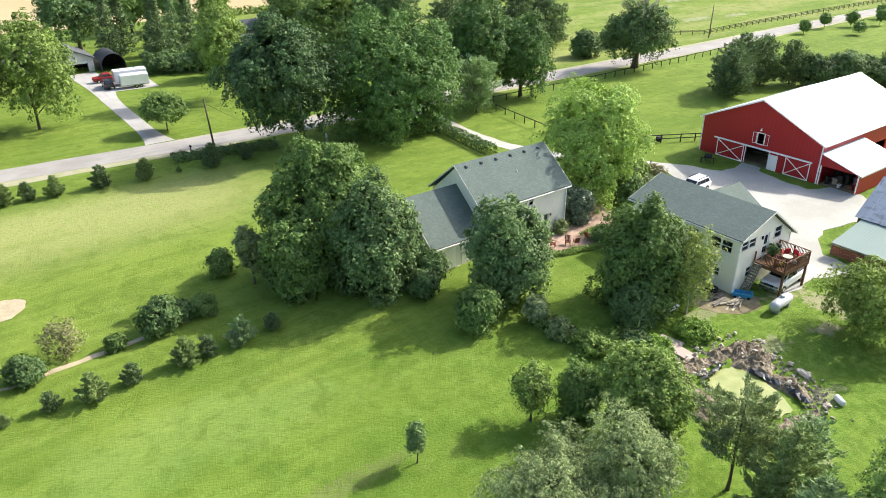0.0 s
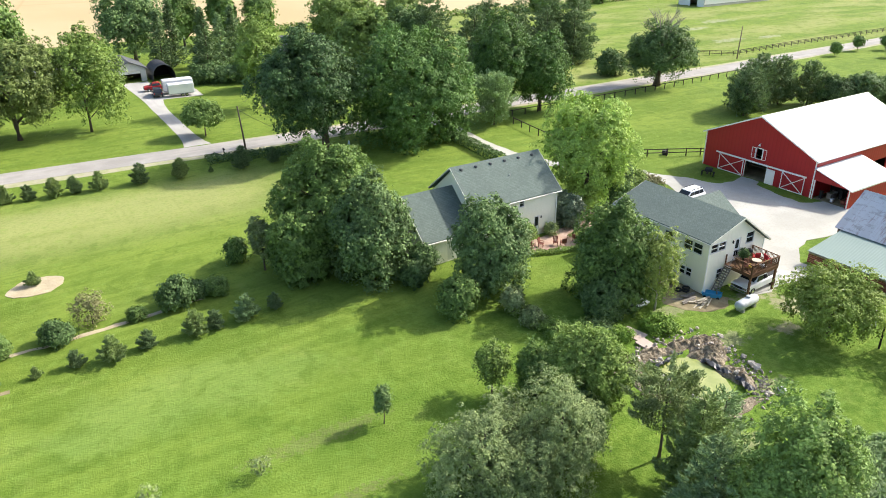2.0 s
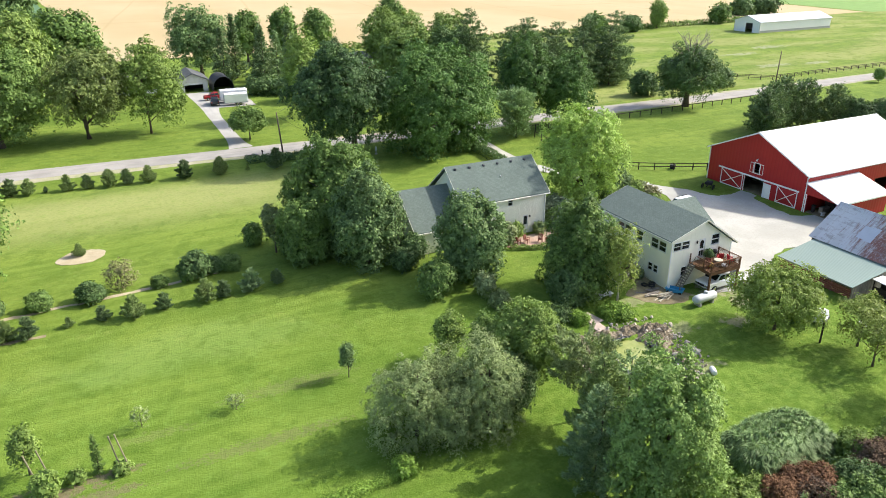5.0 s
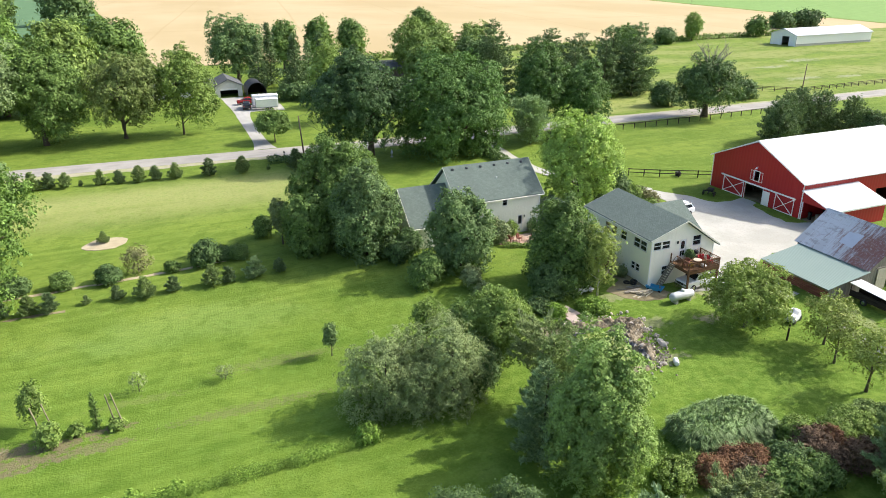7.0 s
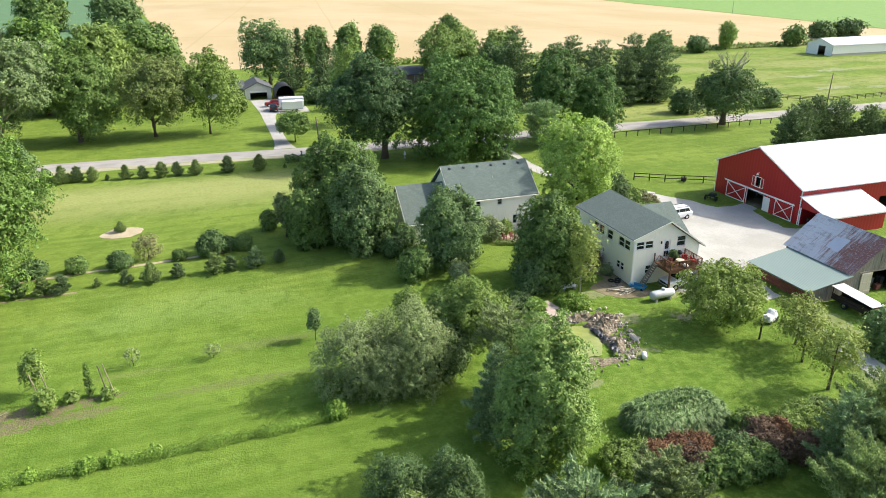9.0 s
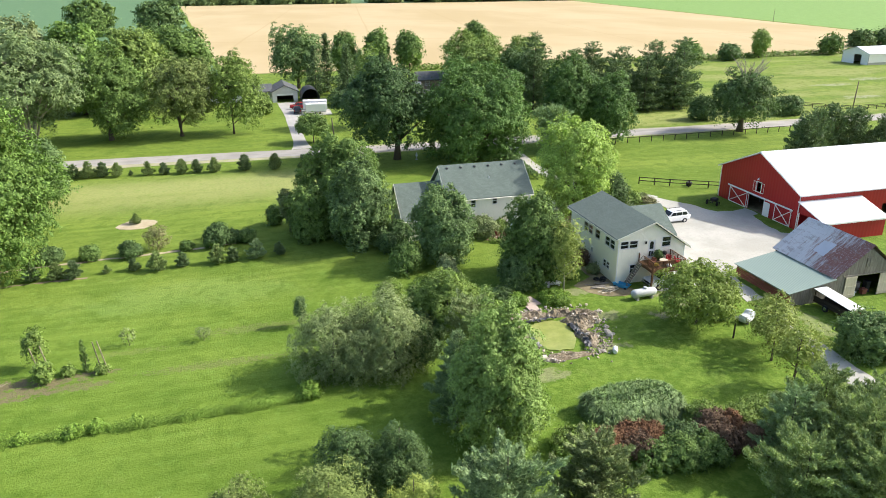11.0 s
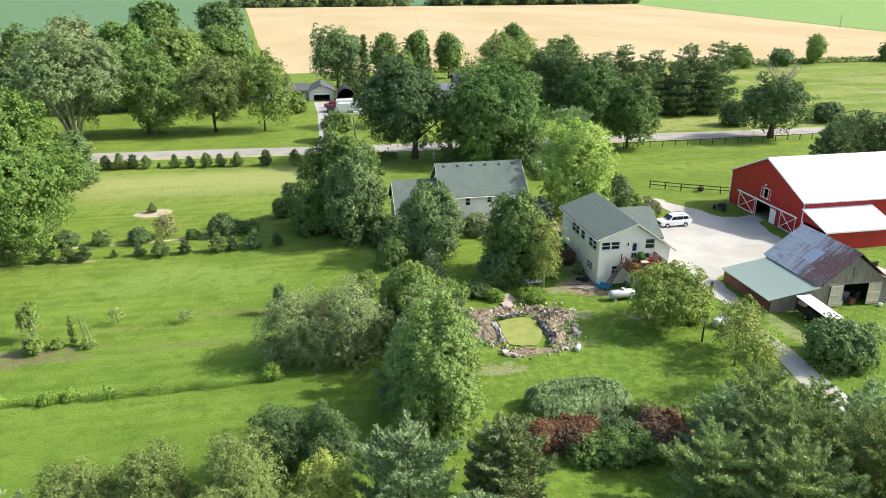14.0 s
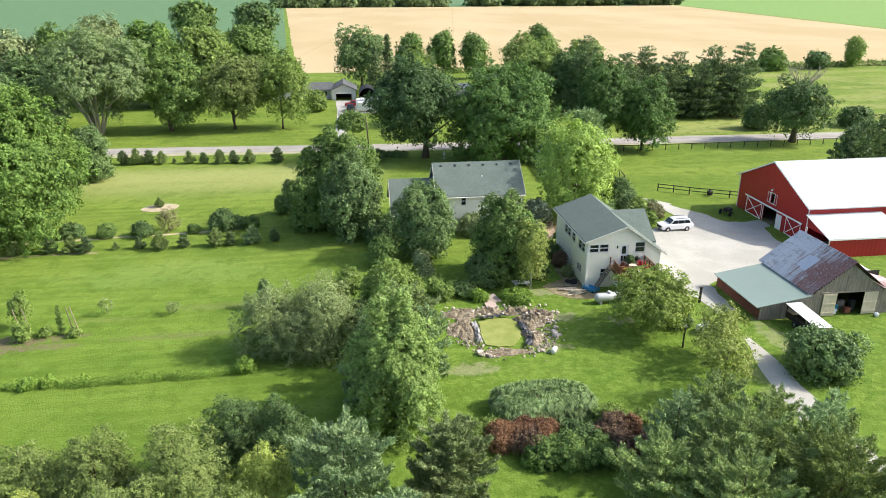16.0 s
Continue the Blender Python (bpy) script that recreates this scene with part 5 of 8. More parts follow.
def old_barn():
    t = thing("old_barn", (0, 0, 0), "weathered grey board barn with rusty tin roof and green lean-to", "barn")
    y0, y1 = 20.0, 29.3
    rn = random.Random(4)
    # plank walls, board by board
    def height(x):
        if x < 75.2:
            return 1.6 + (x - 69.8) * (2.5 - 1.6) / 5.4
        if x < 79.3:
            return 2.6 + (x - 75.2) * (5.8 - 2.6) / 4.1
        if x < 83.1:
            return 5.8 - (x - 79.3) * (5.8 - 2.9) / 3.8
        return 2.9 - (x - 83.1) * 0.3

    x = 69.8
    boards = []
    while x < 87.2:
        w = rn.uniform(0.18, 0.27)
        boards.append((x, min(w, 87.3 - x)))
        x += w + 0.008
    shared = {}
    for bx, w in boards:
        h = min(height(bx), height(bx + w)) - 0.05
        lo = 2.6 if 77.9 < bx + w / 2 < 81.1 else 0.0
        if h - lo < 0.15:
            continue
        g = Geo()
        d = rn.uniform(0, 0.02)
        g.box(bx, bx + w, y0 - d, y0 + 0.04, lo + (rn.uniform(0, 0.06) if lo == 0 else 0), h)
        part("plank", g, OLD_WOOD, t)
    W = Geo()
    W.wall([(75.2, 0), (87.2, 0), (87.2, 1.6), (83.1, 2.8), (79.3, 5.6), (75.2, 2.5)], [], on_y(y1, 0.08, -1))
    W.wall(rect(y0 + 0.05, y1 - 0.1, 0, 1.6), [], on_x(87.2, 0.08, -1))
    part("far_wall", W, OLD_WOOD, t)
    # low pen wall of horizontal boards under the lean-to
    for k in range(7):
        g = Geo()
        z = 0.12 + k * 0.21
        g.box(69.78, 69.84, y0 + 0.1, y1 - 0.4, z, z + (0.16 if k < 4 else 0.12))
        part("rail_board", g, RED_WOOD if k < 5 else OLD_WOOD, t)
    for y in (20.1, 22.3, 24.5, 26.7, 28.8):
        g = Geo()
        g.box(69.85, 70.0, y, y + 0.15, 0, 1.62)
        part("post", g, OLD_WOOD, t)
    # main roof of separate tin sheets
    def sheet_row(xa, za, xb, zb, n, m, mat, pale=()):
        for i in range(n):
            for j in range(m):
                ya, yb = y0 - 0.3 + (y1 + 0.5 - y0) * i / n, y0 - 0.3 + (y1 + 0.5 - y0) * (i + 1) / n
                s0, s1 = j / m, (j + 1) / m
                lift = rn.uniform(0, 0.02) + 0.012 * (m - j)
                a = (xa + (xb - xa) * s0, za + (zb - za) * s0 + 0.01 * j)
                b = (xa + (xb - xa) * (s1 + 0.02), za + (zb - za) * (s1 + 0.02) + 0.01 * j)
                g = Geo()
                g.extrude([(a[0], a[1] + lift), (b[0], b[1] + lift), (b[0], b[1] + lift + 0.015), (a[0], a[1] + lift + 0.015)],
                          lambda u, v, s: (u, ya + (yb - ya + 0.03) * s, v))
                part("tin_sheet", g, ROOF_PALE if (i, j) in pale else mat, t)

    sheet_row(74.85, 2.62, 79.32, 6.0, 11, 3, RUSTY, ((4, 1), (5, 1)))
    sheet_row(83.2, 2.95, 79.32, 6.0, 11, 2, RUSTY)
    sheet_row(87.5, 1.55, 83.15, 2.92, 11, 1, RUSTY)
    g = Geo()
    g.extrude([(79.0, 5.86), (79.32, 6.1), (79.64, 5.86), (79.6, 5.83), (79.32, 6.05), (79.04, 5.83)], lambda u, v, s: (u, y0 - 0.32 + (y1 - y0 + 0.55) * s, v))
    part("ridge_cap", g, RUSTY, t)
    R = Geo()
    R.extrude([(69.25, 1.62), (75.15, 2.6), (75.15, 2.53), (69.25, 1.55)], lambda u, v, s: (u, 19.7 + 9.1 * s, v))
    part("lean_to_roof", R, ROOF_SAGE, t, "pale sage-green metal lean-to roof")
    # open doors
    for a, b, yy in ((76.5, 78.0, 19.86), (81.05, 82.6, 19.84)):
        g = Geo()
        g.box(a, b, yy, yy + 0.05, 0.12, 2.6)
        d = part("barn_door", g, PALE_WOOD, t, "pale plywood barn door slid open")
        for z in (0.4, 1.4, 2.4):
            g = Geo()
            g.box(a, b, yy - 0.03, yy - 0.002, z, z + 0.12)
            part("batten", g, PALE_WOOD, d)
    g = Geo()
    g.box(76.2, 82.9, 19.88, 19.96, 2.64, 2.78)
    part("door_track", g, OLD_WOOD, t)
    g = Geo()
    g.box(78.9, 79.75, 19.9, 19.96, 3.6, 4.6)
    d = part("loft_door", g, OLD_WOOD, t)
    g = Geo()
    g.box(78.9, 79.75, 19.86, 19.898, 4.05, 4.17)
    g.box(79.27, 79.38, 19.85, 19.898, 3.6, 4.6)
    part("batten", g, OLD_WOOD, d)
    # added dark wall behind the doorway, shade put into its colour
    g = Geo()
    g.box(75.3, 87, 25.5, 25.6, 0, 2.4)
    part("inner_shade_wall", g, INTERIOR_SHADE, t)
    return t


ROOF_PALE = plain("pale_patch_tin", (0.5, 0.54, 0.6), 0.5, 0.2)


def white_barn():
    t = thing("metal_shed", (249, 197, 0), "long white metal shed with dark open doorway", "shed")
    W = Geo()
    W.wall([(-6.5, 0), (6.5, 0), (6.5, 4.2), (0, 6.3), (-6.5, 4.2)], [rect(-2.9, 0.6, 0, 3.6)], on_x(0, 0.2))
    W.wall(rect(0.2, 42, 0, 4.2), [], on_y(-6.5, 0.2))
    W.wall(rect(0.2, 42, 0, 4.2), [], on_y(6.5, 0.2, -1))
    W.wall([(-6.3, 0), (6.3, 0), (6.3, 4.2), (0, 6.2), (-6.3, 4.2)], [], on_x(42, 0.2, -1))
    part("wall", W, WHITE, t)
    R = Geo()
    chevron(R, -6.9, 4.2, 0, 6.5, 6.9, 4.2, 0.15, lambda u, v, s: (-0.4 + 42.8 * s, u, v))
    part("roof", R, ROOF_WHITE, t)
    g = Geo()
    g.box(0.2, 42, -6.54, -6.502, 0, 0.9)
    part("base_trim", g, STEEL, t)
    for y in (-6.56, 6.4):
        g = Geo()
        g.box(-0.04, -0.002, y, y + 0.16, 0, 4.2)
        part("corner_trim", g, STEEL, t)
    return t


def neighbour_house():
    t = thing("bungalow", (0, 0, 0), "low pale bungalow with grey roof and attached garage", "house")
    W = Geo()
    W.wall([(23.6, 0), (30.6, 0), (30.6, 2.9), (27.1, 4.4), (23.6, 2.9)], [rect(24.9, 29.4, 0, 2.3)], on_y(169.8, 0.2))
    W.wall(rect(170, 178, 0, 2.9), [], on_x(30.6, 0.2, -1))
    W.wall(rect(170, 172.9, 0, 2.9), [], on_x(23.6, 0.2))
    W.wall(rect(6, 23.6, 0, 2.8), [rect(20.5, 22.3, 0.9, 2.2), rect(17, 18.4, 0.9, 2.2), rect(12.5, 14, 0.9, 2.2)], on_y(173, 0.2))
    W.wall(rect(173.2, 181, 0, 2.8), [], on_x(6, 0.2))
    W.wall(rect(6, 30.6, 0, 2.8), [], on_y(181, 0.2, -1))
    part("wall", W, plain("pale_grey_siding", (0.62, 0.61, 0.57), 0.7), t)
    R = Geo()
    chevron(R, 23.1, 2.85, 27.1, 4.75, 31.1, 2.85, 0.2, lambda u, v, s: (u, 169.3 + 11.5 * s, v))
    roof_uv(part("garage_roof", R, SHINGLE_DARK, t), "y")
    R = Geo()
    chevron(R, 172.4, 2.75, 177, 4.3, 181.6, 2.75, 0.2, lambda u, v, s: (5.5 + 18.5 * s, u, v))
    roof_uv(part("roof", R, SHINGLE_DARK, t), "x")
    g = Geo()
    g.box(24.9, 29.4, 170.1, 170.16, 1.75, 2.3)
    part("garage_door", g, WHITE, t, "white garage door rolled up")
    # added black wall for the shade seen through the garage opening
    g = Geo()
    g.box(23.9, 30.4, 175, 175.1, 0, 2.8)
    part("inner_shade_wall", g, INTERIOR_SHADE, t)
    for a, b in ((20.5, 22.3), (17, 18.4), (12.5, 14)):
        window(t, "y", -1, a, b, 0.9, 2.2, 173, 2, 1)
    t2 = thing("carport", (34, 171, 0), "dark arched metal carport", "carport")
    g = Geo()
    n = 14
    for s in (0, 1):
        for k in range(n + 1):
            a = math.pi * k / n
            for rr in (2.5, 2.42):
                g.v.append((rr * math.cos(a), -4 + 8 * s, 1.1 + rr * math.sin(a) * 1.05))
    m = 2 * (n + 1)
    for k in range(n):
        a = 2 * k
        g.f += [(a, a + 2, a + 2 + m, a + m), (a + 1, a + 1 + m, a + 3 + m, a + 3), (a, a + 1, a + 3, a + 2), (a + m, a + m + 2, a + m + 3, a + m + 1)]
    for x in (-2.5, 2.42):
        g.box(x, x + 0.08, -4, 4, 0, 1.1)
    part("arch", g, plain("charcoal_metal", (0.045, 0.047, 0.052), 0.6), t2)
    g = Geo()
    g.extrude([(2.4 * math.cos(math.pi * k / n), 1.1 + 2.5 * math.sin(math.pi * k / n)) for k in range(n + 1)] + [(-2.4, 0), (2.4, 0)], lambda u, v, s: (u, 3.7 + 0.1 * s, v))
    part("back_panel", g, INTERIOR_SHADE, t2)


def far_house():
    t = thing("farmhouse", (76, 186, 0), "low grey-roofed house half hidden by trees", "house")
    W = Geo()
    W.box(-7, 7, -4, 4, 0, 2.9)
    part("wall", W, plain("brown_brick_wall", (0.28, 0.2, 0.16), 0.85), t)
    R = Geo()
    chevron(R, -4.6, 2.85, 0, 4.9, 4.6, 2.85, 0.2, lambda u, v, s: (-7.5 + 15 * s, u, v))
    roof_uv(part("roof", R, SHINGLE_DARK, t), "x")
    for x in (-4.5, 0, 4):
        window(t, "y", -1, x - 0.7, x + 0.7, 1, 2.3, -4.01)


house()
garage()
deck()
barn()
old_barn()
white_barn()
neighbour_house()
far_house()


def hidden_shed():
    """The low grey shed among the trees beyond the road."""
    t = thing("garden_shed", (61, 168, 0, 0, 0, -20), "low grey-roofed shed among trees beyond the road", "shed")
    W = Geo()
    W.wall(rect(-4.5, 4.5, 0, 2.9), [rect(-1.2, 1.2, 0, 2.2)], on_y(-2.8))
    W.wall(rect(-4.5, 4.5, 0, 2.9), [], on_y(2.8, 0.2, -1))
    for x, k in ((-4.5, 1), (4.5, -1)):
        W.wall([(-2.6, 0), (2.6, 0), (2.6, 2.9), (0, 4.2), (-2.6, 2.9)], [], on_x(x, 0.2, k))
    part("wall", W, SIDING, t)
    R = Geo()
    chevron(R, -3.2, 2.85, 0, 4.5, 3.2, 2.85, 0.12, lambda u, v, s: (-4.9 + 9.8 * s, u, v))
    part("roof", R, STEEL, t)
    g = Geo()
    g.box(-1.15, 1.15, -2.72, -2.66, 0, 2.15)
    part("door", g, WHITE, t)


hidden_shed()


# ---- fences and poles ----
def fence(name, pts, rails, label, spacing=2.4, h=1.25, mat=None, zlist=None):
    """Posts and rails along a line: each post and each rail a part."""
    mat = mat or FENCE_WOOD
    t = thing(name, (pts[0][0], pts[0][1], 0), label, "fence")
    ox, oy = pts[0]
    pg = Geo()
    pg.box(-0.07, 0.07, -0.07, 0.07, -0.15, h, 0.015)
    pm = pg.mesh("post", mat)
    stops = []
    for i in range(len(pts) - 1):
        a, b = pts[i], pts[i + 1]
        n = max(1, round(math.hypot(b[0] - a[0], b[1] - a[1]) / spacing))
        stops += [(a[0] + (b[0] - a[0]) * k / n, a[1] + (b[1] - a[1]) * k / n) for k in range(n)]
    stops.append(pts[-1])
    for x, y in stops:
        o = new("post", pm)
        o.parent = t
        o.location = (x - ox, y - oy, gz(x, y))
    for z in rails:
        for i in range(len(pts) - 1):
            a, b = pts[i], pts[i + 1]
            g = Geo()
            g.tube([(a[0] - ox, a[1] - oy, gz(*a) + z), (b[0] - ox, b[1] - oy, gz(*b) + z)], [0.075, 0.075], 4, math.pi / 4)
            part("rail", g, mat, t)
    return t


fence("paddock_fence", [(77.8, 91.2), (76.4, 80), (75.5, 73.0)], (1.15,), "dark single-rail paddock fence along the drive", 3.0)
fence("paddock_fence", [(79.0, 67.0), (83.2, 64.3), (88.6, 61.4), (92.5, 59.2)], (1.15, 0.6), "dark two-rail fence from the drive to the red barn", 2.6)
fence("roadside_fence", [(77.8, 95.6), (90, 95.6), (107, 95.6), (125, 96), (146, 96.6), (152, 96.8)], (1.15,), "dark wooden fence along the road", 3.0)
fence("meadow_fence", [(158.5, 121.5), (166.9, 113.2), (190, 114), (230, 113.6), (262, 112.8), (330, 113)], (1.2, 0.85, 0.5), "three-rail brown fence round the far meadow", 3.0)


def utility_pole(x, y, h, label, arm=True, lean=0.0):
    t = thing("utility_pole", (x, y, gz(x, y)), label, "utility pole")
    g = Geo()
    g.tube([(0, 0, -0.3), (lean * 0.5, 0, h * 0.5), (lean, 0, h)], [0.16, 0.13, 0.1], 8)
    part("pole", g, POLE_WOOD, t, smooth=True)
    if arm:
        g = Geo()
        g.bar((lean - 0.9, 0, h - 0.5), (lean + 0.9, 0, h - 0.5), 0.1)
        part("crossarm", g, POLE_WOOD, t)
        for k in (-0.8, 0, 0.8):
            g = Geo()
            g.tube([(lean + k, 0, h - 0.45), (lean + k, 0, h - 0.28)], [0.05, 0.03], 6)
            part("insulator", g, STEEL, t)
    return t


utility_pole(32.5, 103.0, 7.2, "leaning grey wooden utility pole beside the road", False, -0.5)
utility_pole(164.2, 109.9, 8.0, "tall thin wooden utility pole beside the road", False, 0.25)
utility_pole(44.5, 120.5, 9.5, "wooden utility pole near the neighbouring trees")
utility_pole(392, 420, 10, "distant grey utility pole in the field", False)


def cable(pts, sag, name="power_line", label="thin sagging overhead power line"):
    g = Geo()
    a, b = Vector(pts[0]), Vector(pts[1])
    line = [a.lerp(b, k / 10) - Vector((0, 0, sag * 4 * (k / 10) * (1 - k / 10))) for k in range(11)]
    g.tube(line, [0.02] * 11, 4)
    single(name, g, BLACK, (0, 0, 0), label, "cable")


cable([(32.0, 103.0, 7.0), (44.5, 120.5, 9.2)], 0.6)
cable([(32.0, 103.0, 6.6), (40.5, 112.5, 0.3)], 0.1, "guy_wire", "pale guy wire of the utility pole")


# ---- vehicles ----
def wheel(parent, x, y, r=0.37, w=0.24):
    g = Geo()
    g.tube([(x, y - w / 2, r), (x, y - w * 0.4, r), (x, y + w * 0.4, r), (x, y + w / 2, r)], [r * 0.9, r, r, r * 0.9], 16)
    o = part("wheel", g, BLACK, parent, "black tyre")
    g = Geo()
    s = -1 if y < 0 else 1
    g.tube([(x, y + s * w * 0.3, r), (x, y + s * (w / 2 + 0.015), r)], [r * 0.62, r * 0.5], 12)
    part("rim", g, CHROME, o)
    return o


def loft(g, sections):
    """Rings of equal length joined one to the next, with end caps."""
    n = len(sections[0])
    k = len(g.v)
    for s in sections:
        g.v += s
    for i in range(len(sections) - 1):
        for j in range(n):
            a, b = k + i * n + j, k + i * n + (j + 1) % n
            g.f.append((a, b, b + n, a + n))
    g.f.append(tuple(range(k + n - 1, k - 1, -1)))
    g.f.append(tuple(range(k + (len(sections) - 1) * n, k + len(sections) * n)))


def ring_at(x, z0, z1, w, b=0.1):
    """A rounded cross section of a car at length x."""
    return [(x, -w + b, z0), (x, w - b, z0), (x, w, z0 + b), (x, w, z1 - b), (x, w - b, z1), (x, -w + b, z1), (x, -w, z1 - b), (x, -w, z0 + b)]


def suv(m, paint, label):
    t = thing("suv", m, label, "car")
    g = Geo()
    loft(g, [ring_at(-2.32, 0.5, 0.95, 0.82), ring_at(-2.2, 0.36, 1.0, 0.9), ring_at(-1.2, 0.34, 1.12, 0.94), ring_at(0.2, 0.34, 1.14, 0.95), ring_at(1.9, 0.36, 1.14, 0.94), ring_at(2.28, 0.45, 1.1, 0.9), ring_at(2.36, 0.55, 1.0, 0.84)])
    part("body", g, paint, t, smooth=False)
    g = Geo()
    loft(g, [ring_at(-1.15, 1.1, 1.16, 0.86, 0.03), ring_at(-0.55, 1.1, 1.72, 0.76, 0.08), ring_at(0.3, 1.1, 1.8, 0.76, 0.08), ring_at(1.75, 1.1, 1.78, 0.75, 0.08), ring_at(2.2, 1.1, 1.2, 0.8, 0.03)])
    part("cabin", g, paint, t)
    for s in (-1, 1):
        for x0, x1, x2, x3 in ((-0.9, -0.02, -0.02, -0.5), (0.06, 0.95, 0.95, 0.06), (1.05, 1.85, 1.62, 1.05)):
            p = Geo()
            y0, y1 = s * 0.845, s * 0.785
            p.face([(x0, y0 + s * 0.02, 1.2), (x1, y0 + s * 0.02, 1.2), (x2, y1 + s * 0.015, 1.62), (x3, y1 + s * 0.015, 1.62)])
            p.face([(x0, y0 - s * 0.03, 1.2), (x1, y0 - s * 0.03, 1.2), (x2, y1 - s * 0.03, 1.62), (x3, y1 - s * 0.03, 1.62)][::-1])
            part("side_window", p, GLASS_CAR, t)
    p = Geo()
    p.extrude([(-1.14, 1.2), (-0.62, 1.68), (-0.65, 1.69), (-1.17, 1.21)], lambda u, v, s: (u - 0.01, -0.72 + 1.44 * s, v))
    part("windscreen", p, GLASS_CAR, t)
    p = Geo()
    p.extrude([(2.19, 1.24), (1.86, 1.7), (1.89, 1.71), (2.22, 1.25)], lambda u, v, s: (u, -0.68 + 1.36 * s, v))
    part("rear_window", p, GLASS_CAR, t)
    for s in (-1, 1):
        g = Geo()
        g.bar((-0.3, s * 0.66, 1.86), (1.6, s * 0.66, 1.86), 0.05)
        for x in (-0.25, 1.5):
            g.bar((x, s * 0.66, 1.78), (x, s * 0.66, 1.86), 0.05)
        part("roof_rail", g, BLACK, t)
        g = Geo()
        g.box(-2.36, -2.2, s * 0.62 - 0.18, s * 0.62 + 0.18, 0.74, 0.92, 0.02)
        part("headlight", g, CHROME, t)
        g = Geo()
        g.box(2.3, 2.375, s * 0.72 - 0.1, s * 0.72 + 0.1, 0.75, 1.05)
        part("tail_light", g, CAR_RED, t)
        for x in (-1.42, 1.38):
            wheel(t, x, s * 0.84, 0.39)
    g = Geo()
    g.box(-2.4, -2.3, -0.55, 0.55, 0.55, 0.8)
    part("grille", g, BLACK, t)
    return t


def pickup(m, paint, label):
    t = thing("pickup_truck", m, label, "car")
    g = Geo()
    loft(g, [ring_at(-2.75, 0.5, 0.95, 0.85), ring_at(-2.6, 0.42, 1.08, 0.93), ring_at(-1.5, 0.4, 1.16, 0.96), ring_at(0.2, 0.4, 1.18, 0.97), ring_at(2.6, 0.45, 1.16, 0.96), ring_at(2.72, 0.5, 1.1, 0.92)])
    part("body", g, paint, t)
    g = Geo()
    loft(g, [ring_at(-1.45, 1.14, 1.2, 0.88, 0.03), ring_at(-0.85, 1.14, 1.76, 0.76, 0.08), ring_at(0.55, 1.14, 1.8, 0.76, 0.08), ring_at(0.85, 1.14, 1.2, 0.84, 0.03)])
    part("cab", g, paint, t)
    p = Geo()
    p.extrude([(-1.43, 1.24), (-0.92, 1.72), (-0.95, 1.73), (-1.46, 1.25)], lambda u, v, s: (u - 0.01, -0.74 + 1.48 * s, v))
    part("windscreen", p, GLASS_CAR, t)
    for s in (-1, 1):
        for x0, x1, x2, x3 in ((-1.15, -0.2, -0.2, -0.78), (-0.1, 0.68, 0.52, -0.1)):
            p = Geo()
            y0, y1 = s * 0.87, s * 0.79
            p.face([(x0, y0 + s * 0.02, 1.24), (x1, y0 + s * 0.02, 1.24), (x2, y1 + s * 0.015, 1.66), (x3, y1 + s * 0.015, 1.66)])
            p.face([(x0, y0 - s * 0.03, 1.24), (x1, y0 - s * 0.03, 1.24), (x2, y1 - s * 0.03, 1.66), (x3, y1 - s * 0.03, 1.66)][::-1])
            part("side_window", p, GLASS_CAR, t)
        for x in (-1.75, 1.7):
            wheel(t, x, s * 0.85, 0.4)
        g = Geo()
        g.box(-2.78, -2.62, s * 0.66 - 0.18, s * 0.66 + 0.18, 0.74, 0.94, 0.02)
        part("headlight", g, CHROME, t)
    g = Geo()
    g.box(0.95, 2.6, -0.78, 0.78, 1.17, 1.19)
    part("bed_cover", g, BLACK, t)
    g = Geo()
    g.box(-2.82, -2.7, -0.9, 0.9, 0.45, 0.68, 0.03)
    part("bumper", g, CHROME, t)
    g = Geo()
    g.box(-2.79, -2.7, -0.45, 0.45, 0.72, 0.95)
    part("grille", g, BLACK, t)
    return t


GLASS_CAR = plain("tinted_car_glass", (0.02, 0.024, 0.028), 0.06, 0, 0.6, 0.05)
suv(pose(73.3, 47.9, 0.045, 0, 0, 2), CAR_WHITE, "white four-door SUV parked on the gravel yard")
pickup(pose(60.3, 28.45, 0.045, 0, 0, 3), CAR_WHITE, "white pickup truck parked under the deck")


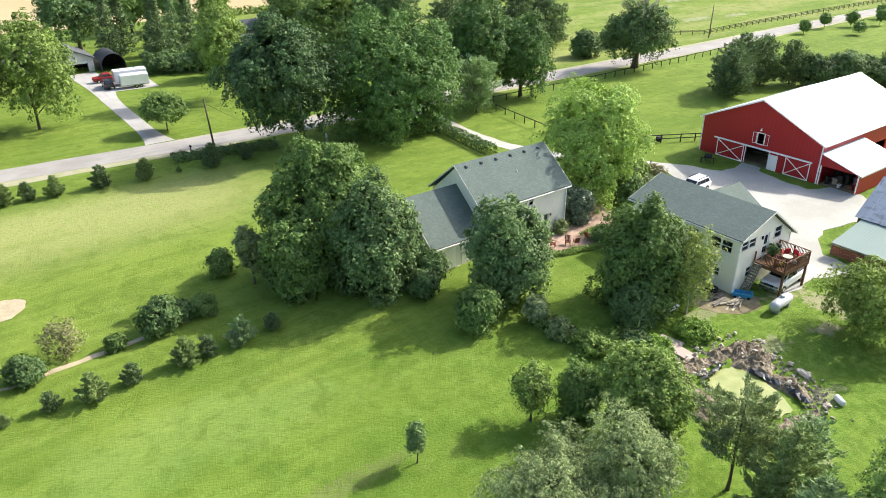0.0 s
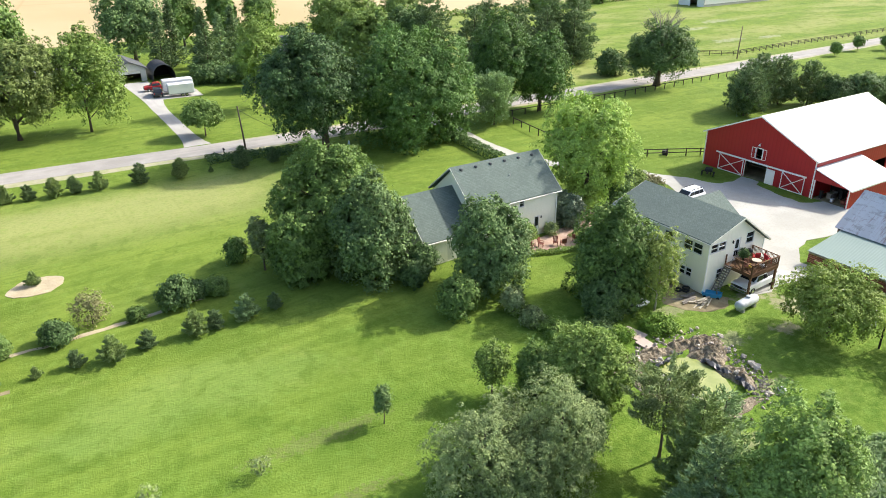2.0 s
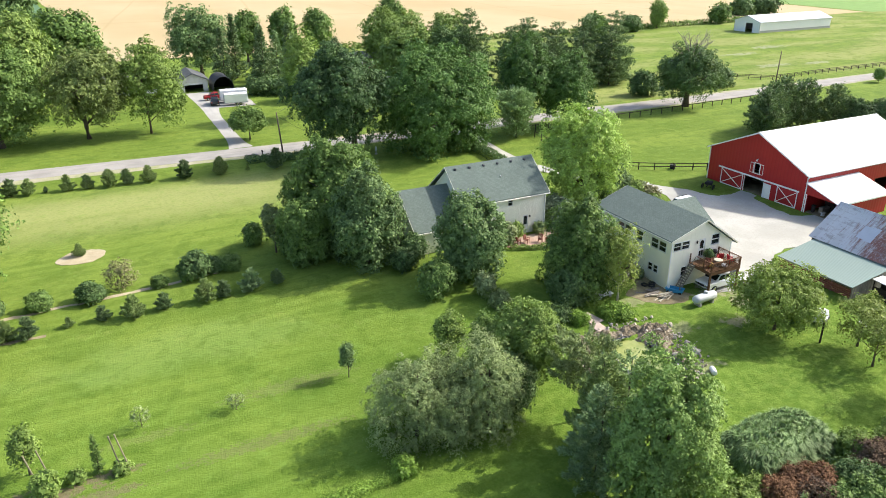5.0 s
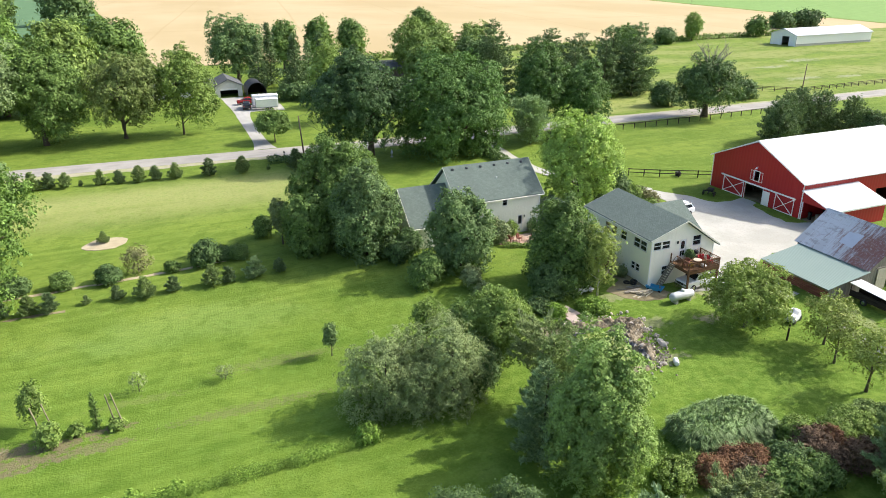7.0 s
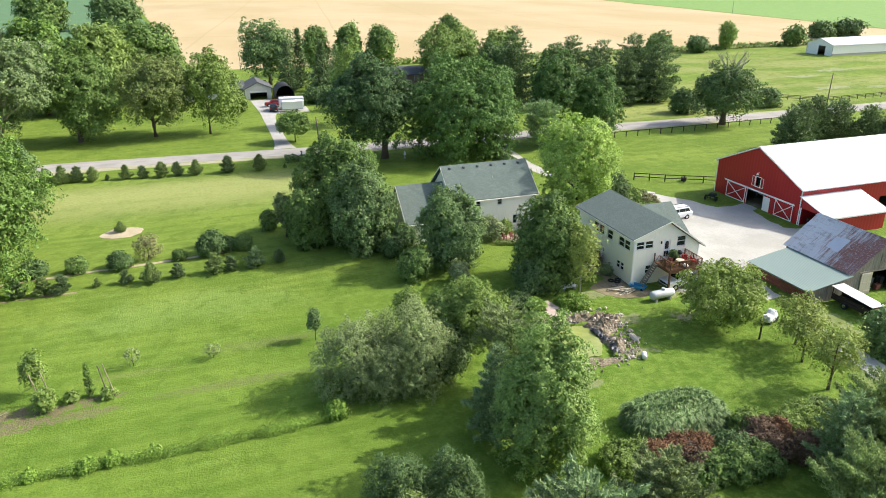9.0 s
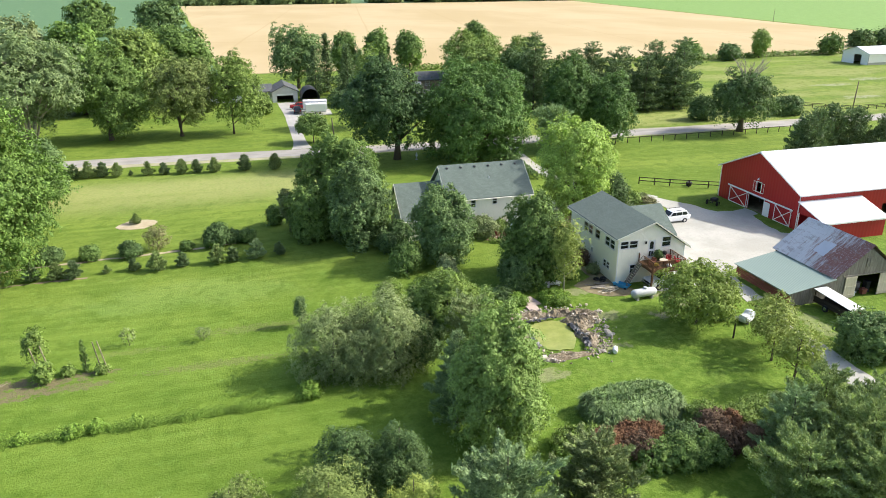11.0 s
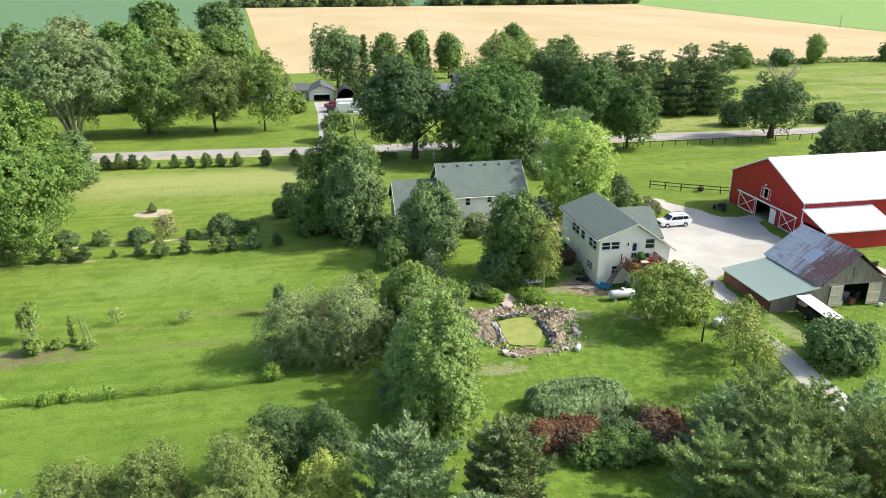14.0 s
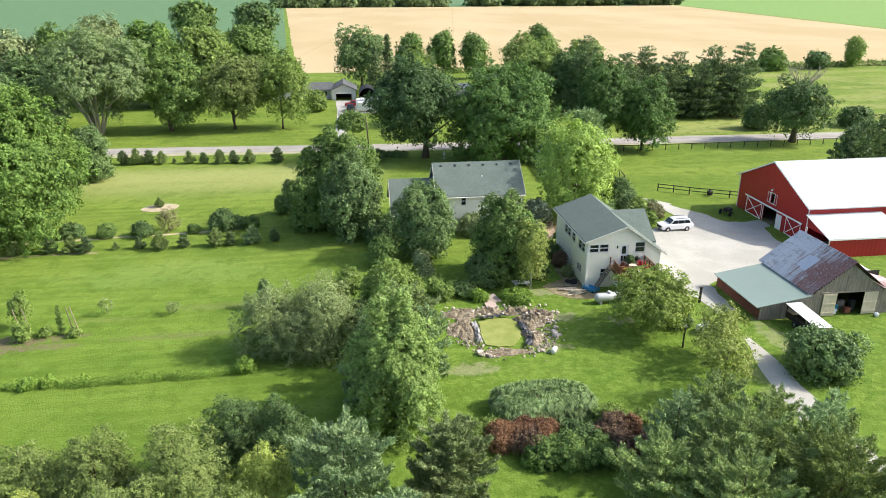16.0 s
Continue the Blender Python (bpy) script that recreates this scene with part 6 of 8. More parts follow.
def trailer(m, l, w, h, label, name="enclosed_trailer", slope=True):
    t = thing(name, m, label, "trailer")
    g = Geo()
    z0 = 0.55
    loft(g, [ring_at(-l / 2, z0 + 0.1, z0 + h - 0.15, w / 2 - 0.05), ring_at(-l / 2 + 0.15, z0, z0 + h, w / 2), ring_at(l / 2 - 0.1, z0, z0 + h, w / 2), ring_at(l / 2, z0 + 0.05, z0 + h - 0.05, w / 2 - 0.03)])
    part("body", g, CAR_WHITE, t)
    g = Geo()
    g.box(-l / 2 + 0.02, l / 2 - 0.02, -w / 2 - 0.02, w / 2 + 0.02, z0 + 0.05, z0 + 0.2)
    part("skirt_trim", g, STEEL, t)
    for s in (-1, 1):
        for x in (0.1, 0.95):
            wheel(t, x, s * (w / 2 - 0.08), 0.34)
    g = Geo()
    g.bar((-l / 2, 0.4, 0.5), (-l / 2 - 1.1, 0, 0.45), 0.09)
    g.bar((-l / 2, -0.4, 0.5), (-l / 2 - 1.1, 0, 0.45), 0.09)
    g.bar((-l / 2 - 1.0, 0, 0), (-l / 2 - 1.0, 0, 0.5), 0.07)
    part("hitch", g, STEEL, t)
    for x in (-l * 0.25, l * 0.2):
        g = Geo()
        g.box(x - 0.25, x + 0.25, -0.3, 0.3, z0 + h, z0 + h + 0.16, 0.04)
        part("roof_vent", g, WHITE, t)
    return t


trailer(pose(33.4, 149.0, 0.04, 0, 0, -4), 5.2, 2.3, 2.1, "white enclosed cargo trailer on the parking pad")
trailer(pose(33.6, 152.6, 0.04, 0, 0, -4), 6.2, 2.4, 2.4, "white travel trailer with roof vents", "travel_trailer")
pickup(pose(30.2, 157.2, 0.04, 0, 0, -5), CAR_RED, "red pickup truck beside the travel trailer")
suv(pose(29.0, 151.6, 0.04, 0, 0, -95), CAR_DARK, "dark car parked by the trailers")


# ---- yard things ----
def propane_tank():
    t = thing("propane_tank", (55.9, 26.1, 0, 0, 0, 4), "white horizontal propane tank on feet", "gas tank")
    g = Geo()
    prof = [(-1.55, 0.08), (-1.5, 0.26), (-1.38, 0.4), (-1.15, 0.47), (1.15, 0.47), (1.38, 0.4), (1.5, 0.26), (1.55, 0.08)]
    g.tube([(x, 0, 0.75) for x, r in prof], [r for x, r in prof], 18)
    part("vessel", g, TANK, t, smooth=True)
    g = Geo()
    g.tube([(0.1, 0, 1.18), (0.1, 0, 1.38), (0.1, 0, 1.42)], [0.22, 0.22, 0.15], 12)
    part("valve_dome", g, TANK, t)
    for x in (-0.9, 0.9):
        g = Geo()
        g.box(x - 0.12, x + 0.12, -0.4, 0.4, -0.05, 0.38)
        part("foot", g, CONCRETE_BLOCK, t)


CONCRETE_BLOCK = plain("concrete_block", (0.4, 0.39, 0.37), 0.9)
propane_tank()


def chair(m, mat, label, name="patio_chair"):
    t = thing(name, m, label, "chair", "patio chairs")
    g = Geo()
    g.box(-0.26, 0.26, -0.26, 0.26, 0.38, 0.44, 0.02)
    part("seat", g, mat, t)
    for i in range(4):
        g = Geo()
        x = -0.21 + i * 0.14
        g.bar((x, 0.24, 0.44), (x, 0.36, 0.98), 0.1)
        part("back_slat", g, mat, t)
    for x in (-0.23, 0.23):
        for y in (-0.22, 0.22):
            g = Geo()
            g.bar((x, y, 0), (x, y, 0.62 if y < 0 else 0.4), 0.05)
            part("leg", g, mat, t)
        g = Geo()
        g.box(x - 0.05, x + 0.05, -0.28, 0.28, 0.62, 0.65)
        part("armrest", g, mat, t)
    return t


RUST_PAINT = plain("terracotta_paint", (0.2, 0.065, 0.04), 0.7)
for x, y, a in ((47.3, 46.0, 30), (48.9, 45.5, -40), (49.6, 45.0, 160), (51.6, 45.2, 80), (46.2, 46.2, 100)):
    chair(pose(x, y, gz(x, y) + 0.06, 0, 0, a), RUST_PAINT, "terracotta slatted chair on the brick patio")


def deck_things():
    z = 2.75
    for x, y, a, mat, lab in ((60.4, 28.9, 150, CLOTH_RED, "red cushioned chair on the deck"), (60.9, 27.9, 70, CLOTH_RED, "red cushioned chair on the deck"), (57.9, 28.2, -60, RUST_PAINT, "brown chair on the deck")):
        chair(pose(x, y, z, 0, 0, a), mat, lab, "deck_chair")
    t = thing("deck_table", (59.2, 28.0, z), "round pale deck table", "table")
    g = Geo()
    g.tube([(0, 0, 0.7), (0, 0, 0.74)], [0.45, 0.45], 18)
    part("tabletop", g, PALE_WOOD, t)
    g = Geo()
    g.tube([(0, 0, 0), (0, 0, 0.03), (0, 0, 0.05), (0, 0, 0.7)], [0.3, 0.3, 0.05, 0.05], 10)
    part("pedestal", g, BLACK, t)
    g = Geo()
    g.ball((0, 0, 0.22), 0.38, 0.3, 0.22, 10, 6, 0.12, random.Random(3))
    single("cushion", g, CLOTH_YELLOW, (58.4, 28.2, z), "yellow cushion lying on the deck", "cushion")
    g = Geo()
    g.ball((0, 0, 0.2), 0.3, 0.35, 0.2, 10, 6, 0.12, random.Random(5))
    single("cushion", g, WHITE, (59.6, 27.5, z), "pale cushion lying on the deck", "cushion")
    t = thing("grill", (60.3, 29.6, z), "black kettle grill on the deck", "grill")
    g = Geo()
    g.ball((0, 0, 0.85), 0.3, 0.3, 0.26, 12, 8)
    part("bowl", g, BLACK, t, smooth=True)
    for a in (0, 2.1, 4.2):
        g = Geo()
        g.bar((0.28 * math.cos(a), 0.28 * math.sin(a), 0), (0.18 * math.cos(a), 0.18 * math.sin(a), 0.75), 0.035)
        part("leg", g, STEEL, t)
    shrub_pot(59.6, 29.6, z)


def shrub_pot(x, y, z):
    t = thing("potted_plant", (x, y, z), "leafy plant in a dark pot on the deck", "potted plant")
    g = Geo()
    g.tube([(0, 0, 0), (0, 0, 0.35)], [0.16, 0.22], 10)
    part("pot", g, BLACK, t)
    b = broad_crown(77, 0.4, 0.4, 0.16, 8)
    o = new("foliage", leaf_mesh("foliage", b, LEAF_DARK))
    o.parent, o.location = t, (0, 0, 0.75)


deck_things()


def blue_sled():
    t = thing("cart", (55.1, 29.4, 0, 0, 0, -55), "small blue plastic garden cart beside the garage", "cart")
    g = Geo()
    g.extrude([(-0.95, 0.5), (-0.75, 0.16), (0.75, 0.16), (0.95, 0.5), (0.9, 0.5), (0.71, 0.2), (-0.71, 0.2), (-0.9, 0.5)], lambda u, v, s: (u, -0.45 + 0.9 * s, v))
    for y in (-0.46, 0.42):
        g.extrude([(-0.95, 0.5), (-0.75, 0.16), (0.75, 0.16), (0.95, 0.5)], lambda u, v, s: (u, y + 0.04 * s, v))
    part("tub", g, BLUE, t)
    for x in (-0.6, 0.6):
        for y in (-0.48, 0.48):
            g = Geo()
            g.tube([(x, y - 0.05, 0.15), (x, y + 0.05, 0.15)], [0.15, 0.15], 10)
            part("wheel", g, BLACK, t)


blue_sled()


def lumber(x, y, n, seed, label, mat=PALE_WOOD):
    rn = random.Random(seed)
    t = thing("lumber_pile", (x, y, gz(x, y)), label, "lumber pile")
    for i in range(n):
        g = Geo()
        l, w = rn.uniform(0.8, 2.0), rn.uniform(0.08, 0.2)
        a = rn.uniform(-0.5, 0.5)
        cx, cy, z = rn.uniform(-0.6, 0.6), rn.uniform(-0.5, 0.5), 0.02 + 0.07 * (i // 3)
        d = Vector((math.cos(a), math.sin(a), 0))
        q = Vector((-d.y, d.x, 0))
        c = Vector((cx, cy, z))
        pts = [c + d * l / 2 + q * w / 2, c - d * l / 2 + q * w / 2, c - d * l / 2 - q * w / 2, c + d * l / 2 - q * w / 2]
        k = len(g.v)
        g.v += [tuple(p) for p in pts] + [tuple(p + Vector((0, 0, 0.06))) for p in pts]
        g.f += [(3, 2, 1, 0), (4, 5, 6, 7), (0, 1, 5, 4), (1, 2, 6, 5), (2, 3, 7, 6), (3, 0, 4, 7)]
        part("plank", g, mat, t)


lumber(53.2, 29.0, 14, 1, "loose pile of pale boards beside the garage")
lumber(52.6, 30.2, 9, 2, "scattered grey boards on bare soil", OLD_WOOD)


def tyre_stack():
    t = thing("tyre_pile", (53.7, 31.4, gz(53.7, 31.4)), "stack of old black tyres by the garage wall", "tyres")
    for i, (x, y, z) in enumerate(((0, 0, 0), (0.1, 0.05, 0.22), (-0.5, 0.5, 0))):
        g = Geo()
        n = 14
        for k in range(n):
            a = 2 * math.pi * k / n
            for j in range(6):
                b = 2 * math.pi * j / 6
                rr = 0.3 + 0.1 * math.cos(b)
                g.v.append((x + rr * math.cos(a), y + rr * math.sin(a), z + 0.11 + 0.1 * math.sin(b)))
        for k in range(n):
            for j in range(6):
                g.f.append((k * 6 + j, ((k + 1) % n) * 6 + j, ((k + 1) % n) * 6 + (j + 1) % 6, k * 6 + (j + 1) % 6))
        part("tyre", g, BLACK, t)


tyre_stack()


def slab_bench():
    t = thing("stone_bench", (47.6, 31.7, gz(47.6, 31.7), 0, 0, 5), "low pale stone slab bench on the lawn", "bench")
    g = Geo()
    g.box(-0.95, 0.95, -0.5, 0.5, 0.32, 0.44, 0.04)
    part("slab", g, TARP, t)
    for x in (-0.7, 0.7):
        g = Geo()
        g.box(x - 0.12, x + 0.12, -0.35, 0.35, -0.05, 0.32)
        part("foot", g, CONCRETE_BLOCK, t)


slab_bench()


def white_tub():
    t = thing("barrel", (47.2, 16.3, 0, 0, 0, 60), "white plastic barrel lying on the grass", "barrel")
    g = Geo()
    prof = [(-0.45, 0.17), (-0.43, 0.22), (-0.2, 0.245), (0.2, 0.245), (0.43, 0.22), (0.45, 0.17)]
    g.tube([(x, 0, 0.24) for x, r in prof], [r for x, r in prof], 14)
    part("drum", g, WHITE, t, smooth=True)
    g = Geo()
    g.tube([(0.45, 0.06, 0.3), (0.5, 0.06, 0.3)], [0.04, 0.04], 8)
    part("bung", g, STEEL, t)


white_tub()


def yard_post():
    t = thing("lamp_post", (59.6, 15.6, 0), "short dark wooden yard post with a lamp head", "lamp post")
    g = Geo()
    g.tube([(0, 0, -0.2), (0.02, 0, 2.2)], [0.09, 0.08], 8)
    part("post", g, FENCE_WOOD, t)
    g = Geo()
    g.box(-0.16, 0.2, -0.16, 0.16, 2.2, 2.26)
    g.tube([(0.02, 0, 2.26), (0.02, 0, 2.4)], [0.16, 0.04], 8)
    part("lamp_head", g, STEEL, t)


yard_post()


def gate_post():
    t = thing("gate_post", (65.8, 24.9, 0), "short thick dark wooden post beside the track", "post")
    g = Geo()
    g.tube([(0, 0, -0.2), (0.01, 0.0, 0.9), (0.03, 0.01, 1.75)], [0.15, 0.14, 0.12], 9)
    part("post", g, FENCE_WOOD, t)
    g = Geo()
    g.box(-0.16, 0.2, -0.14, 0.16, 1.75, 1.83, 0.02)
    part("cap", g, FENCE_WOOD, t)


gate_post()


def covered_mower():
    t = thing("covered_mower", (63.2, 18.3, 0, 0, 0, 20), "riding mower under a silver tarp", "mower")
    g = Geo()
    rn = random.Random(8)
    loft(g, [[(x, -w, 0.25), (x, w, 0.25), (x, w * 1.05, 0.5), (x, w * 0.8, h + rn.uniform(-0.04, 0.04)), (x, 0, h + 0.08), (x, -w * 0.8, h + rn.uniform(-0.04, 0.04)), (x, -w * 1.05, 0.5)]
             for x, w, h in ((-1.0, 0.35, 0.55), (-0.8, 0.5, 0.8), (-0.2, 0.52, 0.85), (0.2, 0.5, 1.1), (0.55, 0.48, 1.12), (0.9, 0.4, 0.75), (1.0, 0.35, 0.6))])
    part("tarp", g, TARP, t)
    for x in (-0.65, 0.6):
        for s in (-1, 1):
            g = Geo()
            r = 0.2 if x < 0 else 0.27
            g.tube([(x, s * 0.42 - 0.1, r), (x, s * 0.42 + 0.1, r)], [r, r], 12)
            part("wheel", g, BLACK, t)


covered_mower()


def canopy_trailer():
    t = thing("livestock_trailer", (73.3, 17.3, 0, 0, 0, 92), "low trailer with a white sheet roof and open dark sides", "trailer")
    g = Geo()
    g.extrude([(-2.5, 1.5), (2.5, 1.85), (2.5, 1.92), (-2.5, 1.57)], lambda u, v, s: (u, -0.85 + 1.7 * s, v))
    part("roof", g, WHITE, t)
    g = Geo()
    g.box(-2.4, 2.4, -0.75, 0.75, 0.45, 0.55)
    part("bed", g, FENCE_WOOD, t)
    for x in (-2.3, 0, 2.3):
        for y in (-0.72, 0.72):
            g = Geo()
            g.bar((x, y, 0.55), (x, y, 1.6 + 0.06 * x), 0.07)
            part("post", g, FENCE_WOOD, t)
    for s in (-1, 1):
        g = Geo()
        g.box(-2.35, 2.35, s * 0.75 - 0.02, s * 0.75 + 0.02, 0.56, 1.15)
        part("side_board", g, FENCE_WOOD, t)
        wheel(t, 0.6, s * 0.85, 0.36, 0.2)
    g = Geo()
    g.box(-2.44, -2.4, -0.75, 0.75, 0.56, 1.4)
    part("end_board", g, RED_WOOD, t)
    g = Geo()
    g.bar((2.4, 0, 0.5), (3.3, 0, 0.4), 0.1)
    part("hitch", g, STEEL, t)


canopy_trailer()


def harrow():
    t = thing("plough", (84.2, 53.6, 0, 0, 0, 30), "dark old farm plough on the grass by the barn", "farm implement")
    g = Geo()
    g.bar((-1.3, 0, 0.55), (1.2, 0, 0.6), 0.12)
    g.bar((0, -0.9, 0.5), (0, 0.9, 0.5), 0.1)
    part("beam", g, FENCE_WOOD, t)
    for k in (-0.8, -0.3, 0.3, 0.8):
        g = Geo()
        g.tube([(0.05, k, 0.5), (0.25, k, 0.25), (0.05, k, 0.0)], [0.06, 0.05, 0.04], 6)
        part("tine", g, BLACK, t)
    g = Geo()
    g.box(-0.5, 0.5, -0.5, 0.5, 0.62, 1.0, 0.1)
    part("seat_box", g, BLACK, t)
    for s in (-1, 1):
        g = Geo()
        g.tube([(-0.7, s * 0.8 - 0.05, 0.4), (-0.7, s * 0.8 + 0.05, 0.4)], [0.4, 0.4], 14)
        part("wheel", g, BLACK, t)


harrow()


def water_tub(x, y):
    g = Geo()
    g.tube([(0, 0, 0), (0, 0, 0.65), (0, 0, 0.66), (0, 0, 0.3)], [0.42, 0.48, 0.42, 0.4], 14)
    single("water_tub", g, BLACK, (x, y, gz(x, y)), "black round water tub by the fence", "water tub")


water_tub(86.4, 63.6)


def lawn_ornament():
    t = thing("garden_lantern", (46.8, 94.2, gz(46.8, 94.2)), "pale garden lantern on a short pedestal", "garden ornament")
    g = Geo()
    g.tube([(0, 0, 0), (0, 0, 0.1), (0, 0, 0.12), (0, 0, 0.7)], [0.25, 0.25, 0.1, 0.1], 10)
    part("pedestal", g, CONCRETE_BLOCK, t)
    g = Geo()
    g.tube([(0, 0, 0.7), (0, 0, 0.75), (0, 0, 1.1), (0, 0, 1.4)], [0.22, 0.22, 0.18, 0.03], 8)
    part("lantern", g, TARP, t)


lawn_ornament()


def mailbox(x, y):
    t = thing("mailbox", (x, y, gz(x, y)), "dark mailbox on a wooden post by the road", "mailbox")
    g = Geo()
    g.box(-0.06, 0.06, -0.06, 0.06, -0.1, 1.0)
    part("post", g, FENCE_WOOD, t)
    g = Geo()
    g.extrude([(-0.12, 1.0), (0.12, 1.0), (0.12, 1.14), (0.07, 1.22), (-0.07, 1.22), (-0.12, 1.14)], lambda u, v, s: (u, -0.25 + 0.5 * s, v))
    part("box", g, BLACK, t)


mailbox(28.6, 101.6)


def barn_clutter():
    rn = random.Random(12)
    for x, y, l, w, h, mat, nm, lab in ((90.0, 38.6, 1.6, 0.7, 0.75, OLD_WOOD, "workbench", "grey wooden workbench inside the open lean-to"), (88.7, 39.3, 0.5, 0.45, 1.0, BLACK, "storage_bin", "black bin just inside the lean-to"), (88.6, 37.7, 0.55, 0.4, 0.45, TARP, "plastic_crate", "pale crate in the lean-to opening"), (90.6, 37.6, 0.9, 0.5, 1.3, BLACK, "metal_cabinet", "black cabinet inside the lean-to"), (91.5, 36.8, 1.2, 0.8, 0.9, STEEL, "tool_chest", "grey metal chest inside the lean-to"), (89.2, 36.4, 1.0, 0.6, 0.5, RUST_PAINT, "wooden_crate", "brown crate inside the lean-to"),
                                        (78.8, 21.1, 0.7, 0.6, 0.7, BLUE, "storage_bin", "blue bin in the old barn doorway"), (80.6, 20.9, 0.6, 0.7, 1.3, BLACK, "metal_cabinet", "black cabinet in the old barn doorway"), (78.35, 20.4, 0.5, 0.5, 0.5, TARP, "plastic_crate", "pale crate in the barn doorway"), (79.85, 20.5, 0.7, 0.6, 0.6, RUST_PAINT, "tool_box", "rusty tool box in the barn doorway"), (79.7, 21.5, 1.0, 0.6, 1.0, OLD_WOOD, "wooden_crate", "grey wooden crate inside the old barn")):
        t = thing(nm, (x, y, 0.05), lab, nm.replace("_", " "))
        g = Geo()
        g.box(-l / 2, l / 2, -w / 2, w / 2, h - 0.08, h, 0.02)
        part("top", g, mat, t)
        g = Geo()
        g.box(-l / 2 + 0.05, l / 2 - 0.05, -w / 2 + 0.05, w / 2 - 0.05, 0, h - 0.082, 0.02)
        part("body", g, mat, t)
    g = Geo()
    g.ball((0, 0, 0.22), 0.3, 0.24, 0.25, 10, 6, 0.1, rn)
    single("sack", g, TARP, (82.4, 19.3, 0), "white feed sack beside the barn door", "sack")


barn_clutter()


# ---- pond and stones ----
def pond():
    sheet("pond_algae", [(41.2, 23.3), (43.2, 23.9), (45.0, 23.4), (45.1, 21.5), (44.8, 19.6), (43.6, 17.8), (42.2, 17.9), (41.0, 18.5), (41.0, 20.6)], ALGAE, "still garden pond covered in yellow-green algae", "pond", 0.10, 0.3, 0.09, kind="structure")
    rn = random.Random(21)
    # banks of dug earth round the water
    for x, y, rx, ry, h in ((46.6, 22.6, 2.0, 1.5, 0.75), (47.6, 24.2, 1.9, 1.1, 0.65), (45.4, 25.0, 1.9, 0.8, 0.6), (39.4, 22.0, 1.5, 2.6, 0.4), (39.6, 25.4, 2.1, 1.3, 0.4), (46.0, 19.6, 1.1, 1.8, 0.5), (42.6, 16.8, 2.4, 0.8, 0.22), (42.6, 25.4, 1.8, 0.9, 0.45)):
        g = Geo()
        n, m = 44, 13
        g.v.append((0, 0, h))
        ph = rn.uniform(0, 6)
        for i in range(1, m + 1):
            s = i / m
            for j in range(n):
                a = 2 * math.pi * j / n
                w = 1 + 0.16 * math.sin(3 * a + ph) + 0.1 * math.sin(7 * a + 2 * ph)
                px, py = rx * s * w * math.cos(a), ry * s * w * math.sin(a)
                z = h * (1 - s ** 1.6) + h * 0.55 * (noise.noise((px * 1.4 + x, py * 1.4 + y, 0)) + 0.6 * noise.noise((px * 4 + x, py * 4, 3))) * (1 - s ** 4) + rn.uniform(-0.03, 0.03)
                g.v.append((px, py, z if s < 1 else -0.06))
        g.f += [(0, 1 + j, 1 + (j + 1) % n) for j in range(n)]
        for i in range(m - 1):
            for j in range(n):
                a, b = 1 + i * n + j, 1 + i * n + (j + 1) % n
                g.f.append((a, a + n, b + n, b))
        single("earth_bank", g, MOUND, (x, y, 0.02), "heap of pale brown dug earth beside the pond", "earth bank", "pond banks")
    # loose rubble, past counting
    g = Geo()
    for i in range(620):
        a, q = rn.uniform(0, 6.28), rn.gauss(0.92, 0.13)
        x, y = 43.1 + 4.1 * q * math.cos(a) + (1.3 if math.cos(a) > 0 else -0.4), 21.2 + 4.9 * q * math.sin(a)
        if 41 < x < 45.1 and 17.8 < y < 23.8:
            continue
        z = 0.02 + max(0.0, 0.75 - 0.5 * math.hypot((x - 46.8) / 1.3, y - 23)) + rn.uniform(0, 0.1)
        r = rn.uniform(0.05, 0.15)
        k = len(g.v)
        up = [(0, 0, r), (r * rn.uniform(0.8, 1.5), 0, 0), (0, r * rn.uniform(0.8, 1.5), 0), (-r * 1.1, 0, 0), (0, -r, 0), (0, 0, -r)]
        g.v += [(x + p[0] + rn.uniform(-0.02, 0.02), y + p[1], z + p[2]) for p in up]
        g.f += [(k, k + 1, k + 2), (k, k + 2, k + 3), (k, k + 3, k + 4), (k, k + 4, k + 1), (k + 5, k + 2, k + 1), (k + 5, k + 3, k + 2), (k + 5, k + 4, k + 3), (k + 5, k + 1, k + 4)]
    single("rubble", g, RUBBLE, (0, 0, 0), "scattered stone rubble round the pond", "rubble", kind="stuff")
    # folds of liner
    for k, (x0, y0, x1, y1, w) in enumerate(((45.3, 22.4, 45.7, 19.2, 0.7), (45.7, 19.5, 45.0, 17.3, 0.6), (40.7, 23.0, 40.6, 18.6, 0.45), (41.2, 23.7, 44.6, 24.0, 0.35))):
        g = Geo()
        n = 14
        for i in range(n + 1):
            s = i / n
            for j in range(4):
                q = (j / 3 - 0.5) * w
                dx, dy = (y1 - y0), -(x1 - x0)
                l = math.hypot(dx, dy)
                g.v.append((x0 + (x1 - x0) * s + dx / l * q + rn.uniform(-0.09, 0.09), y0 + (y1 - y0) * s + dy / l * q + rn.uniform(-0.09, 0.09), 0.16 + rn.uniform(0, 0.28) + (0.1 if j in (1, 2) else 0)))
        for i in range(n):
            for j in range(3):
                a = i * 4 + j
                g.f.append((a, a + 1, a + 5, a + 4))
        single("pond_liner", g, LINER if k != 2 else plain("grey_liner", (0.3, 0.29, 0.28), 0.6), (0, 0, 0), "crumpled pond liner along the water's edge", "pond liner")
    g = Geo()
    g.box(-0.75, 0.75, -1.0, 1.0, 0, 0.09, 0.03)
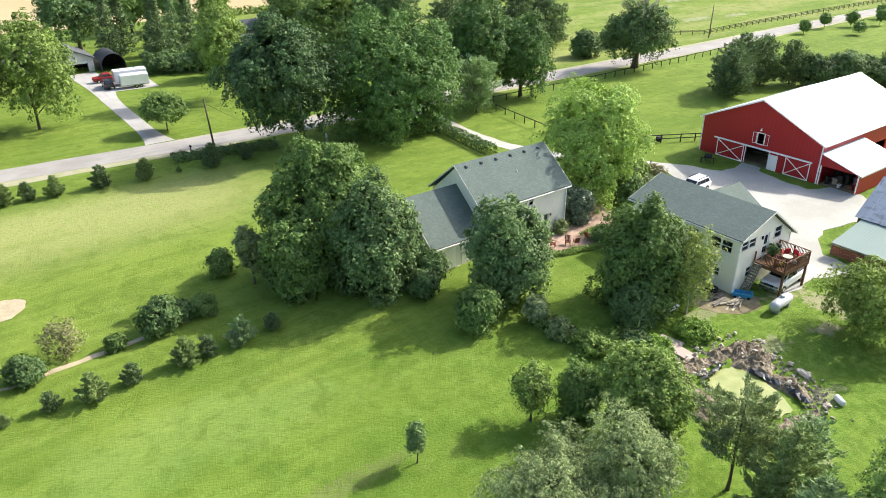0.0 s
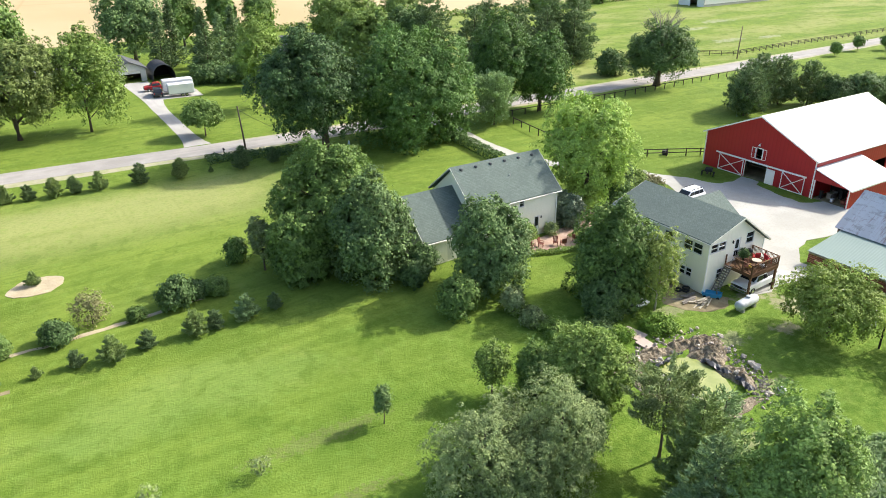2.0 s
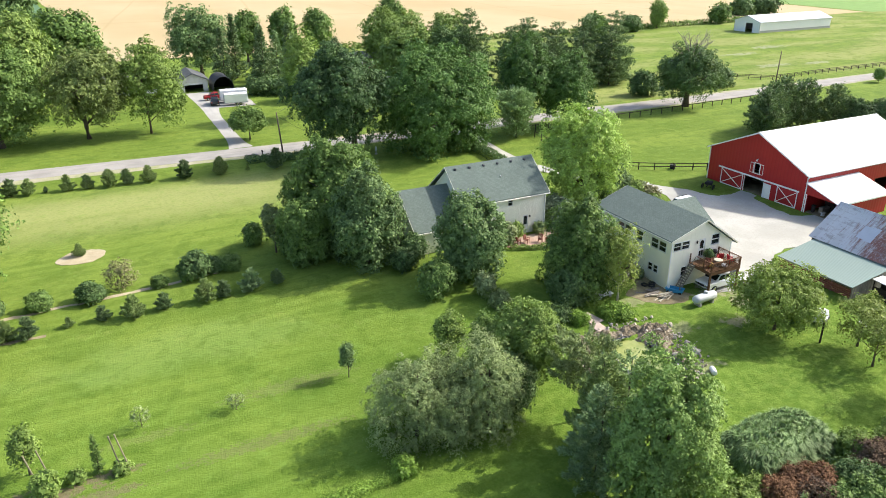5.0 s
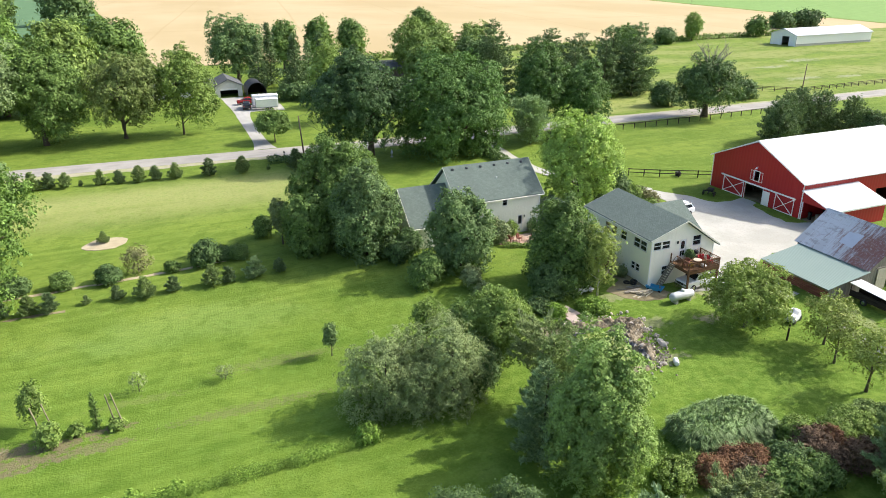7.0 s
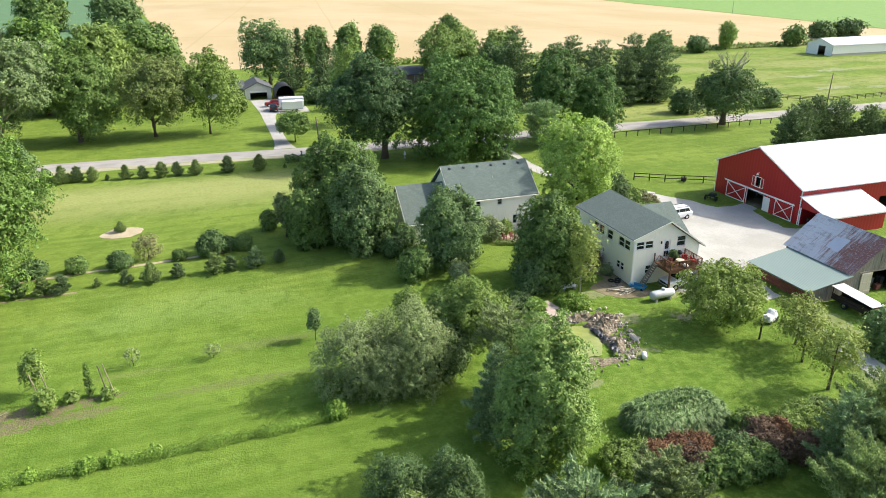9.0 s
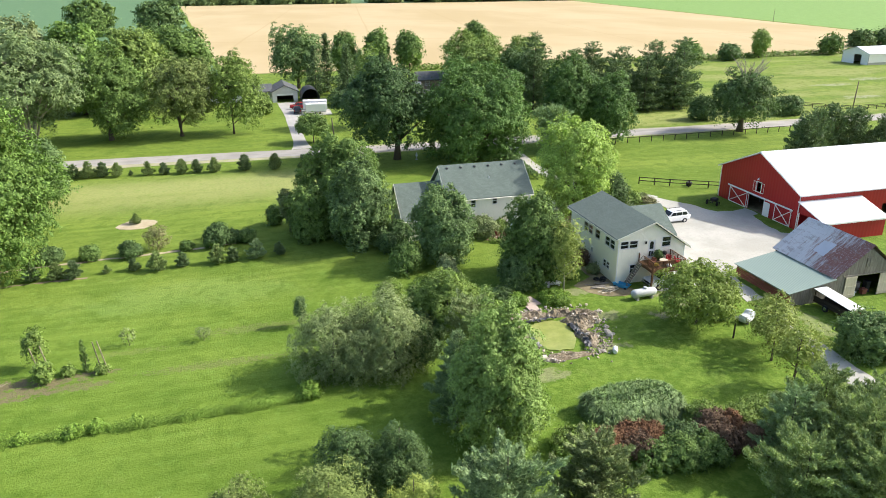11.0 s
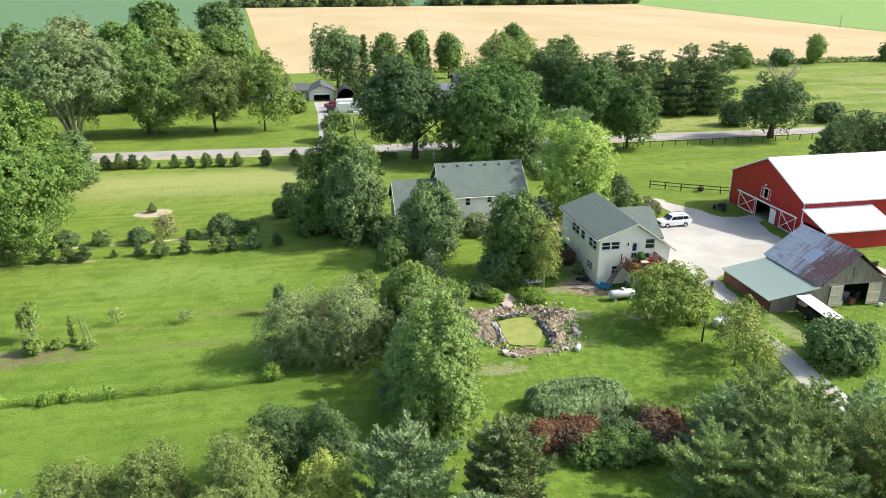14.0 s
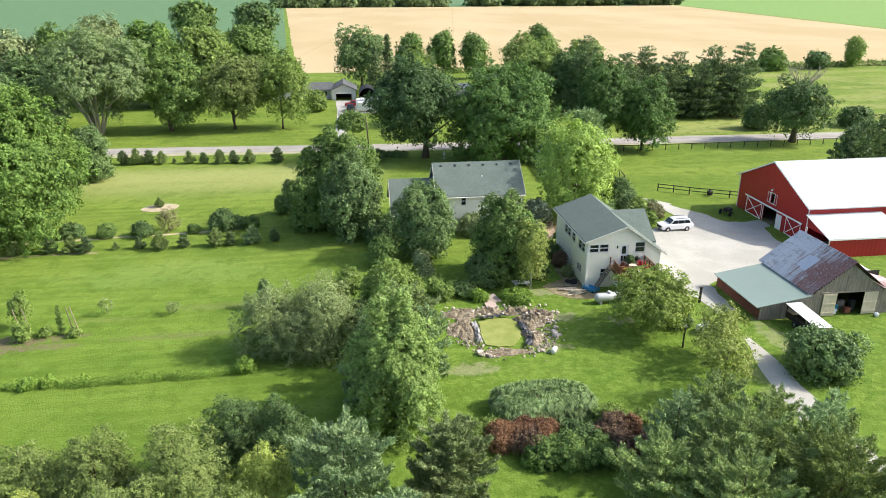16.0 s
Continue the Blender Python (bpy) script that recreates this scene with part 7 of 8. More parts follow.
    single("stone_slab", g, PAVER_PALE, (43.6, 28.5, gz(43.6, 28.5) + 0.02, 3, 0, 15), "pinkish flat stone slab at the pond's end", "stone slab")
    g = Geo()
    g.box(-0.6, 0.6, -0.8, 0.8, 0, 0.09, 0.03)
    single("stone_slab", g, PAVER_PALE, (43.2, 26.6, gz(43.2, 26.6) + 0.1, 4, 0, 5), "pinkish flat stone slab at the pond's end", "stone slab")


def rubble_material():
    n = Nodes("loose_rubble", 0.9, 0, 0.2)
    return n.done(n.mix(n.island(), (0.16, 0.13, 0.1), (0.55, 0.48, 0.39)))


RUBBLE = rubble_material()
PAVER_PALE = plain("pink_stone", (0.48, 0.38, 0.32), 0.85, vary=0.2)
pond()


def stone_mesh(seed, big=False):
    rn = random.Random(seed)
    g = Geo()
    g.ball((0, 0, 0.3), 0.5, 0.4, 0.33, 8, 5, 0.2, rn)
    return g.mesh("stone", ROCK)


STONES = [stone_mesh(s) for s in range(40, 47)]


def stones_along(pts, n, size, spread, seed, lift=0.0):
    rn = random.Random(seed)
    for i in range(n):
        k = rn.uniform(0, len(pts) - 1.001)
        a, b, f = pts[int(k)], pts[int(k) + 1], k % 1
        x, y = a[0] + (b[0] - a[0]) * f + rn.gauss(0, spread), a[1] + (b[1] - a[1]) * f + rn.gauss(0, spread)
        s = size * 0.5 * rn.choice((0.4, 0.55, 0.7, 0.8, 1.0, 1.25, 1.7))
        o = new("stone", rn.choice(STONES))
        o.matrix_basis = pose(x, y, gz(x, y) + lift + rn.uniform(-0.05, 0.06), rn.uniform(-20, 20), rn.uniform(-20, 20), rn.uniform(0, 360)) @ Matrix.Diagonal((s, s * rn.uniform(0.7, 1.1), s * rn.uniform(0.6, 1.0), 1))
        tagged(o, "rough pale field stone at the pond's edge", "stone", "pond stones")


stones_along([(44.6, 15.9), (46.0, 16.3), (46.6, 16.6)], 9, 0.85, 0.2, 1)
stones_along([(39.9, 17.2), (40.8, 16.3), (42.0, 16.0)], 11, 0.85, 0.2, 2)
stones_along([(38.2, 18.8), (38.4, 21.5), (38.2, 25.2), (39.2, 26.6)], 24, 0.6, 0.5, 3, 0.1)
stones_along([(44.5, 26.4), (46.5, 26.2), (48.6, 25.6), (49.6, 24.2), (48.9, 22.0)], 44, 0.5, 0.3, 4, 0.03)
stones_along([(48.9, 22.2), (48.5, 20.6), (47.6, 18.9)], 8, 1.3, 0.3, 5)
stones_along([(45.9, 23.5), (47.8, 23.4), (47.2, 20.6), (46.2, 18.6)], 24, 0.6, 0.45, 6, 0.45)
stones_along([(40.5, 25.3), (43.5, 25.8)], 12, 0.5, 0.4, 7, 0.2)
stones_along([(41.0, 24.2), (44.4, 24.4)], 8, 0.6, 0.2, 8, 0.15)
stones_along([(64.0, 49.9), (70.5, 49.9)], 14, 0.5, 0.12, 9)


def stake(x, y, h, lean, name="garden_stake"):
    g = Geo()
    g.tube([(0, 0, -0.15), (lean, 0.05, h)], [0.06, 0.05], 6)
    single(name, g, PALE_POLE, (x, y, 0), "pale wooden stake in the garden bed", "stake", "garden stakes")


PALE_POLE = bark_material("pale_stake_wood", (0.27, 0.24, 0.155))
for x, y, h, l in ((-3.9, 26.3, 2.9, -0.5), (-3.1, 26.4, 3.0, -0.5), (1.2, 25.7, 3.1, -0.4), (1.75, 25.6, 3.2, -0.55)):
    stake(x, y, h, l)


def cut_branches():
    """Loose cut branches at the end of the garden bed."""
    rn = random.Random(8)
    for i in range(7):
        a, l = rn.uniform(-0.5, 0.6), rn.uniform(1.2, 2.4)
        g = Geo()
        g.tube([(-l / 2, 0, 0.05), (0, rn.uniform(-0.15, 0.15), 0.14), (l / 2, rn.uniform(-0.2, 0.2), 0.08)], [0.05, 0.04, 0.02], 5)
        g.tube([(0, 0, 0.12), (l * 0.3, 0.3, 0.2)], [0.025, 0.01], 4)
        x, y = -7.2 + rn.uniform(-1.0, 1.0), 24.9 + rn.uniform(-0.7, 0.7)
        single("cut_branch", g, PALE_POLE, (x, y, 0.02, 0, 0, math.degrees(a)), "pale cut branch on the bare soil", "branch", "cut branches")


cut_branches()


# ---- trees round the house ----
broad_tree("maple_tree", 26.3, 57.0, 13.6, 6.1, "tall dense green maple beside the house wing", LEAF_MAPLE, 0.32, -0.6, 11, 34, shag=0.1, peak=0.5, off=(1.0, -0.2))
broad_tree("maple_tree", 28.6, 49.9, 11.6, 4.1, "dense dark maple in front of the house wing", LEAF_COOL, 0.32, -0.6, 12, 30, shag=0.15, peak=0.4)
broad_tree("maple_tree", 22.8, 54.4, 8.0, 2.9, "green maple at the edge of the tree group", LEAF_MAPLE, 0.34, -0.5, 13, 18)
broad_tree("dying_tree", 20.3, 58.6, 6.6, 1.3, "thin sparse tree with yellowing leaves", LEAF_OLIVE, 0.25, 1.2, 14, 10, open_=0.4)
shrub("bush", 18.4, 62.4, 3.0, 1.2, "rounded dark bush at the edge of the lawn", LEAF_MAPLE, 0.3, 15)
shrub("bush", 33.2, 48.0, 3.4, 1.7, "leafy bush against the house wing", LEAF_DARK, 0.28, 16)
shrub("bush", 31.6, 46.6, 2.6, 1.5, "leafy bush below the maple", LEAF_DARK, 0.28, 17)
broad_tree("ornamental_tree", 37.5, 41.9, 9.4, 3.8, "round dark-leaved tree in front of the house", LEAF_COOL, 0.32, -0.2, 18, 26)
shrub("bush", 32.4, 39.6, 4.0, 1.9, "rounded green bush on the lawn", LEAF_MAPLE, 0.28, 19)
shrub("bush", 36.8, 37.2, 2.6, 1.0, "pale leafy bush below the round tree", LEAF_SILVER, 0.26, 20)
shrub("flower_bush", 37.0, 34.6, 1.6, 1.2, "low loose bush on the lawn", LEAF_OLIVE, 0.22, 21, open_=0.2)
shrub("flower_bush", 37.6, 31.6, 1.5, 1.3, "low loose bush on the lawn", LEAF_MID, 0.22, 22, open_=0.2)
shrub("flower_bush", 38.6, 29.4, 1.4, 1.2, "low loose bush near the pond", LEAF_MID, 0.22, 23, open_=0.2)
broad_tree("oak_tree", 46.5, 33.9, 10.5, 4.0, "broad green oak beside the garage", LEAF_MAPLE, 0.3, -0.4, 24, 32, shag=0.3, peak=0.4, off=(-0.3, 0.2))
shrub("bush", 50.0, 33.4, 2.2, 1.2, "dark bush under the oak", LEAF_MAPLE, 0.26, 247)
shrub("bush", 43.4, 32.3, 3.6, 2.0, "dark bush under the oak", LEAF_DARK, 0.28, 25)
broad_tree("birch_tree", 48.4, 30.5, 8.7, 1.9, "slender birch with pale trunk and loose leaves", LEAF_LOCUST, 0.19, 1.4, 26, 24, BIRCH, 0.1, open_=0.3, fill=0.75, shag=1.0, peak=0.2)
broad_tree("honey_locust", 60.2, 53.2, 14.8, 5.7, "airy light yellow-green tree behind the house", LEAF_LIME, 0.32, 0.7, 27, 36, open_=0.08, shag=0.6, peak=0.15)
shrub("bush", 54.0, 49.6, 3.9, 2.2, "dark glossy grey-green bush at the house corner", LEAF_PLUM, 0.26, 28)
shrub("bush", 50.3, 48.0, 1.5, 0.7, "clipped bush beside the house door", LEAF_OLIVE, 0.2, 29)
shrub("bush", 44.6, 47.4, 2.6, 1.9, "grey-green bush against the house wall", LEAF_SILVER, 0.26, 30)
shrub("bush", 47.2, 48.1, 1.9, 0.9, "green bush against the house wall", LEAF_MID, 0.22, 31)
shrub("bush", 63.4, 50.6, 3.6, 2.2, "dark bush below the light tree", LEAF_DARK, 0.28, 32)
shrub("bush", 67.6, 56.2, 5.2, 2.9, "dark rounded evergreen bush beside the drive", LEAF_DARK, 0.3, 33)
shrub("bush", 72.6, 53.6, 1.7, 1.7, "grey-green bush with dry flower heads in a stone bed", LEAF_BROWNISH, 0.24, 333, open_=0.1)
shrub("bush", 73.2, 56.6, 1.5, 1.5, "grey-green bush in a stone bed", LEAF_OLIVE, 0.24, 334)
shrub("bush", 70.2, 54.8, 2.6, 1.9, "green bush between the drive and the light tree", LEAF_MID, 0.26, 335)
shrub("bush", 66.6, 48.6, 2.0, 1.6, "green bush behind the garage", LEAF_MID, 0.26, 336)
shrub("bush", 68.2, 50.9, 1.8, 1.8, "grey-green bush in a stone bed", LEAF_OLIVE, 0.26, 34)
shrub("bush", 70.3, 50.7, 1.6, 1.5, "low green bush in a stone bed", LEAF_MID, 0.26, 35)
shrub("bush", 57.6, 45.6, 1.6, 1.4, "low bush beside the patio", LEAF_OLIVE, 0.22, 36)
shrub("bush", 56.4, 44.0, 2.2, 1.5, "green bush between patio and garage", LEAF_MID, 0.24, 37)
shrub("bush", 53.5, 36.4, 2.0, 0.9, "dark purple-leaved bush by the garage wall", LEAF_RUSSET, 0.2, 38)
shrub("bush", 53.4, 39.2, 1.8, 0.9, "dark bush by the garage wall", LEAF_DARK, 0.2, 39)
shrub("bush", 53.6, 33.6, 1.2, 0.7, "small flowering bush by the garage wall", LEAF_SILVER, 0.18, 40)
shrub("bush", 52.5, 43.9, 1.9, 1.3, "green bush at the patio's edge", LEAF_DARK, 0.22, 41)


def hedge(name, pts, w, h, mat, label, leaf=0.2, seed=3, fuzz=0.12, uneven=0.14):
    """A clipped hedge: leaves over a long rounded body."""
    rg = np.random.default_rng(seed)
    ps, os_ = [], []
    for i in range(len(pts) - 1):
        a, b = np.array(pts[i]), np.array(pts[i + 1])
        l = np.linalg.norm(b - a)
        k = int(l * (w + 2 * h) / (0.26 * leaf * leaf))
        s = rg.uniform(0, 1, k)
        q = rg.uniform(-1, 1, k) * (math.pi / 2 + 0.35)
        d = (b - a) / l
        nrm = np.array([-d[1], d[0]])
        run = s * l + i * 3.1
        lump = 1 + uneven * (np.sin(run * 1.7) + 0.6 * np.sin(run * 4.1 + 1)) + rg.normal(0, fuzz, k)
        lump = np.maximum(lump, 0.25)
        off = np.sin(q) * w / 2 * lump
        z = np.maximum(np.cos(q), 0.0) ** 0.5 * h * lump
        xy = a + np.outer(s, b - a) + np.outer(off, nrm)
        ps.append(np.column_stack([xy, z + np.array([gz(x, y) for x, y in xy])]))
        os_.append(np.column_stack([np.outer(np.sin(q), nrm), np.cos(q) + 0.2]))
    b = scatter(rg, np.concatenate(ps), np.concatenate(os_), leaf)
    o = new(name, leaf_mesh(name, b, mat))
    return tagged(o, label, "hedge")


hedge("hedge", [(63.9, 91.5), (63.6, 84), (62.6, 74)], 1.9, 1.35, LEAF_DARK, "long clipped hedge along the driveway", 0.24, 1, 0.08, 0.06)
hedge("hedge", [(25.2, 99.4), (29, 99.2), (36, 97.6), (40, 96.4)], 2.0, 1.0, LEAF_DARK, "low dark hedge beside the road", 0.28, 2)
hedge("hedge", [(44.6, 45.3), (47, 44.3), (50.4, 43.6), (53.6, 43.9)], 0.6, 0.5, LEAF_MID, "low clipped hedge round the patio", 0.16, 3)
hedge("hedge", [(51.5, 45.6), (54.5, 46.2)], 1.2, 0.6, LEAF_WEED, "low planting bed on the patio", 0.16, 4)
hedge("weed_strip", [(-14, 16.4), (-6, 16.2), (-2, 16.2), (2, 16.1), (6, 15.9), (10, 16.1), (14, 16.1), (19.2, 16.6)], 0.85, 0.44, LEAF_WEED, "strip of tall weeds across the mown grass", 0.1, 5, 0.35, 0.3)
for x, y, h, r in ((-3.2, 16.3, 0.6, 0.5), (0.6, 16.1, 0.8, 0.7), (2.3, 16.2, 0.8, 0.6), (5.2, 16.2, 0.6, 0.45)):
    shrub("weed_clump", x, y, h, r, "leafy clump of tall weeds in the grass", LEAF_WEED, 0.17, int(410 + x * 7), 10, open_=0.15)
hedge("field_hedge", [(60, 229), (120, 228.5), (215, 227.5), (300, 229)], 3.0, 1.6, LEAF_MID, "rough hedge at the edge of the wheat", 0.9, 6, 0.2)
hedge("flower_border", [(36.9, 37.6), (37.0, 34.2), (38.2, 31.8), (40.2, 31.0), (42.6, 31.6)], 1.2, 0.75, LEAF_MID, "low border of loose leafy plants", 0.2, 7, 0.35)
shrub("weed_clump", 18.8, 16.7, 1.3, 0.9, "feathery clump of tall weeds", LEAF_WEED, 0.2, 42, open_=0.2)
shrub("flower_bush", 42.2, 28.6, 1.0, 1.1, "leafy plant by the stone slab", LEAF_WEED, 0.2, 43)
shrub("flower_bush", 46.2, 28.0, 1.0, 1.7, "leafy plants by the stone slab", LEAF_WEED, 0.2, 44)
shrub("flower_bush", 40.8, 29.9, 1.4, 1.4, "dark low bush near the pond", LEAF_DARK, 0.22, 45)

# ---- garden trees to the south ----
broad_tree("crab_apple", 57.9, 19.2, 6.6, 4.3, "spreading green garden tree beside the track", LEAF_APPLE, 0.24, 1.5, 46, 26, open_=0.2, shag=0.8, limbs=9)
shrub("bush", 61.0, 20.0, 1.6, 1.4, "dark bush under the garden tree", LEAF_DARK, 0.22, 47)
broad_tree("locust_tree", 62.1, 13.7, 5.6, 2.2, "young yellow-green tree with thin trunk", LEAF_LOCUST, 0.19, 0.9, 48, 30, open_=0.4, fill=0.45, shag=1.0)
broad_tree("locust_tree", 60.2, 10.9, 5.4, 2.2, "young yellow-green tree with thin trunk", LEAF_LOCUST, 0.19, 1.2, 49, 30, open_=0.4, fill=0.45, shag=1.0)
broad_tree("locust_tree", 58.8, 6.6, 6.6, 2.4, "young green tree with thin dark trunk", LEAF_LOCUST, 0.19, 1.6, 50, 30, open_=0.4, fill=0.45, shag=1.0)
shrub("bush", 69.8, 9.6, 4.2, 3.2, "large round dark-leaved bush beside the track", LEAF_COOL, 0.28, 51, 26)
broad_tree("russian_olive", 21.2, 20.0, 6.8, 3.3, "silvery grey-green spreading tree on the lawn", LEAF_OLIVE, 0.185, -0.6, 52, 40, open_=0.15, shag=1.0, slim=0.42)
broad_tree("russian_olive", 26.5, 18.6, 8.0, 3.0, "silvery grey-green tree with drooping twigs", LEAF_OLIVE, 0.185, -0.6, 53, 40, open_=0.15, shag=1.0, slim=0.42)
broad_tree("russian_olive", 24.2, 21.0, 6.0, 2.5, "dull olive-leaved shrubby tree", LEAF_OLIVE, 0.185, -0.2, 54, 30, open_=0.15, shag=1.0, slim=0.42)
broad_tree("russian_olive", 23.7, 18.4, 5.4, 2.3, "silvery shrubby tree between two larger ones", LEAF_OLIVE, 0.185, -0.4, 239, 26, open_=0.15, shag=1.0, slim=0.42)
broad_tree("maple_tree", 32.6, 22.4, 7.2, 3.2, "fresh green young maple behind the olives", LEAF_MID, 0.22, 1.2, 55, 26)
shrub("bush", 30.9, 26.4, 4.6, 1.6, "dark leafy bush beside the maple", LEAF_MAPLE, 0.24, 56)
shrub("bush", 29.6, 20.2, 4.4, 2.0, "dark bush between the trees", LEAF_DARK, 0.24, 57)
needle_tree("pine_tree", 33.4, 16.2, 7.4, 2.7, "open grey-green pine with bare grey trunk", LEAF_OLIVE, 0.26, "open", 58, 1.0, foot=2.3)
needle_tree("spruce_tree", 29.7, 9.6, 8.2, 2.6, "blue-green spruce behind the light tree", LEAF_BLUE, 0.27, "cone", 59, 1.2)
needle_tree("pine_tree", 32.0, 12.3, 8.2, 2.4, "soft grey-green pine behind the light tree", LEAF_PINE, 0.27, "pine", 259, 1.1)
needle_tree("pine_tree", 34.9, 12.9, 7.2, 2.4, "soft blue-green pine between the trees", LEAF_BLUE, 0.3, "pine", 60, 0.9)
broad_tree("poplar_tree", 31.8, 5.8, 12.4, 3.4, "tall light-green tree with fluttering pale leaves", LEAF_SILVER_GREEN, 0.2, -0.7, 61, 46, shag=0.45, peak=0.2)
broad_tree("sapling", 19.25, 29.7, 3.7, 0.62, "slim young sapling standing on the lawn", LEAF_COOL, 0.17, 0.6, 62, 9, fill=0.6, r0=0.05)
broad_tree("sapling", 28.0, 28.3, 4.9, 1.6, "small pale-green tree on the lawn", LEAF_MID, 0.19, 1.3, 63, 14, open_=0.3, fill=0.7, shag=0.6)
broad_tree("sapling", -4.6, 28.2, 4.3, 1.0, "young orchard tree on the lawn", LEAF_MID, 0.2, 0.9, 64, 12, fill=0.5, shag=0.5, r0=0.07)
broad_tree("bare_sapling", 9.8, 29.4, 1.5, 0.8, "small thin half-bare sapling", LEAF_OLIVE, 0.1, 0.3, 65, 7, open_=0.8, fill=0.1, r0=0.03)
broad_tree("bare_sapling", 2.9, 30.3, 2.0, 0.8, "small thin half-bare sapling", LEAF_OLIVE, 0.1, 0.3, 66, 7, open_=0.8, fill=0.1, r0=0.03)
needle_tree("cypress", -0.2, 26.3, 3.2, 0.32, "slim dark columnar evergreen in the bed", LEAF_MAPLE, 0.15, "spruce", 67, 1.4)
shrub("bush", -3.4, 25.3, 2.0, 0.85, "leafy vine bush round the stakes", LEAF_MID, 0.2, 68)
shrub("bush", 1.2, 25.6, 0.7, 0.6, "low leafy plant in the bed", LEAF_MID, 0.18, 69)
shrub("bush", -1.6, 26.0, 0.8, 0.5, "low leafy plant in the bed", LEAF_MID, 0.18, 70)


def reed_clump():
    """Arching grass in dense tufts over a broad, boxy oval clump."""
    rg = np.random.default_rng(9)
    m, per = 1150, 34
    d = unit(rg.normal(0, 1, (m, 3)))
    d[:, 2] = np.abs(d[:, 2])
    power = 5.0
    d = d / ((np.abs(d) ** power).sum(axis=1) ** (1 / power))[:, None]
    base = d * np.array([3.9, 1.95, 1.75]) * bumpy(unit(d), rg, 0.05)[:, None] * rg.uniform(0.84, 1.0, (m, 1))
    out = unit(d * np.array([0.6, 1, 0]) + rg.normal(0, 0.05, (m, 3)))
    b, o = np.repeat(base, per, 0), np.repeat(out, per, 0)
    k = m * per
    az = rg.uniform(0, 2 * math.pi, k)
    fan = np.stack([np.cos(az), np.sin(az), np.zeros(k)], 1) * 0.6 + o * 0.65
    fan = fan / np.maximum(np.linalg.norm(fan, axis=1, keepdims=True), 0.3)
    ln = rg.uniform(0.35, 0.72, k)
    rise = unit(fan * 0.5 + np.array([0, 0, 1.0]) * rg.uniform(0.4, 1.2, (k, 1)))
    mid = b + rise * (ln * 0.5)[:, None]
    fall = unit(fan + np.array([0, 0, -1.0]) * rg.uniform(0.1, 1.3, (k, 1)))
    tip = mid + fall * (ln * 0.35)[:, None]
    side = np.cross(fan, np.array([0, 0, 1.0])) + rg.normal(0, 0.2, (k, 3))
    inner = (b + rise * (ln * 0.3)[:, None], rise, np.cross(rise, side), ln * 0.62, ln * 0.055 + 0.016)
    outer = (tip, fall, np.cross(fall, side), ln * 0.75, ln * 0.06 + 0.018)
    p, t, n, l, w = join(inner, outer)
    p[:, 2] = np.maximum(p[:, 2], 0.08)
    t2 = thing("ornamental_grass", (43.7, 6.8, 0), "broad clump of tall arching ornamental grass", "ornamental grass")
    g = Geo()
    g.ball((0, 0, 0.6), 3.7, 1.75, 0.85, 20, 10, 0.04, random.Random(4))
    part("thatch", g, SOIL, t2, "dark inner thatch of old stalks", smooth=True)
    o = new("blades", leaf_mesh("blades", (p, t, n, l, w), LEAF_REED))
    o.parent = t2


reed_clump()

# ---- pines along the southern edge ----
needle_tree("pine_tree", 20.2, 2.8, 5.9, 2.4, "dark green spreading pine at the garden edge", LEAF_DARK, 0.24, "round", 71)
needle_tree("pine_tree", 23.4, 2.0, 6.1, 2.3, "dark green spreading pine at the garden edge", LEAF_DARK, 0.24, "round", 72)
needle_tree("pine_tree", 22.9, -4.4, 7.3, 2.2, "bright yellow-green pine at the garden edge", LEAF_GOLD, 0.22, "round", 73, 1.35)
needle_tree("pine_tree", 18.1, -4.8, 8.4, 3.2, "dull olive-green rounded pine at the garden edge", LEAF_DULL, 0.24, "round", 74, 1.25)
needle_tree("pine_tree", 13.0, -3.4, 7.8, 2.9, "yellowish green rounded pine at the garden edge", LEAF_DULL, 0.24, "round", 75, 1.25)
needle_tree("pine_tree", 8.6, -2.6, 7.0, 2.9, "dull green rounded pine at the garden edge", LEAF_DULL, 0.24, "round", 76, 1.25)
needle_tree("pine_tree", 4.6, -3.8, 6.4, 2.8, "blue-green spreading pine at the garden edge", LEAF_BLUE, 0.22, "pine", 77)
needle_tree("pine_tree", 15.6, -8.6, 8.0, 3.1, "dull green rounded pine at the garden edge", LEAF_DULL, 0.21, "round", 78, 1.1)
needle_tree("pine_tree", 10.0, -8.0, 7.4, 3.0, "yellowish green rounded pine at the garden edge", LEAF_GOLD, 0.21, "round", 79, 1.0)
needle_tree("pine_tree", 21.4, -9.0, 7.4, 3.0, "dull green rounded pine at the garden edge", LEAF_DULL, 0.21, "round", 80, 1.0)
needle_tree("white_pine", 27.9, -5.9, 8.8, 3.3, "blue-green white pine with upturned tips", LEAF_BLUE, 0.25, "open", 81, 1.1)
needle_tree("pine_tree", 34.6, -3.8, 6.9, 3.5, "broad grey-green pine at the garden edge", LEAF_OLIVE, 0.21, "egg", 82, 1.45)
needle_tree("white_pine", 31.0, -10.5, 7.6, 2.8, "blue-green white pine with upturned tips", LEAF_BLUE, 0.25, "pine", 83)
needle_tree("pine_tree", 53.6, -1.6, 7.6, 3.6, "large dark green pine at the garden edge", LEAF_PINE, 0.22, "pine", 84, 1.0)
needle_tree("white_pine", 50.5, -2.4, 6.9, 2.7, "blue-green white pine at the garden edge", LEAF_BLUE, 0.24, "pine", 85)
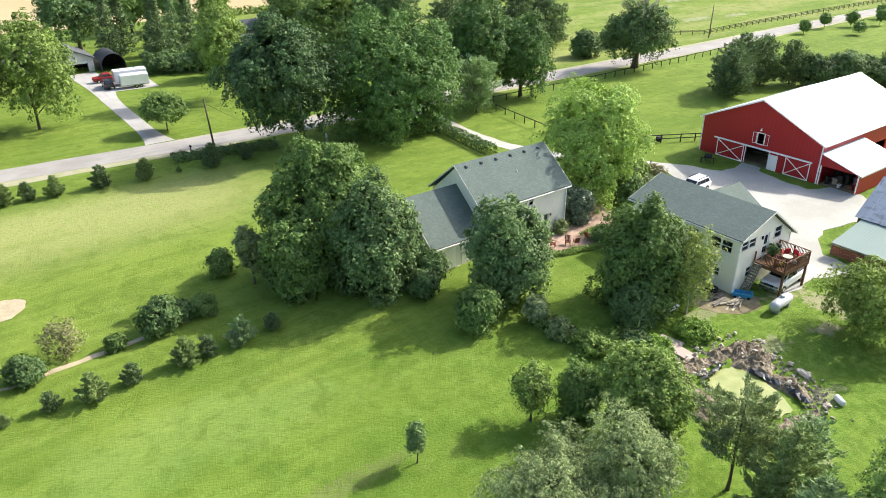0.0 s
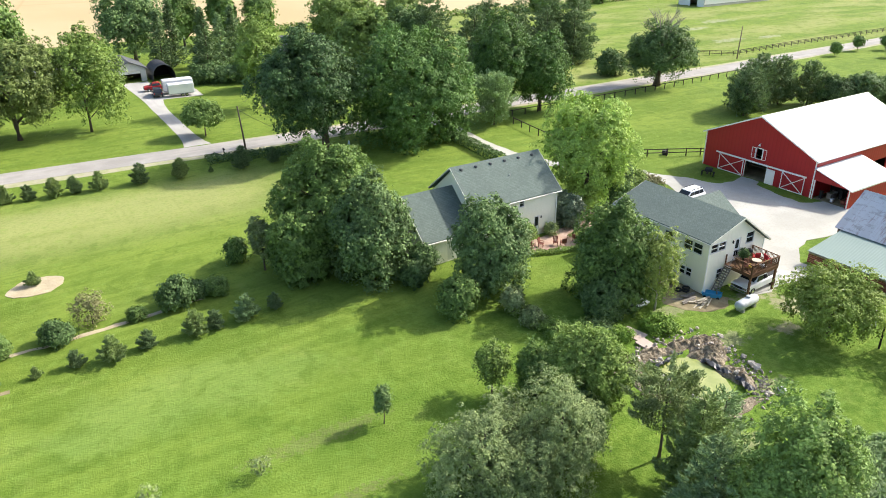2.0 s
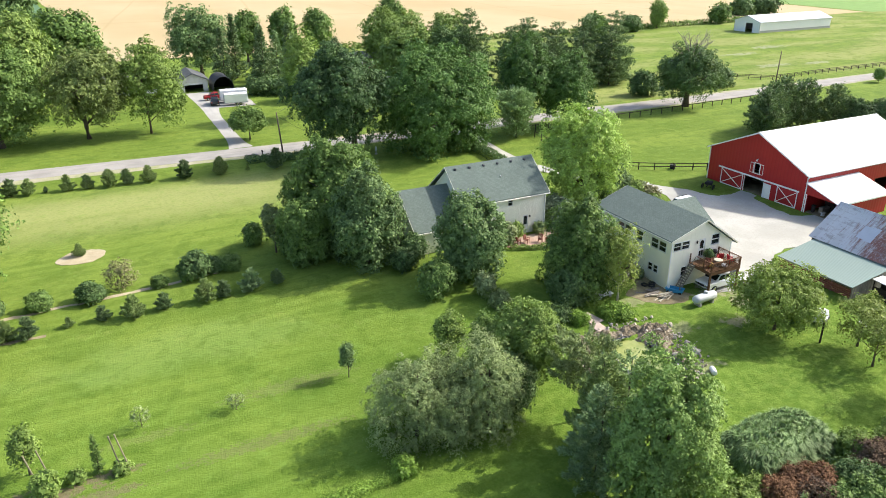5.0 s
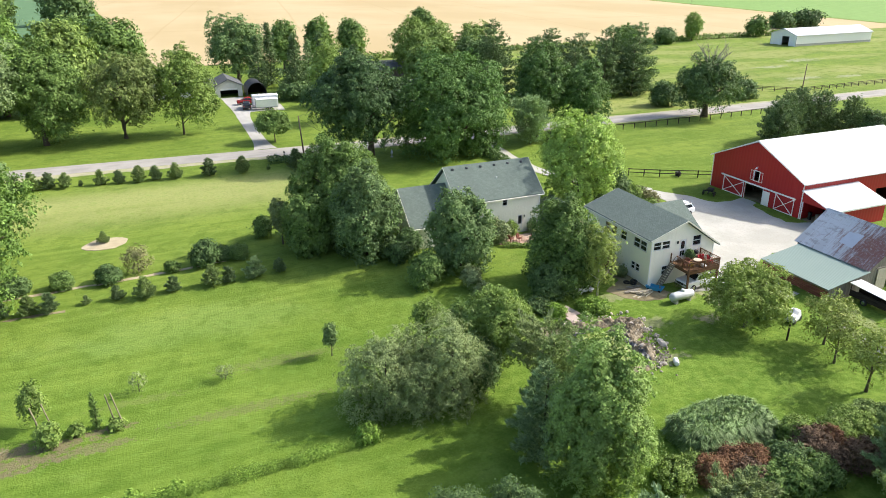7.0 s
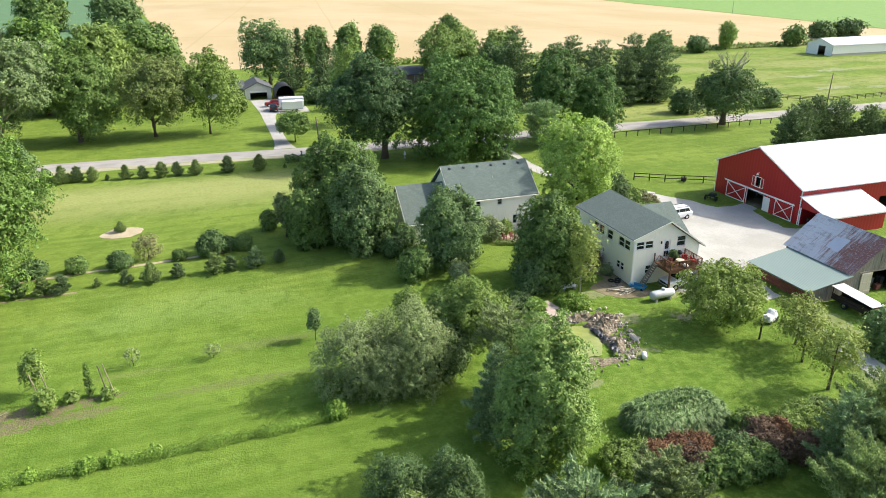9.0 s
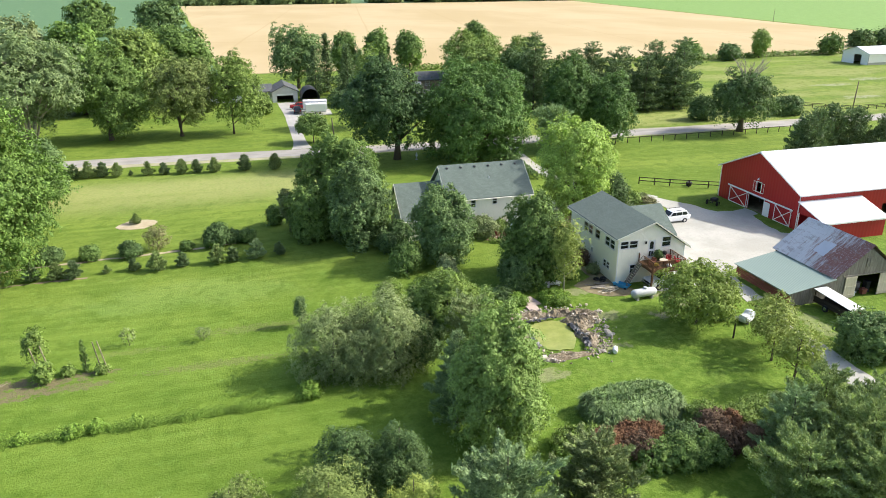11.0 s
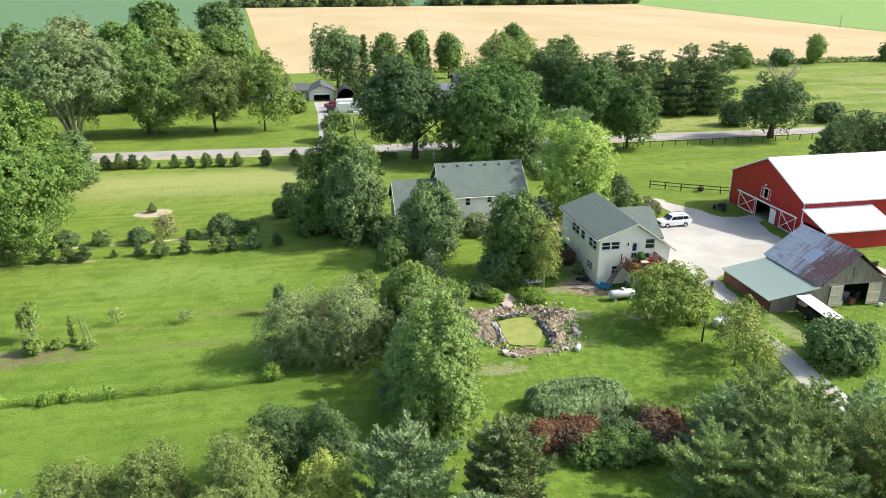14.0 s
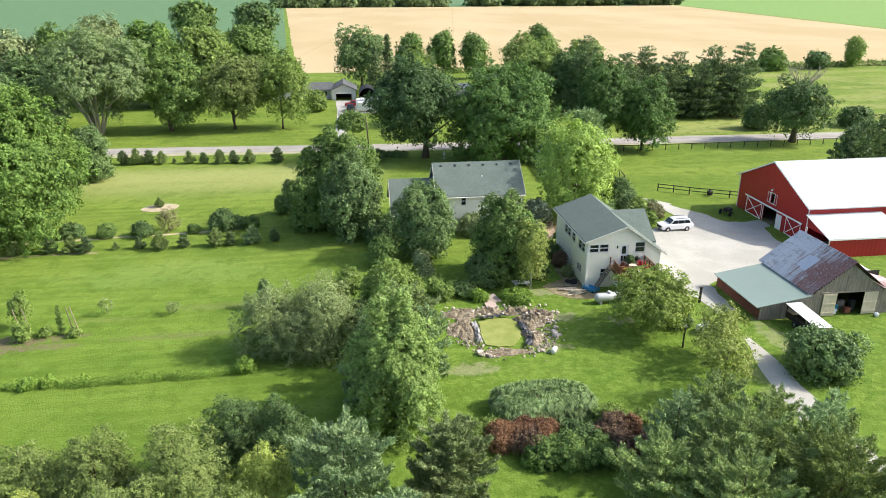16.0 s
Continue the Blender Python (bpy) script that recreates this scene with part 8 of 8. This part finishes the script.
needle_tree("pine_tree", 56.6, -3.6, 7.3, 3.1, "soft green pine at the garden edge", LEAF_PINE, 0.22, "pine", 86)
needle_tree("pine_tree", 57.8, -6.8, 8.2, 3.0, "large dark green pine at the garden edge", LEAF_BLUE, 0.22, "pine", 87)
needle_tree("pine_tree", 53.0, -6.4, 7.6, 3.6, "large dark green pine at the garden edge", LEAF_PINE, 0.22, "open", 88)
needle_tree("pine_tree", 47.4, -7.2, 6.4, 3.2, "dark green pine at the garden edge", LEAF_PINE, 0.22, "open", 89)
needle_tree("pine_tree", 58.6, -13.0, 8.0, 3.2, "dark green pine at the garden edge", LEAF_PINE, 0.22, "pine", 90)
needle_tree("pine_tree", 56.6, -10.4, 8.0, 3.6, "dull green pine at the garden edge", LEAF_DULL, 0.22, "open", 91)
needle_tree("pine_tree", 50.4, -10.6, 7.4, 3.4, "dark green pine at the garden edge", LEAF_PINE, 0.22, "open", 234)
needle_tree("white_pine", 60.2, -4.2, 7.4, 2.5, "blue-green white pine beside the gravel track", LEAF_BLUE, 0.25, "pine", 260, 0.95)
shrub("juniper", 36.9, 3.9, 1.5, 1.7, "low spreading green juniper at the garden edge", LEAF_MID, 0.17, 92)
shrub("juniper", 38.9, 4.3, 1.2, 1.0, "low spreading green juniper at the garden edge", LEAF_MID, 0.17, 235)
shrub("dead_juniper", 39.5, 3.0, 1.7, 1.5, "rust-brown dead juniper at the garden edge", LEAF_DEAD, 0.14, 93)
shrub("dead_juniper", 41.3, 3.3, 1.8, 1.3, "rust-brown dead juniper at the garden edge", LEAF_DEAD, 0.14, 103)
shrub("dead_juniper", 42.6, 2.8, 1.9, 1.5, "rust-brown dead juniper among dark twigs", LEAF_DEAD, 0.14, 94, fill=0.7)
shrub("dead_juniper", 41.6, 1.9, 1.7, 1.6, "grey-brown bare twiggy juniper at the garden edge", LEAF_RUSSET, 0.14, 104, fill=0.7)
shrub("viburnum", 41.9, 0.5, 1.6, 1.4, "dark mottled leafy shrub at the garden edge", LEAF_MAPLE, 0.2, 95, 16, open_=0.35)
shrub("viburnum", 43.8, 0.4, 2.0, 1.8, "dark mottled leafy shrub at the garden edge", LEAF_MAPLE, 0.2, 236, 18, open_=0.35)
shrub("viburnum", 44.9, 1.7, 2.1, 1.7, "dark mottled leafy shrub at the garden edge", LEAF_DARK, 0.2, 96, 18, open_=0.3)
shrub("viburnum", 45.9, 0.2, 1.9, 1.8, "dark mottled leafy shrub at the garden edge", LEAF_MAPLE, 0.2, 249, 18, open_=0.35)
shrub("dead_juniper", 47.8, 2.4, 2.3, 1.5, "purple-brown dying juniper at the garden edge", LEAF_RUSSET, 0.16, 97)
shrub("dead_juniper", 48.0, 0.8, 1.9, 1.3, "purple-brown dying juniper at the garden edge", LEAF_RUSSET, 0.16, 237)
shrub("dead_juniper", 49.2, 2.0, 2.3, 0.9, "rust-brown dead juniper at the garden edge", LEAF_DEAD, 0.15, 99)
shrub("juniper", 48.2, 3.9, 1.9, 1.5, "low spreading green juniper at the garden edge", LEAF_MID, 0.17, 98)
shrub("juniper", 50.6, 2.8, 1.9, 1.4, "spreading green juniper at the garden edge", LEAF_MID, 0.17, 238)
shrub("juniper", 52.9, 3.2, 1.7, 2.0, "spreading green juniper at the garden edge", LEAF_MID, 0.17, 100)
shrub("juniper", 55.4, 3.2, 1.5, 2.0, "spreading green juniper at the garden edge", LEAF_PINE, 0.17, 101)
shrub("juniper", 50.3, 0.2, 2.0, 1.5, "brownish spreading juniper at the garden edge", LEAF_RUSSET, 0.17, 102, fill=0.8)

# ---- shrub rows on the lawn ----
def row_kinds():
    made = []
    for i, (mat, kind) in enumerate(((LEAF_DARK, "leafy"), (LEAF_MAPLE, "leafy"), (LEAF_CEDAR, "cone"), (LEAF_PINE, "cone"), (LEAF_BLUE, "cone"))):
        if kind == "leafy":
            made.append(shrub("row_shrub", 0, 0, 2.1, 1.6, "rounded dark-green shrub in the lawn row", mat, 0.22, 200 + i, 12, "shrub rows"))
        else:
            made.append(needle_tree("young_evergreen", 0, 0, 2.9, 1.5, "young dark evergreen in the lawn row", mat, 0.2, "cone", 200 + i, 1.6, group="shrub rows"))
    return made


ROW = row_kinds()
ROW_USED = set()


def put(kind, x, y, s, turn=0, tall=1.0):
    m = pose(x, y, gz(x, y), 0, 0, turn) @ Matrix.Diagonal((s, s, s * tall, 1))
    if kind in ROW_USED:
        copy_thing(ROW[kind], m)
    else:
        ROW[kind].matrix_basis = m
        ROW_USED.add(kind)


for i, (x, y, s) in enumerate(((-9.2, 55.8, 1.1), (-4.6, 55.6, 0.95), (0.1, 55.3, 1.15), (6.8, 55.6, 0.8), (10.6, 56.0, 1.35), (14.5, 56.4, 1.1), (12.6, 57.0, 0.95), (-16, 54.2, 1.2), (-22, 53.4, 1.1))):
    put(i % 2, x, y, s * 0.88, i * 50, 1.25 if i == 4 else 1.0)
for i, (x, y, s) in enumerate(((-10.1, 50.0, 0.8), (-7.3, 49.8, 0.75), (-5.4, 49.6, 0.95), (-2.0, 50.2, 0.5), (1.0, 50.2, 0.7), (3.8, 49.4, 1.15), (6.7, 49.8, 0.8), (10.8, 49.8, 1.15), (12.6, 50.0, 0.8), (15.5, 50.0, 0.9), (18.3, 50.2, 0.75), (-14, 49.6, 0.9), (-18.5, 49.0, 0.9))):
    put(4 if i == 9 else 2 + i % 2, x, y, s, i * 70)
for i, (x, y, s) in enumerate(((-14.2, 97.6, 1.1), (-11.8, 97.4, 1.35), (-9.5, 97.7, 1.1), (-7.1, 97.2, 1.1), (-4.9, 97.4, 0.4), (-1.9, 96.8, 1.1), (0.8, 96.6, 0.9), (3.9, 96.1, 1.2), (6.4, 96.2, 1.0), (9.5, 95.6, 1.2), (14.8, 95.1, 1.25), (20.2, 94.6, 1.3), (29.2, 93.9, 1.4), (24.6, 94.8, 0.4), (34, 94.2, 1.0))):
    put(2 + i % 2, x, y, s, i * 40, 1.05)
put(3, -0.8, 68.6, 0.75, 10)
broad_tree("smoke_bush", 3.2, 57.0, 3.4, 1.7, "thin brownish-grey bush in the shrub row", LEAF_BROWNISH, 0.18, 0.2, 210, 14, open_=0.5, fill=0.4, shag=0.6)

# ---- low house half hidden behind the roadside trees ----
def hidden_house():
    t = thing("house", (62.5, 146, 0), "low pale house with grey roof behind the roadside trees", "house")
    W = Geo()
    W.wall(rect(-7, 7, 0, 2.9), [rect(-5.4, -3.8, 0.9, 2.1), rect(-1.6, 0.2, 0.9, 2.1), rect(3.4, 5.2, 0.9, 2.1)], on_y(-3.8))
    W.wall(rect(-7, 7, 0, 2.9), [], on_y(3.8, 0.2, -1))
    for x, inward in ((-7, 1), (7, -1)):
        W.wall([(-3.6, 0), (3.6, 0), (3.6, 2.9), (0, 4.9), (-3.6, 2.9)], [], on_x(x, 0.2, inward))
    part("wall", W, SIDING, t)
    R = Geo()
    R.extrude([(-4.4, 2.62), (0, 5.1), (4.4, 2.62), (4.4, 2.82), (0, 5.32), (-4.4, 2.82)], lambda u, v, s: (-7.5 + 15 * s, u, v))
    part("roof", R, SHINGLE_DARK, t, "grey shingle roof")
    for a, b in ((-5.4, -3.8), (-1.6, 0.2), (3.4, 5.2)):
        window(t, "y", -1, a, b, 0.9, 2.1, -3.8)


hidden_house()

# ---- trees along the road and beyond ----
broad_tree("oak_tree", 43.3, 95.6, 19.8, 8.4, "huge dark-leaved oak beside the road", LEAF_OAK, 0.44, 4.0, 110, 46, r0=0.62, off=(-2.6, -1.2), shag=0.35, peak=0.5)
broad_tree("maple_tree", 58.2, 92.8, 17.7, 10.6, "very broad dense maple beside the road", LEAF_ROADSIDE, 0.44, -0.6, 111, 60, r0=0.7, shag=0.4)
broad_tree("maple_tree", 88.0, 96.4, 14.8, 5.4, "round green maple beside the road fence", LEAF_ROADSIDE, 0.42, 1.5, 112, 30, shag=0.3)
broad_tree("maple_tree", 79.6, 98.4, 18.4, 5.2, "tall dark maple beside the road", LEAF_ROADSIDE, 0.44, 3.5, 113, 28, shag=0.3)
needle_tree("yew_tree", 74.7, 92.8, 9.2, 3.9, "soft grey-green evergreen beside the drive", LEAF_BLUE, 0.4, "open", 114, 1.0)
old_oak = broad_tree("old_oak", 122.8, 99.0, 14.2, 6.9, "old oak with bare twigs beside the road", LEAF_DARK, 0.42, 2.8, 115, 36, r0=0.7, off=(-1.0, -0.7), open_=0.12, limbs=12, shag=0.8)
def bare_branches(parent, count, reach, low, high, seed):
    """Dead limbs with forked grey twigs that stand out of a crown."""
    rn = random.Random(seed)
    for i in range(count):
        a = 2.4 * i + rn.uniform(-0.3, 0.3)
        k, top = reach * rn.uniform(0.25, 1.0), rn.uniform(low, high)
        dx, dy = k * math.cos(a), k * math.sin(a)
        g = Geo()
        tip = (dx * 1.15, dy * 1.15, top - 0.25 * k)
        g.tube([(dx * 0.15, dy * 0.15, top - 6), (dx * 0.6, dy * 0.6, top - 2.6), tip], [0.16, 0.1, 0.02], 5)
        for j in range(7):
            f = rn.uniform(0.35, 0.95)
            b = (dx * (0.6 + 0.55 * f), dy * (0.6 + 0.55 * f), top - 2.6 + (2.6 - 0.25 * k) * f)
            g.tube([b, (b[0] + rn.uniform(-1.1, 1.1), b[1] + rn.uniform(-1.1, 1.1), b[2] + rn.uniform(0.5, 1.5))], [0.045, 0.012], 4)
        part("bare_branch", g, PALE_BARK, parent, "bare grey dead branch")


bare_branches(old_oak, 18, 5.6, 13.6, 16.4, 5)
for i, (x, y, h, r) in enumerate(((103.4, 135.2, 17.0, 6.6), (111.4, 134.2, 15.6, 6.4), (120.6, 132.8, 17.2, 6.4), (128.0, 131.8, 17.8, 6.2), (96.5, 131, 16, 6.0), (107.4, 129.5, 13.0, 5.4), (116.0, 129.0, 13.5, 5.4), (124.4, 128.2, 13.0, 5.0), (99.5, 126.5, 11.0, 4.6))):
    needle_tree("white_pine", x, y, h, r * 1.02, "tall dark pine beyond the road with layered boughs", LEAF_CEDAR, 0.55, "layered", 116 + i if i < 5 else 250 + i, 0.8)
broad_tree("tree", 84.8, 176, 17.6, 9.4, "broad fresh-green tree beyond the road", LEAF_FRESH, 0.62, 1.0, 121, 30, shag=0.4)
broad_tree("tree", 91.0, 193, 20, 5.0, "tall dark-green tree beyond the road", LEAF_MAPLE, 0.7, 3.0, 122, 16)
broad_tree("tree", 97.0, 167, 17, 6.6, "green tree beyond the road", LEAF_FRESH, 0.62, 1.0, 123, 26, shag=0.4)
needle_tree("white_pine", 89, 138.5, 19.4, 6.2, "tall dark pine behind the roadside maples", LEAF_CEDAR, 0.55, "layered", 270, 0.8)
broad_tree("tree", 77.5, 150, 15.5, 7.0, "green leafy tree beyond the road", LEAF_FRESH, 0.7, 0.8, 124, 24)
broad_tree("tree", 88, 146, 15.5, 7.0, "dark leafy tree beyond the road", LEAF_DARK, 0.7, 0.8, 125, 24)
broad_tree("tree", 63, 136.5, 7.0, 4.0, "low dark tree beyond the road", LEAF_DARK, 0.55, 0.8, 126, 22)
broad_tree("cottonwood", 44.5, 128.5, 18.5, 4.6, "tall light-trunked tree beside the neighbouring drive", LEAF_MID, 0.44, 3.6, 127, 34, PALE_BARK, 0.26, open_=0.2, fill=0.9, limbs=10, shag=0.8)
broad_tree("tree", 51, 146, 10.5, 4.2, "green tree near the neighbouring drive", LEAF_MAPLE, 0.6, 1.2, 128, 24)
broad_tree("tree", 33.0, 195, 19.0, 9.4, "wide airy dark tree behind the bungalow", LEAF_COOL, 0.7, 4.0, 129, 30, open_=0.2, limbs=12, shag=0.6)
needle_tree("spruce_tree", 41.0, 186, 17.0, 3.6, "dark spruce behind the carport", LEAF_CEDAR, 0.8, "spruce", 130, 0.8)
needle_tree("spruce_tree", 36.8, 181, 14.0, 3.6, "dark spruce behind the carport", LEAF_CEDAR, 0.8, "spruce", 230, 0.8)
needle_tree("spruce_tree", 52.5, 172, 15.0, 4.2, "dark spruce near the neighbouring drive", LEAF_CEDAR, 0.8, "spruce", 231, 0.8)
broad_tree("tree", 56, 164, 7.5, 4.0, "low dark leafy tree near the neighbouring drive", LEAF_DARK, 0.7, 0.5, 232, 18)
needle_tree("spruce_tree", 46.5, 178, 14.5, 3.8, "reddish-dark spruce behind the carport", LEAF_CEDAR, 0.8, "spruce", 131, 0.8)
needle_tree("spruce_tree", 44.5, 168, 15.0, 4.2, "dark spruce behind the parking pad", LEAF_CEDAR, 0.7, "spruce", 240, 0.9)
needle_tree("spruce_tree", 49.0, 171, 13.5, 4.0, "blue-green spruce behind the parking pad", LEAF_BLUE, 0.7, "spruce", 241, 0.9)
shrub("bush", 42.0, 159, 3.8, 4.0, "dark bush behind the parking pad", LEAF_DARK, 0.6, 242)
shrub("bush", 46.5, 157.5, 3.6, 3.8, "dark bush behind the parking pad", LEAF_COOL, 0.6, 243)
shrub("bush", 51.0, 156, 6.4, 3.6, "light green leafy bush near the neighbouring drive", LEAF_FRESH, 0.6, 244)
shrub("bush", 53.5, 153, 4.0, 3.0, "dark bush near the neighbouring drive", LEAF_DARK, 0.6, 245)
broad_tree("tree", 50.1, 214, 15.4, 5.0, "round tree at the wheat's edge", LEAF_MAPLE, 0.9, 2.0, 132, 16)
broad_tree("tree", 61.7, 212, 16.8, 4.6, "tall tree at the wheat's edge", LEAF_MAPLE, 0.9, 2.5, 133, 16)
broad_tree("tree", 72.4, 211, 15.7, 4.7, "tall tree at the wheat's edge", LEAF_MAPLE, 0.9, 2.5, 134, 16)
broad_tree("small_tree", 29.3, 115.0, 6.2, 3.3, "low spreading tree beside the neighbouring drive", LEAF_MAPLE, 0.4, 1.6, 135, 18)
shrub("bush", 19.9, 152, 5.4, 3.0, "leafy bush in front of the bungalow", LEAF_MID, 0.5, 136)
willow = broad_tree("willow_tree", -27.5, 127, 23.0, 10.8, "huge silvery willow with many pale stems", LEAF_WILLOW, 0.5, 5.4, 137, 54, PALE_BARK, 0.42, open_=0.15, limbs=8, shag=0.7, off=(2.0, 0))
for i in range(13):
    a, k = i * 2.4, 0.55 + 0.45 * ((i * 7) % 10) / 10
    g = Geo()
    g.tube([(0.5 * math.cos(a), 0.5 * math.sin(a), -0.2), (2.6 * k * math.cos(a), 2.6 * k * math.sin(a), 4.6), (5.6 * k * math.cos(a), 5.6 * k * math.sin(a), 9.5), (8.6 * k * math.cos(a), 8.6 * k * math.sin(a), 13.5)], [0.3, 0.24, 0.16, 0.05], 6)
    part("stem", g, PALE_BARK, willow, smooth=True)
shrub("bush", -38.5, 126, 7.0, 4.6, "leafy thicket beside the willow", LEAF_SILVER, 0.55, 248)
broad_tree("maple_tree", -12.6, 130, 19.5, 6.9, "tall dense maple beyond the road", LEAF_MAPLE, 0.5, 1.6, 138, 34, shag=0.5, peak=0.2, off=(1.8, -0.4))
broad_tree("maple_tree", 1.9, 130, 17.8, 7.4, "wide olive-green tree with dark trunk", LEAF_OLIVE_DARK, 0.46, 3.4, 139, 34, open_=0.22, limbs=16, shag=0.7, off=(2.0, -0.4))
broad_tree("ash_tree", 13.0, 129, 18.6, 5.8, "airy green ash with slim trunk", LEAF_MID, 0.42, 3.0, 140, 36, None, 0.2, open_=0.25, fill=0.9, limbs=12, shag=0.7, off=(1.6, -0.4), peak=0.2)
broad_tree("tree", -62, 170, 19.5, 9, "tall green woodland tree across the road", LEAF_SILVER, 0.9, 0.8, 141, 20)
broad_tree("tree", -50, 176, 21, 9, "tall green woodland tree across the road", LEAF_MAPLE, 0.9, 0.8, 142, 20)
broad_tree("tree", -36, 166, 24, 8, "tall pale woodland tree across the road", LEAF_SILVER, 0.9, 0.8, 143, 20)
broad_tree("tree", -23.8, 165, 23, 8.2, "tall green woodland tree across the road", LEAF_SPRING, 0.9, 0.8, 144, 20)
broad_tree("tree", -11, 168, 21.3, 8, "tall green woodland tree across the road", LEAF_FRESH, 0.9, 0.8, 145, 20)
broad_tree("tree", 0, 182, 21.2, 9, "tall green woodland tree across the road", LEAF_MAPLE, 0.9, 0.8, 146, 20)
broad_tree("tree", -46, 140, 17, 8, "dense green woodland tree across the road", LEAF_DARK, 0.8, 0.5, 147, 20)
broad_tree("tree", -60, 142, 18, 8, "silvery woodland tree across the road", LEAF_SILVER, 0.8, 0.5, 148, 20)
broad_tree("tree", -74, 150, 18, 9, "dense green woodland tree across the road", LEAF_MAPLE, 0.9, 0.5, 149, 20)
broad_tree("tree", -90, 160, 18, 9, "dense green woodland tree across the road", LEAF_FRESH, 0.9, 0.5, 150, 20)
broad_tree("tree", -78, 180, 19, 9, "dense green woodland tree across the road", LEAF_FRESH, 0.9, 0.5, 151, 20)
broad_tree("tree", -48, 122, 16, 7, "dense green woodland tree across the road", LEAF_DARK, 0.8, 0.5, 152, 20)
broad_tree("tree", -65.7, 440, 20, 14, "distant tree between the fields", LEAF_MAPLE, 1.8, 1.0, 153, 18)
broad_tree("tree", -29, 440, 19.5, 13, "distant tree between the fields", LEAF_DARK, 1.8, 1.0, 154, 18)
broad_tree("tree", -14, 300, 13, 8, "tree at the corner of the wheat", LEAF_MAPLE, 1.3, 1.0, 155, 18)
broad_tree("maple_tree", -15.6, 55.2, 20.8, 8.8, "huge bright-green maple at the edge of the lawn", LEAF_SPRING, 0.35, 0.6, 156, 60, shag=0.45, peak=0.5, off=(0.8, 0))
broad_tree("tree", -15.5, 86, 9.3, 3.3, "leafy tree at the end of the evergreen row", LEAF_COOL, 0.4, 0.4, 157, 18)
broad_tree("tree", -20.5, 83, 10.2, 3.4, "leafy tree at the end of the evergreen row", LEAF_MID, 0.4, 0.4, 158, 18)
shrub("bush", -19, 74, 4.5, 3, "leafy bush below the maple", LEAF_MAPLE, 0.36, 159)
shrub("bush", 188.7, 219, 7.7, 5.6, "round bush at the edge of the meadow", LEAF_MAPLE, 0.9, 160)
broad_tree("tree", 227.6, 226, 11.6, 4.0, "airy tree at the edge of the wheat", LEAF_MID, 0.8, 1.0, 161, 14, open_=0.25)
shrub("bush", 209.2, 221, 6.2, 4.4, "round bush at the edge of the meadow", LEAF_DARK, 0.9, 162)
shrub("bush", 122.9, 113.6, 5.6, 3.4, "dark bush beside the road", LEAF_DARK, 0.5, 163)
shrub("bush", 147.8, 113.4, 4.6, 4.0, "dark bush beside the road", LEAF_DARK, 0.5, 164)
shrub("bush", 136.8, 118, 4.2, 3.2, "dark bush beyond the old oak", LEAF_DARK, 0.5, 165)
broad_tree("tree", 264.5, 227, 8.6, 4.6, "tree behind the white shed", LEAF_MAPLE, 1.0, 0.5, 166, 12)
broad_tree("tree", 306, 252, 7, 6.5, "tree behind the white shed", LEAF_DARK, 1.2, 0.5, 167, 12)
broad_tree("tree", 322, 252, 7.4, 8, "tree behind the white shed", LEAF_DARK, 1.2, 0.5, 168, 12)
for i, (x, y, h) in enumerate(((188, 98, 3.4), (200, 99, 4.0), (207.5, 95.6, 4.0), (197, 88.5, 3.2), (216, 92, 4.4), (228, 97, 4.2))):
    broad_tree("sapling", x, y, h, 1.3, "young tree on the far lawn", LEAF_MAPLE, 0.45, 1.0, 170 + i, 8)

# evergreens and scrub behind the red barn
for i, (x, y, h, r) in enumerate(((116.5, 72.0, 8.6, 4.2), (120.5, 74.5, 9.4, 4.4), (125.0, 75.5, 9.8, 4.6), (129.5, 74, 9.2, 4.4), (133.5, 70.5, 8.4, 4.0))):
    needle_tree("pine_tree", x, y, h, r, "dark feathery pine behind the red barn", LEAF_CEDAR, 0.5, "pine", 180 + i, 1.0)
for i, (x, y, h, r) in enumerate(((135.5, 66.5, 6.0, 3.6), (139.5, 63.5, 6.6, 3.8), (144, 61.5, 5.6, 3.6), (148.5, 58, 6.4, 3.8), (153, 56, 5.8, 3.6), (157.5, 53, 6.4, 3.8), (163, 51, 6.2, 3.8))):
    shrub("bush", x, y, h, r, "green wild bush in the scrub behind the barn" if i % 2 else "dark wild bush in the scrub behind the barn", (LEAF_DARK, LEAF_COOL)[i % 2], 0.4, 186 + i, 16)


def far_wood():
    """Far woodland edge, past counting."""
    rg = np.random.default_rng(4)
    sets = []
    for i in range(150):
        x = rg.uniform(-60, 470)
        y = rg.uniform(906, 926) if x < 200 else rg.uniform(902, 990)
        h = rg.uniform(9, 13) if x < 200 else rg.uniform(12, 19)
        if x < 200 and rg.uniform() < 0.45:
            continue
        b = broad_crown(300 + i, rg.uniform(6, 10), h * 0.55, 3.4, 9, 0.6)
        sets.append((b[0] + np.array([x, y, h * 0.45]), *b[1:]))
    for i in range(46):
        x, y = rg.uniform(-900, 900), rg.uniform(1900, 2000)
        b = broad_crown(600 + i, 24, 10, 7.0, 9, 0.5)
        sets.append((b[0] + np.array([x, y, 8]), *b[1:]))
    o = new("far_woodland", leaf_mesh("far_woodland", join(*sets), LEAF_FAR))
    tagged(o, "dark far woodland along the wheat's edge", "woodland", kind="stuff")


far_wood()
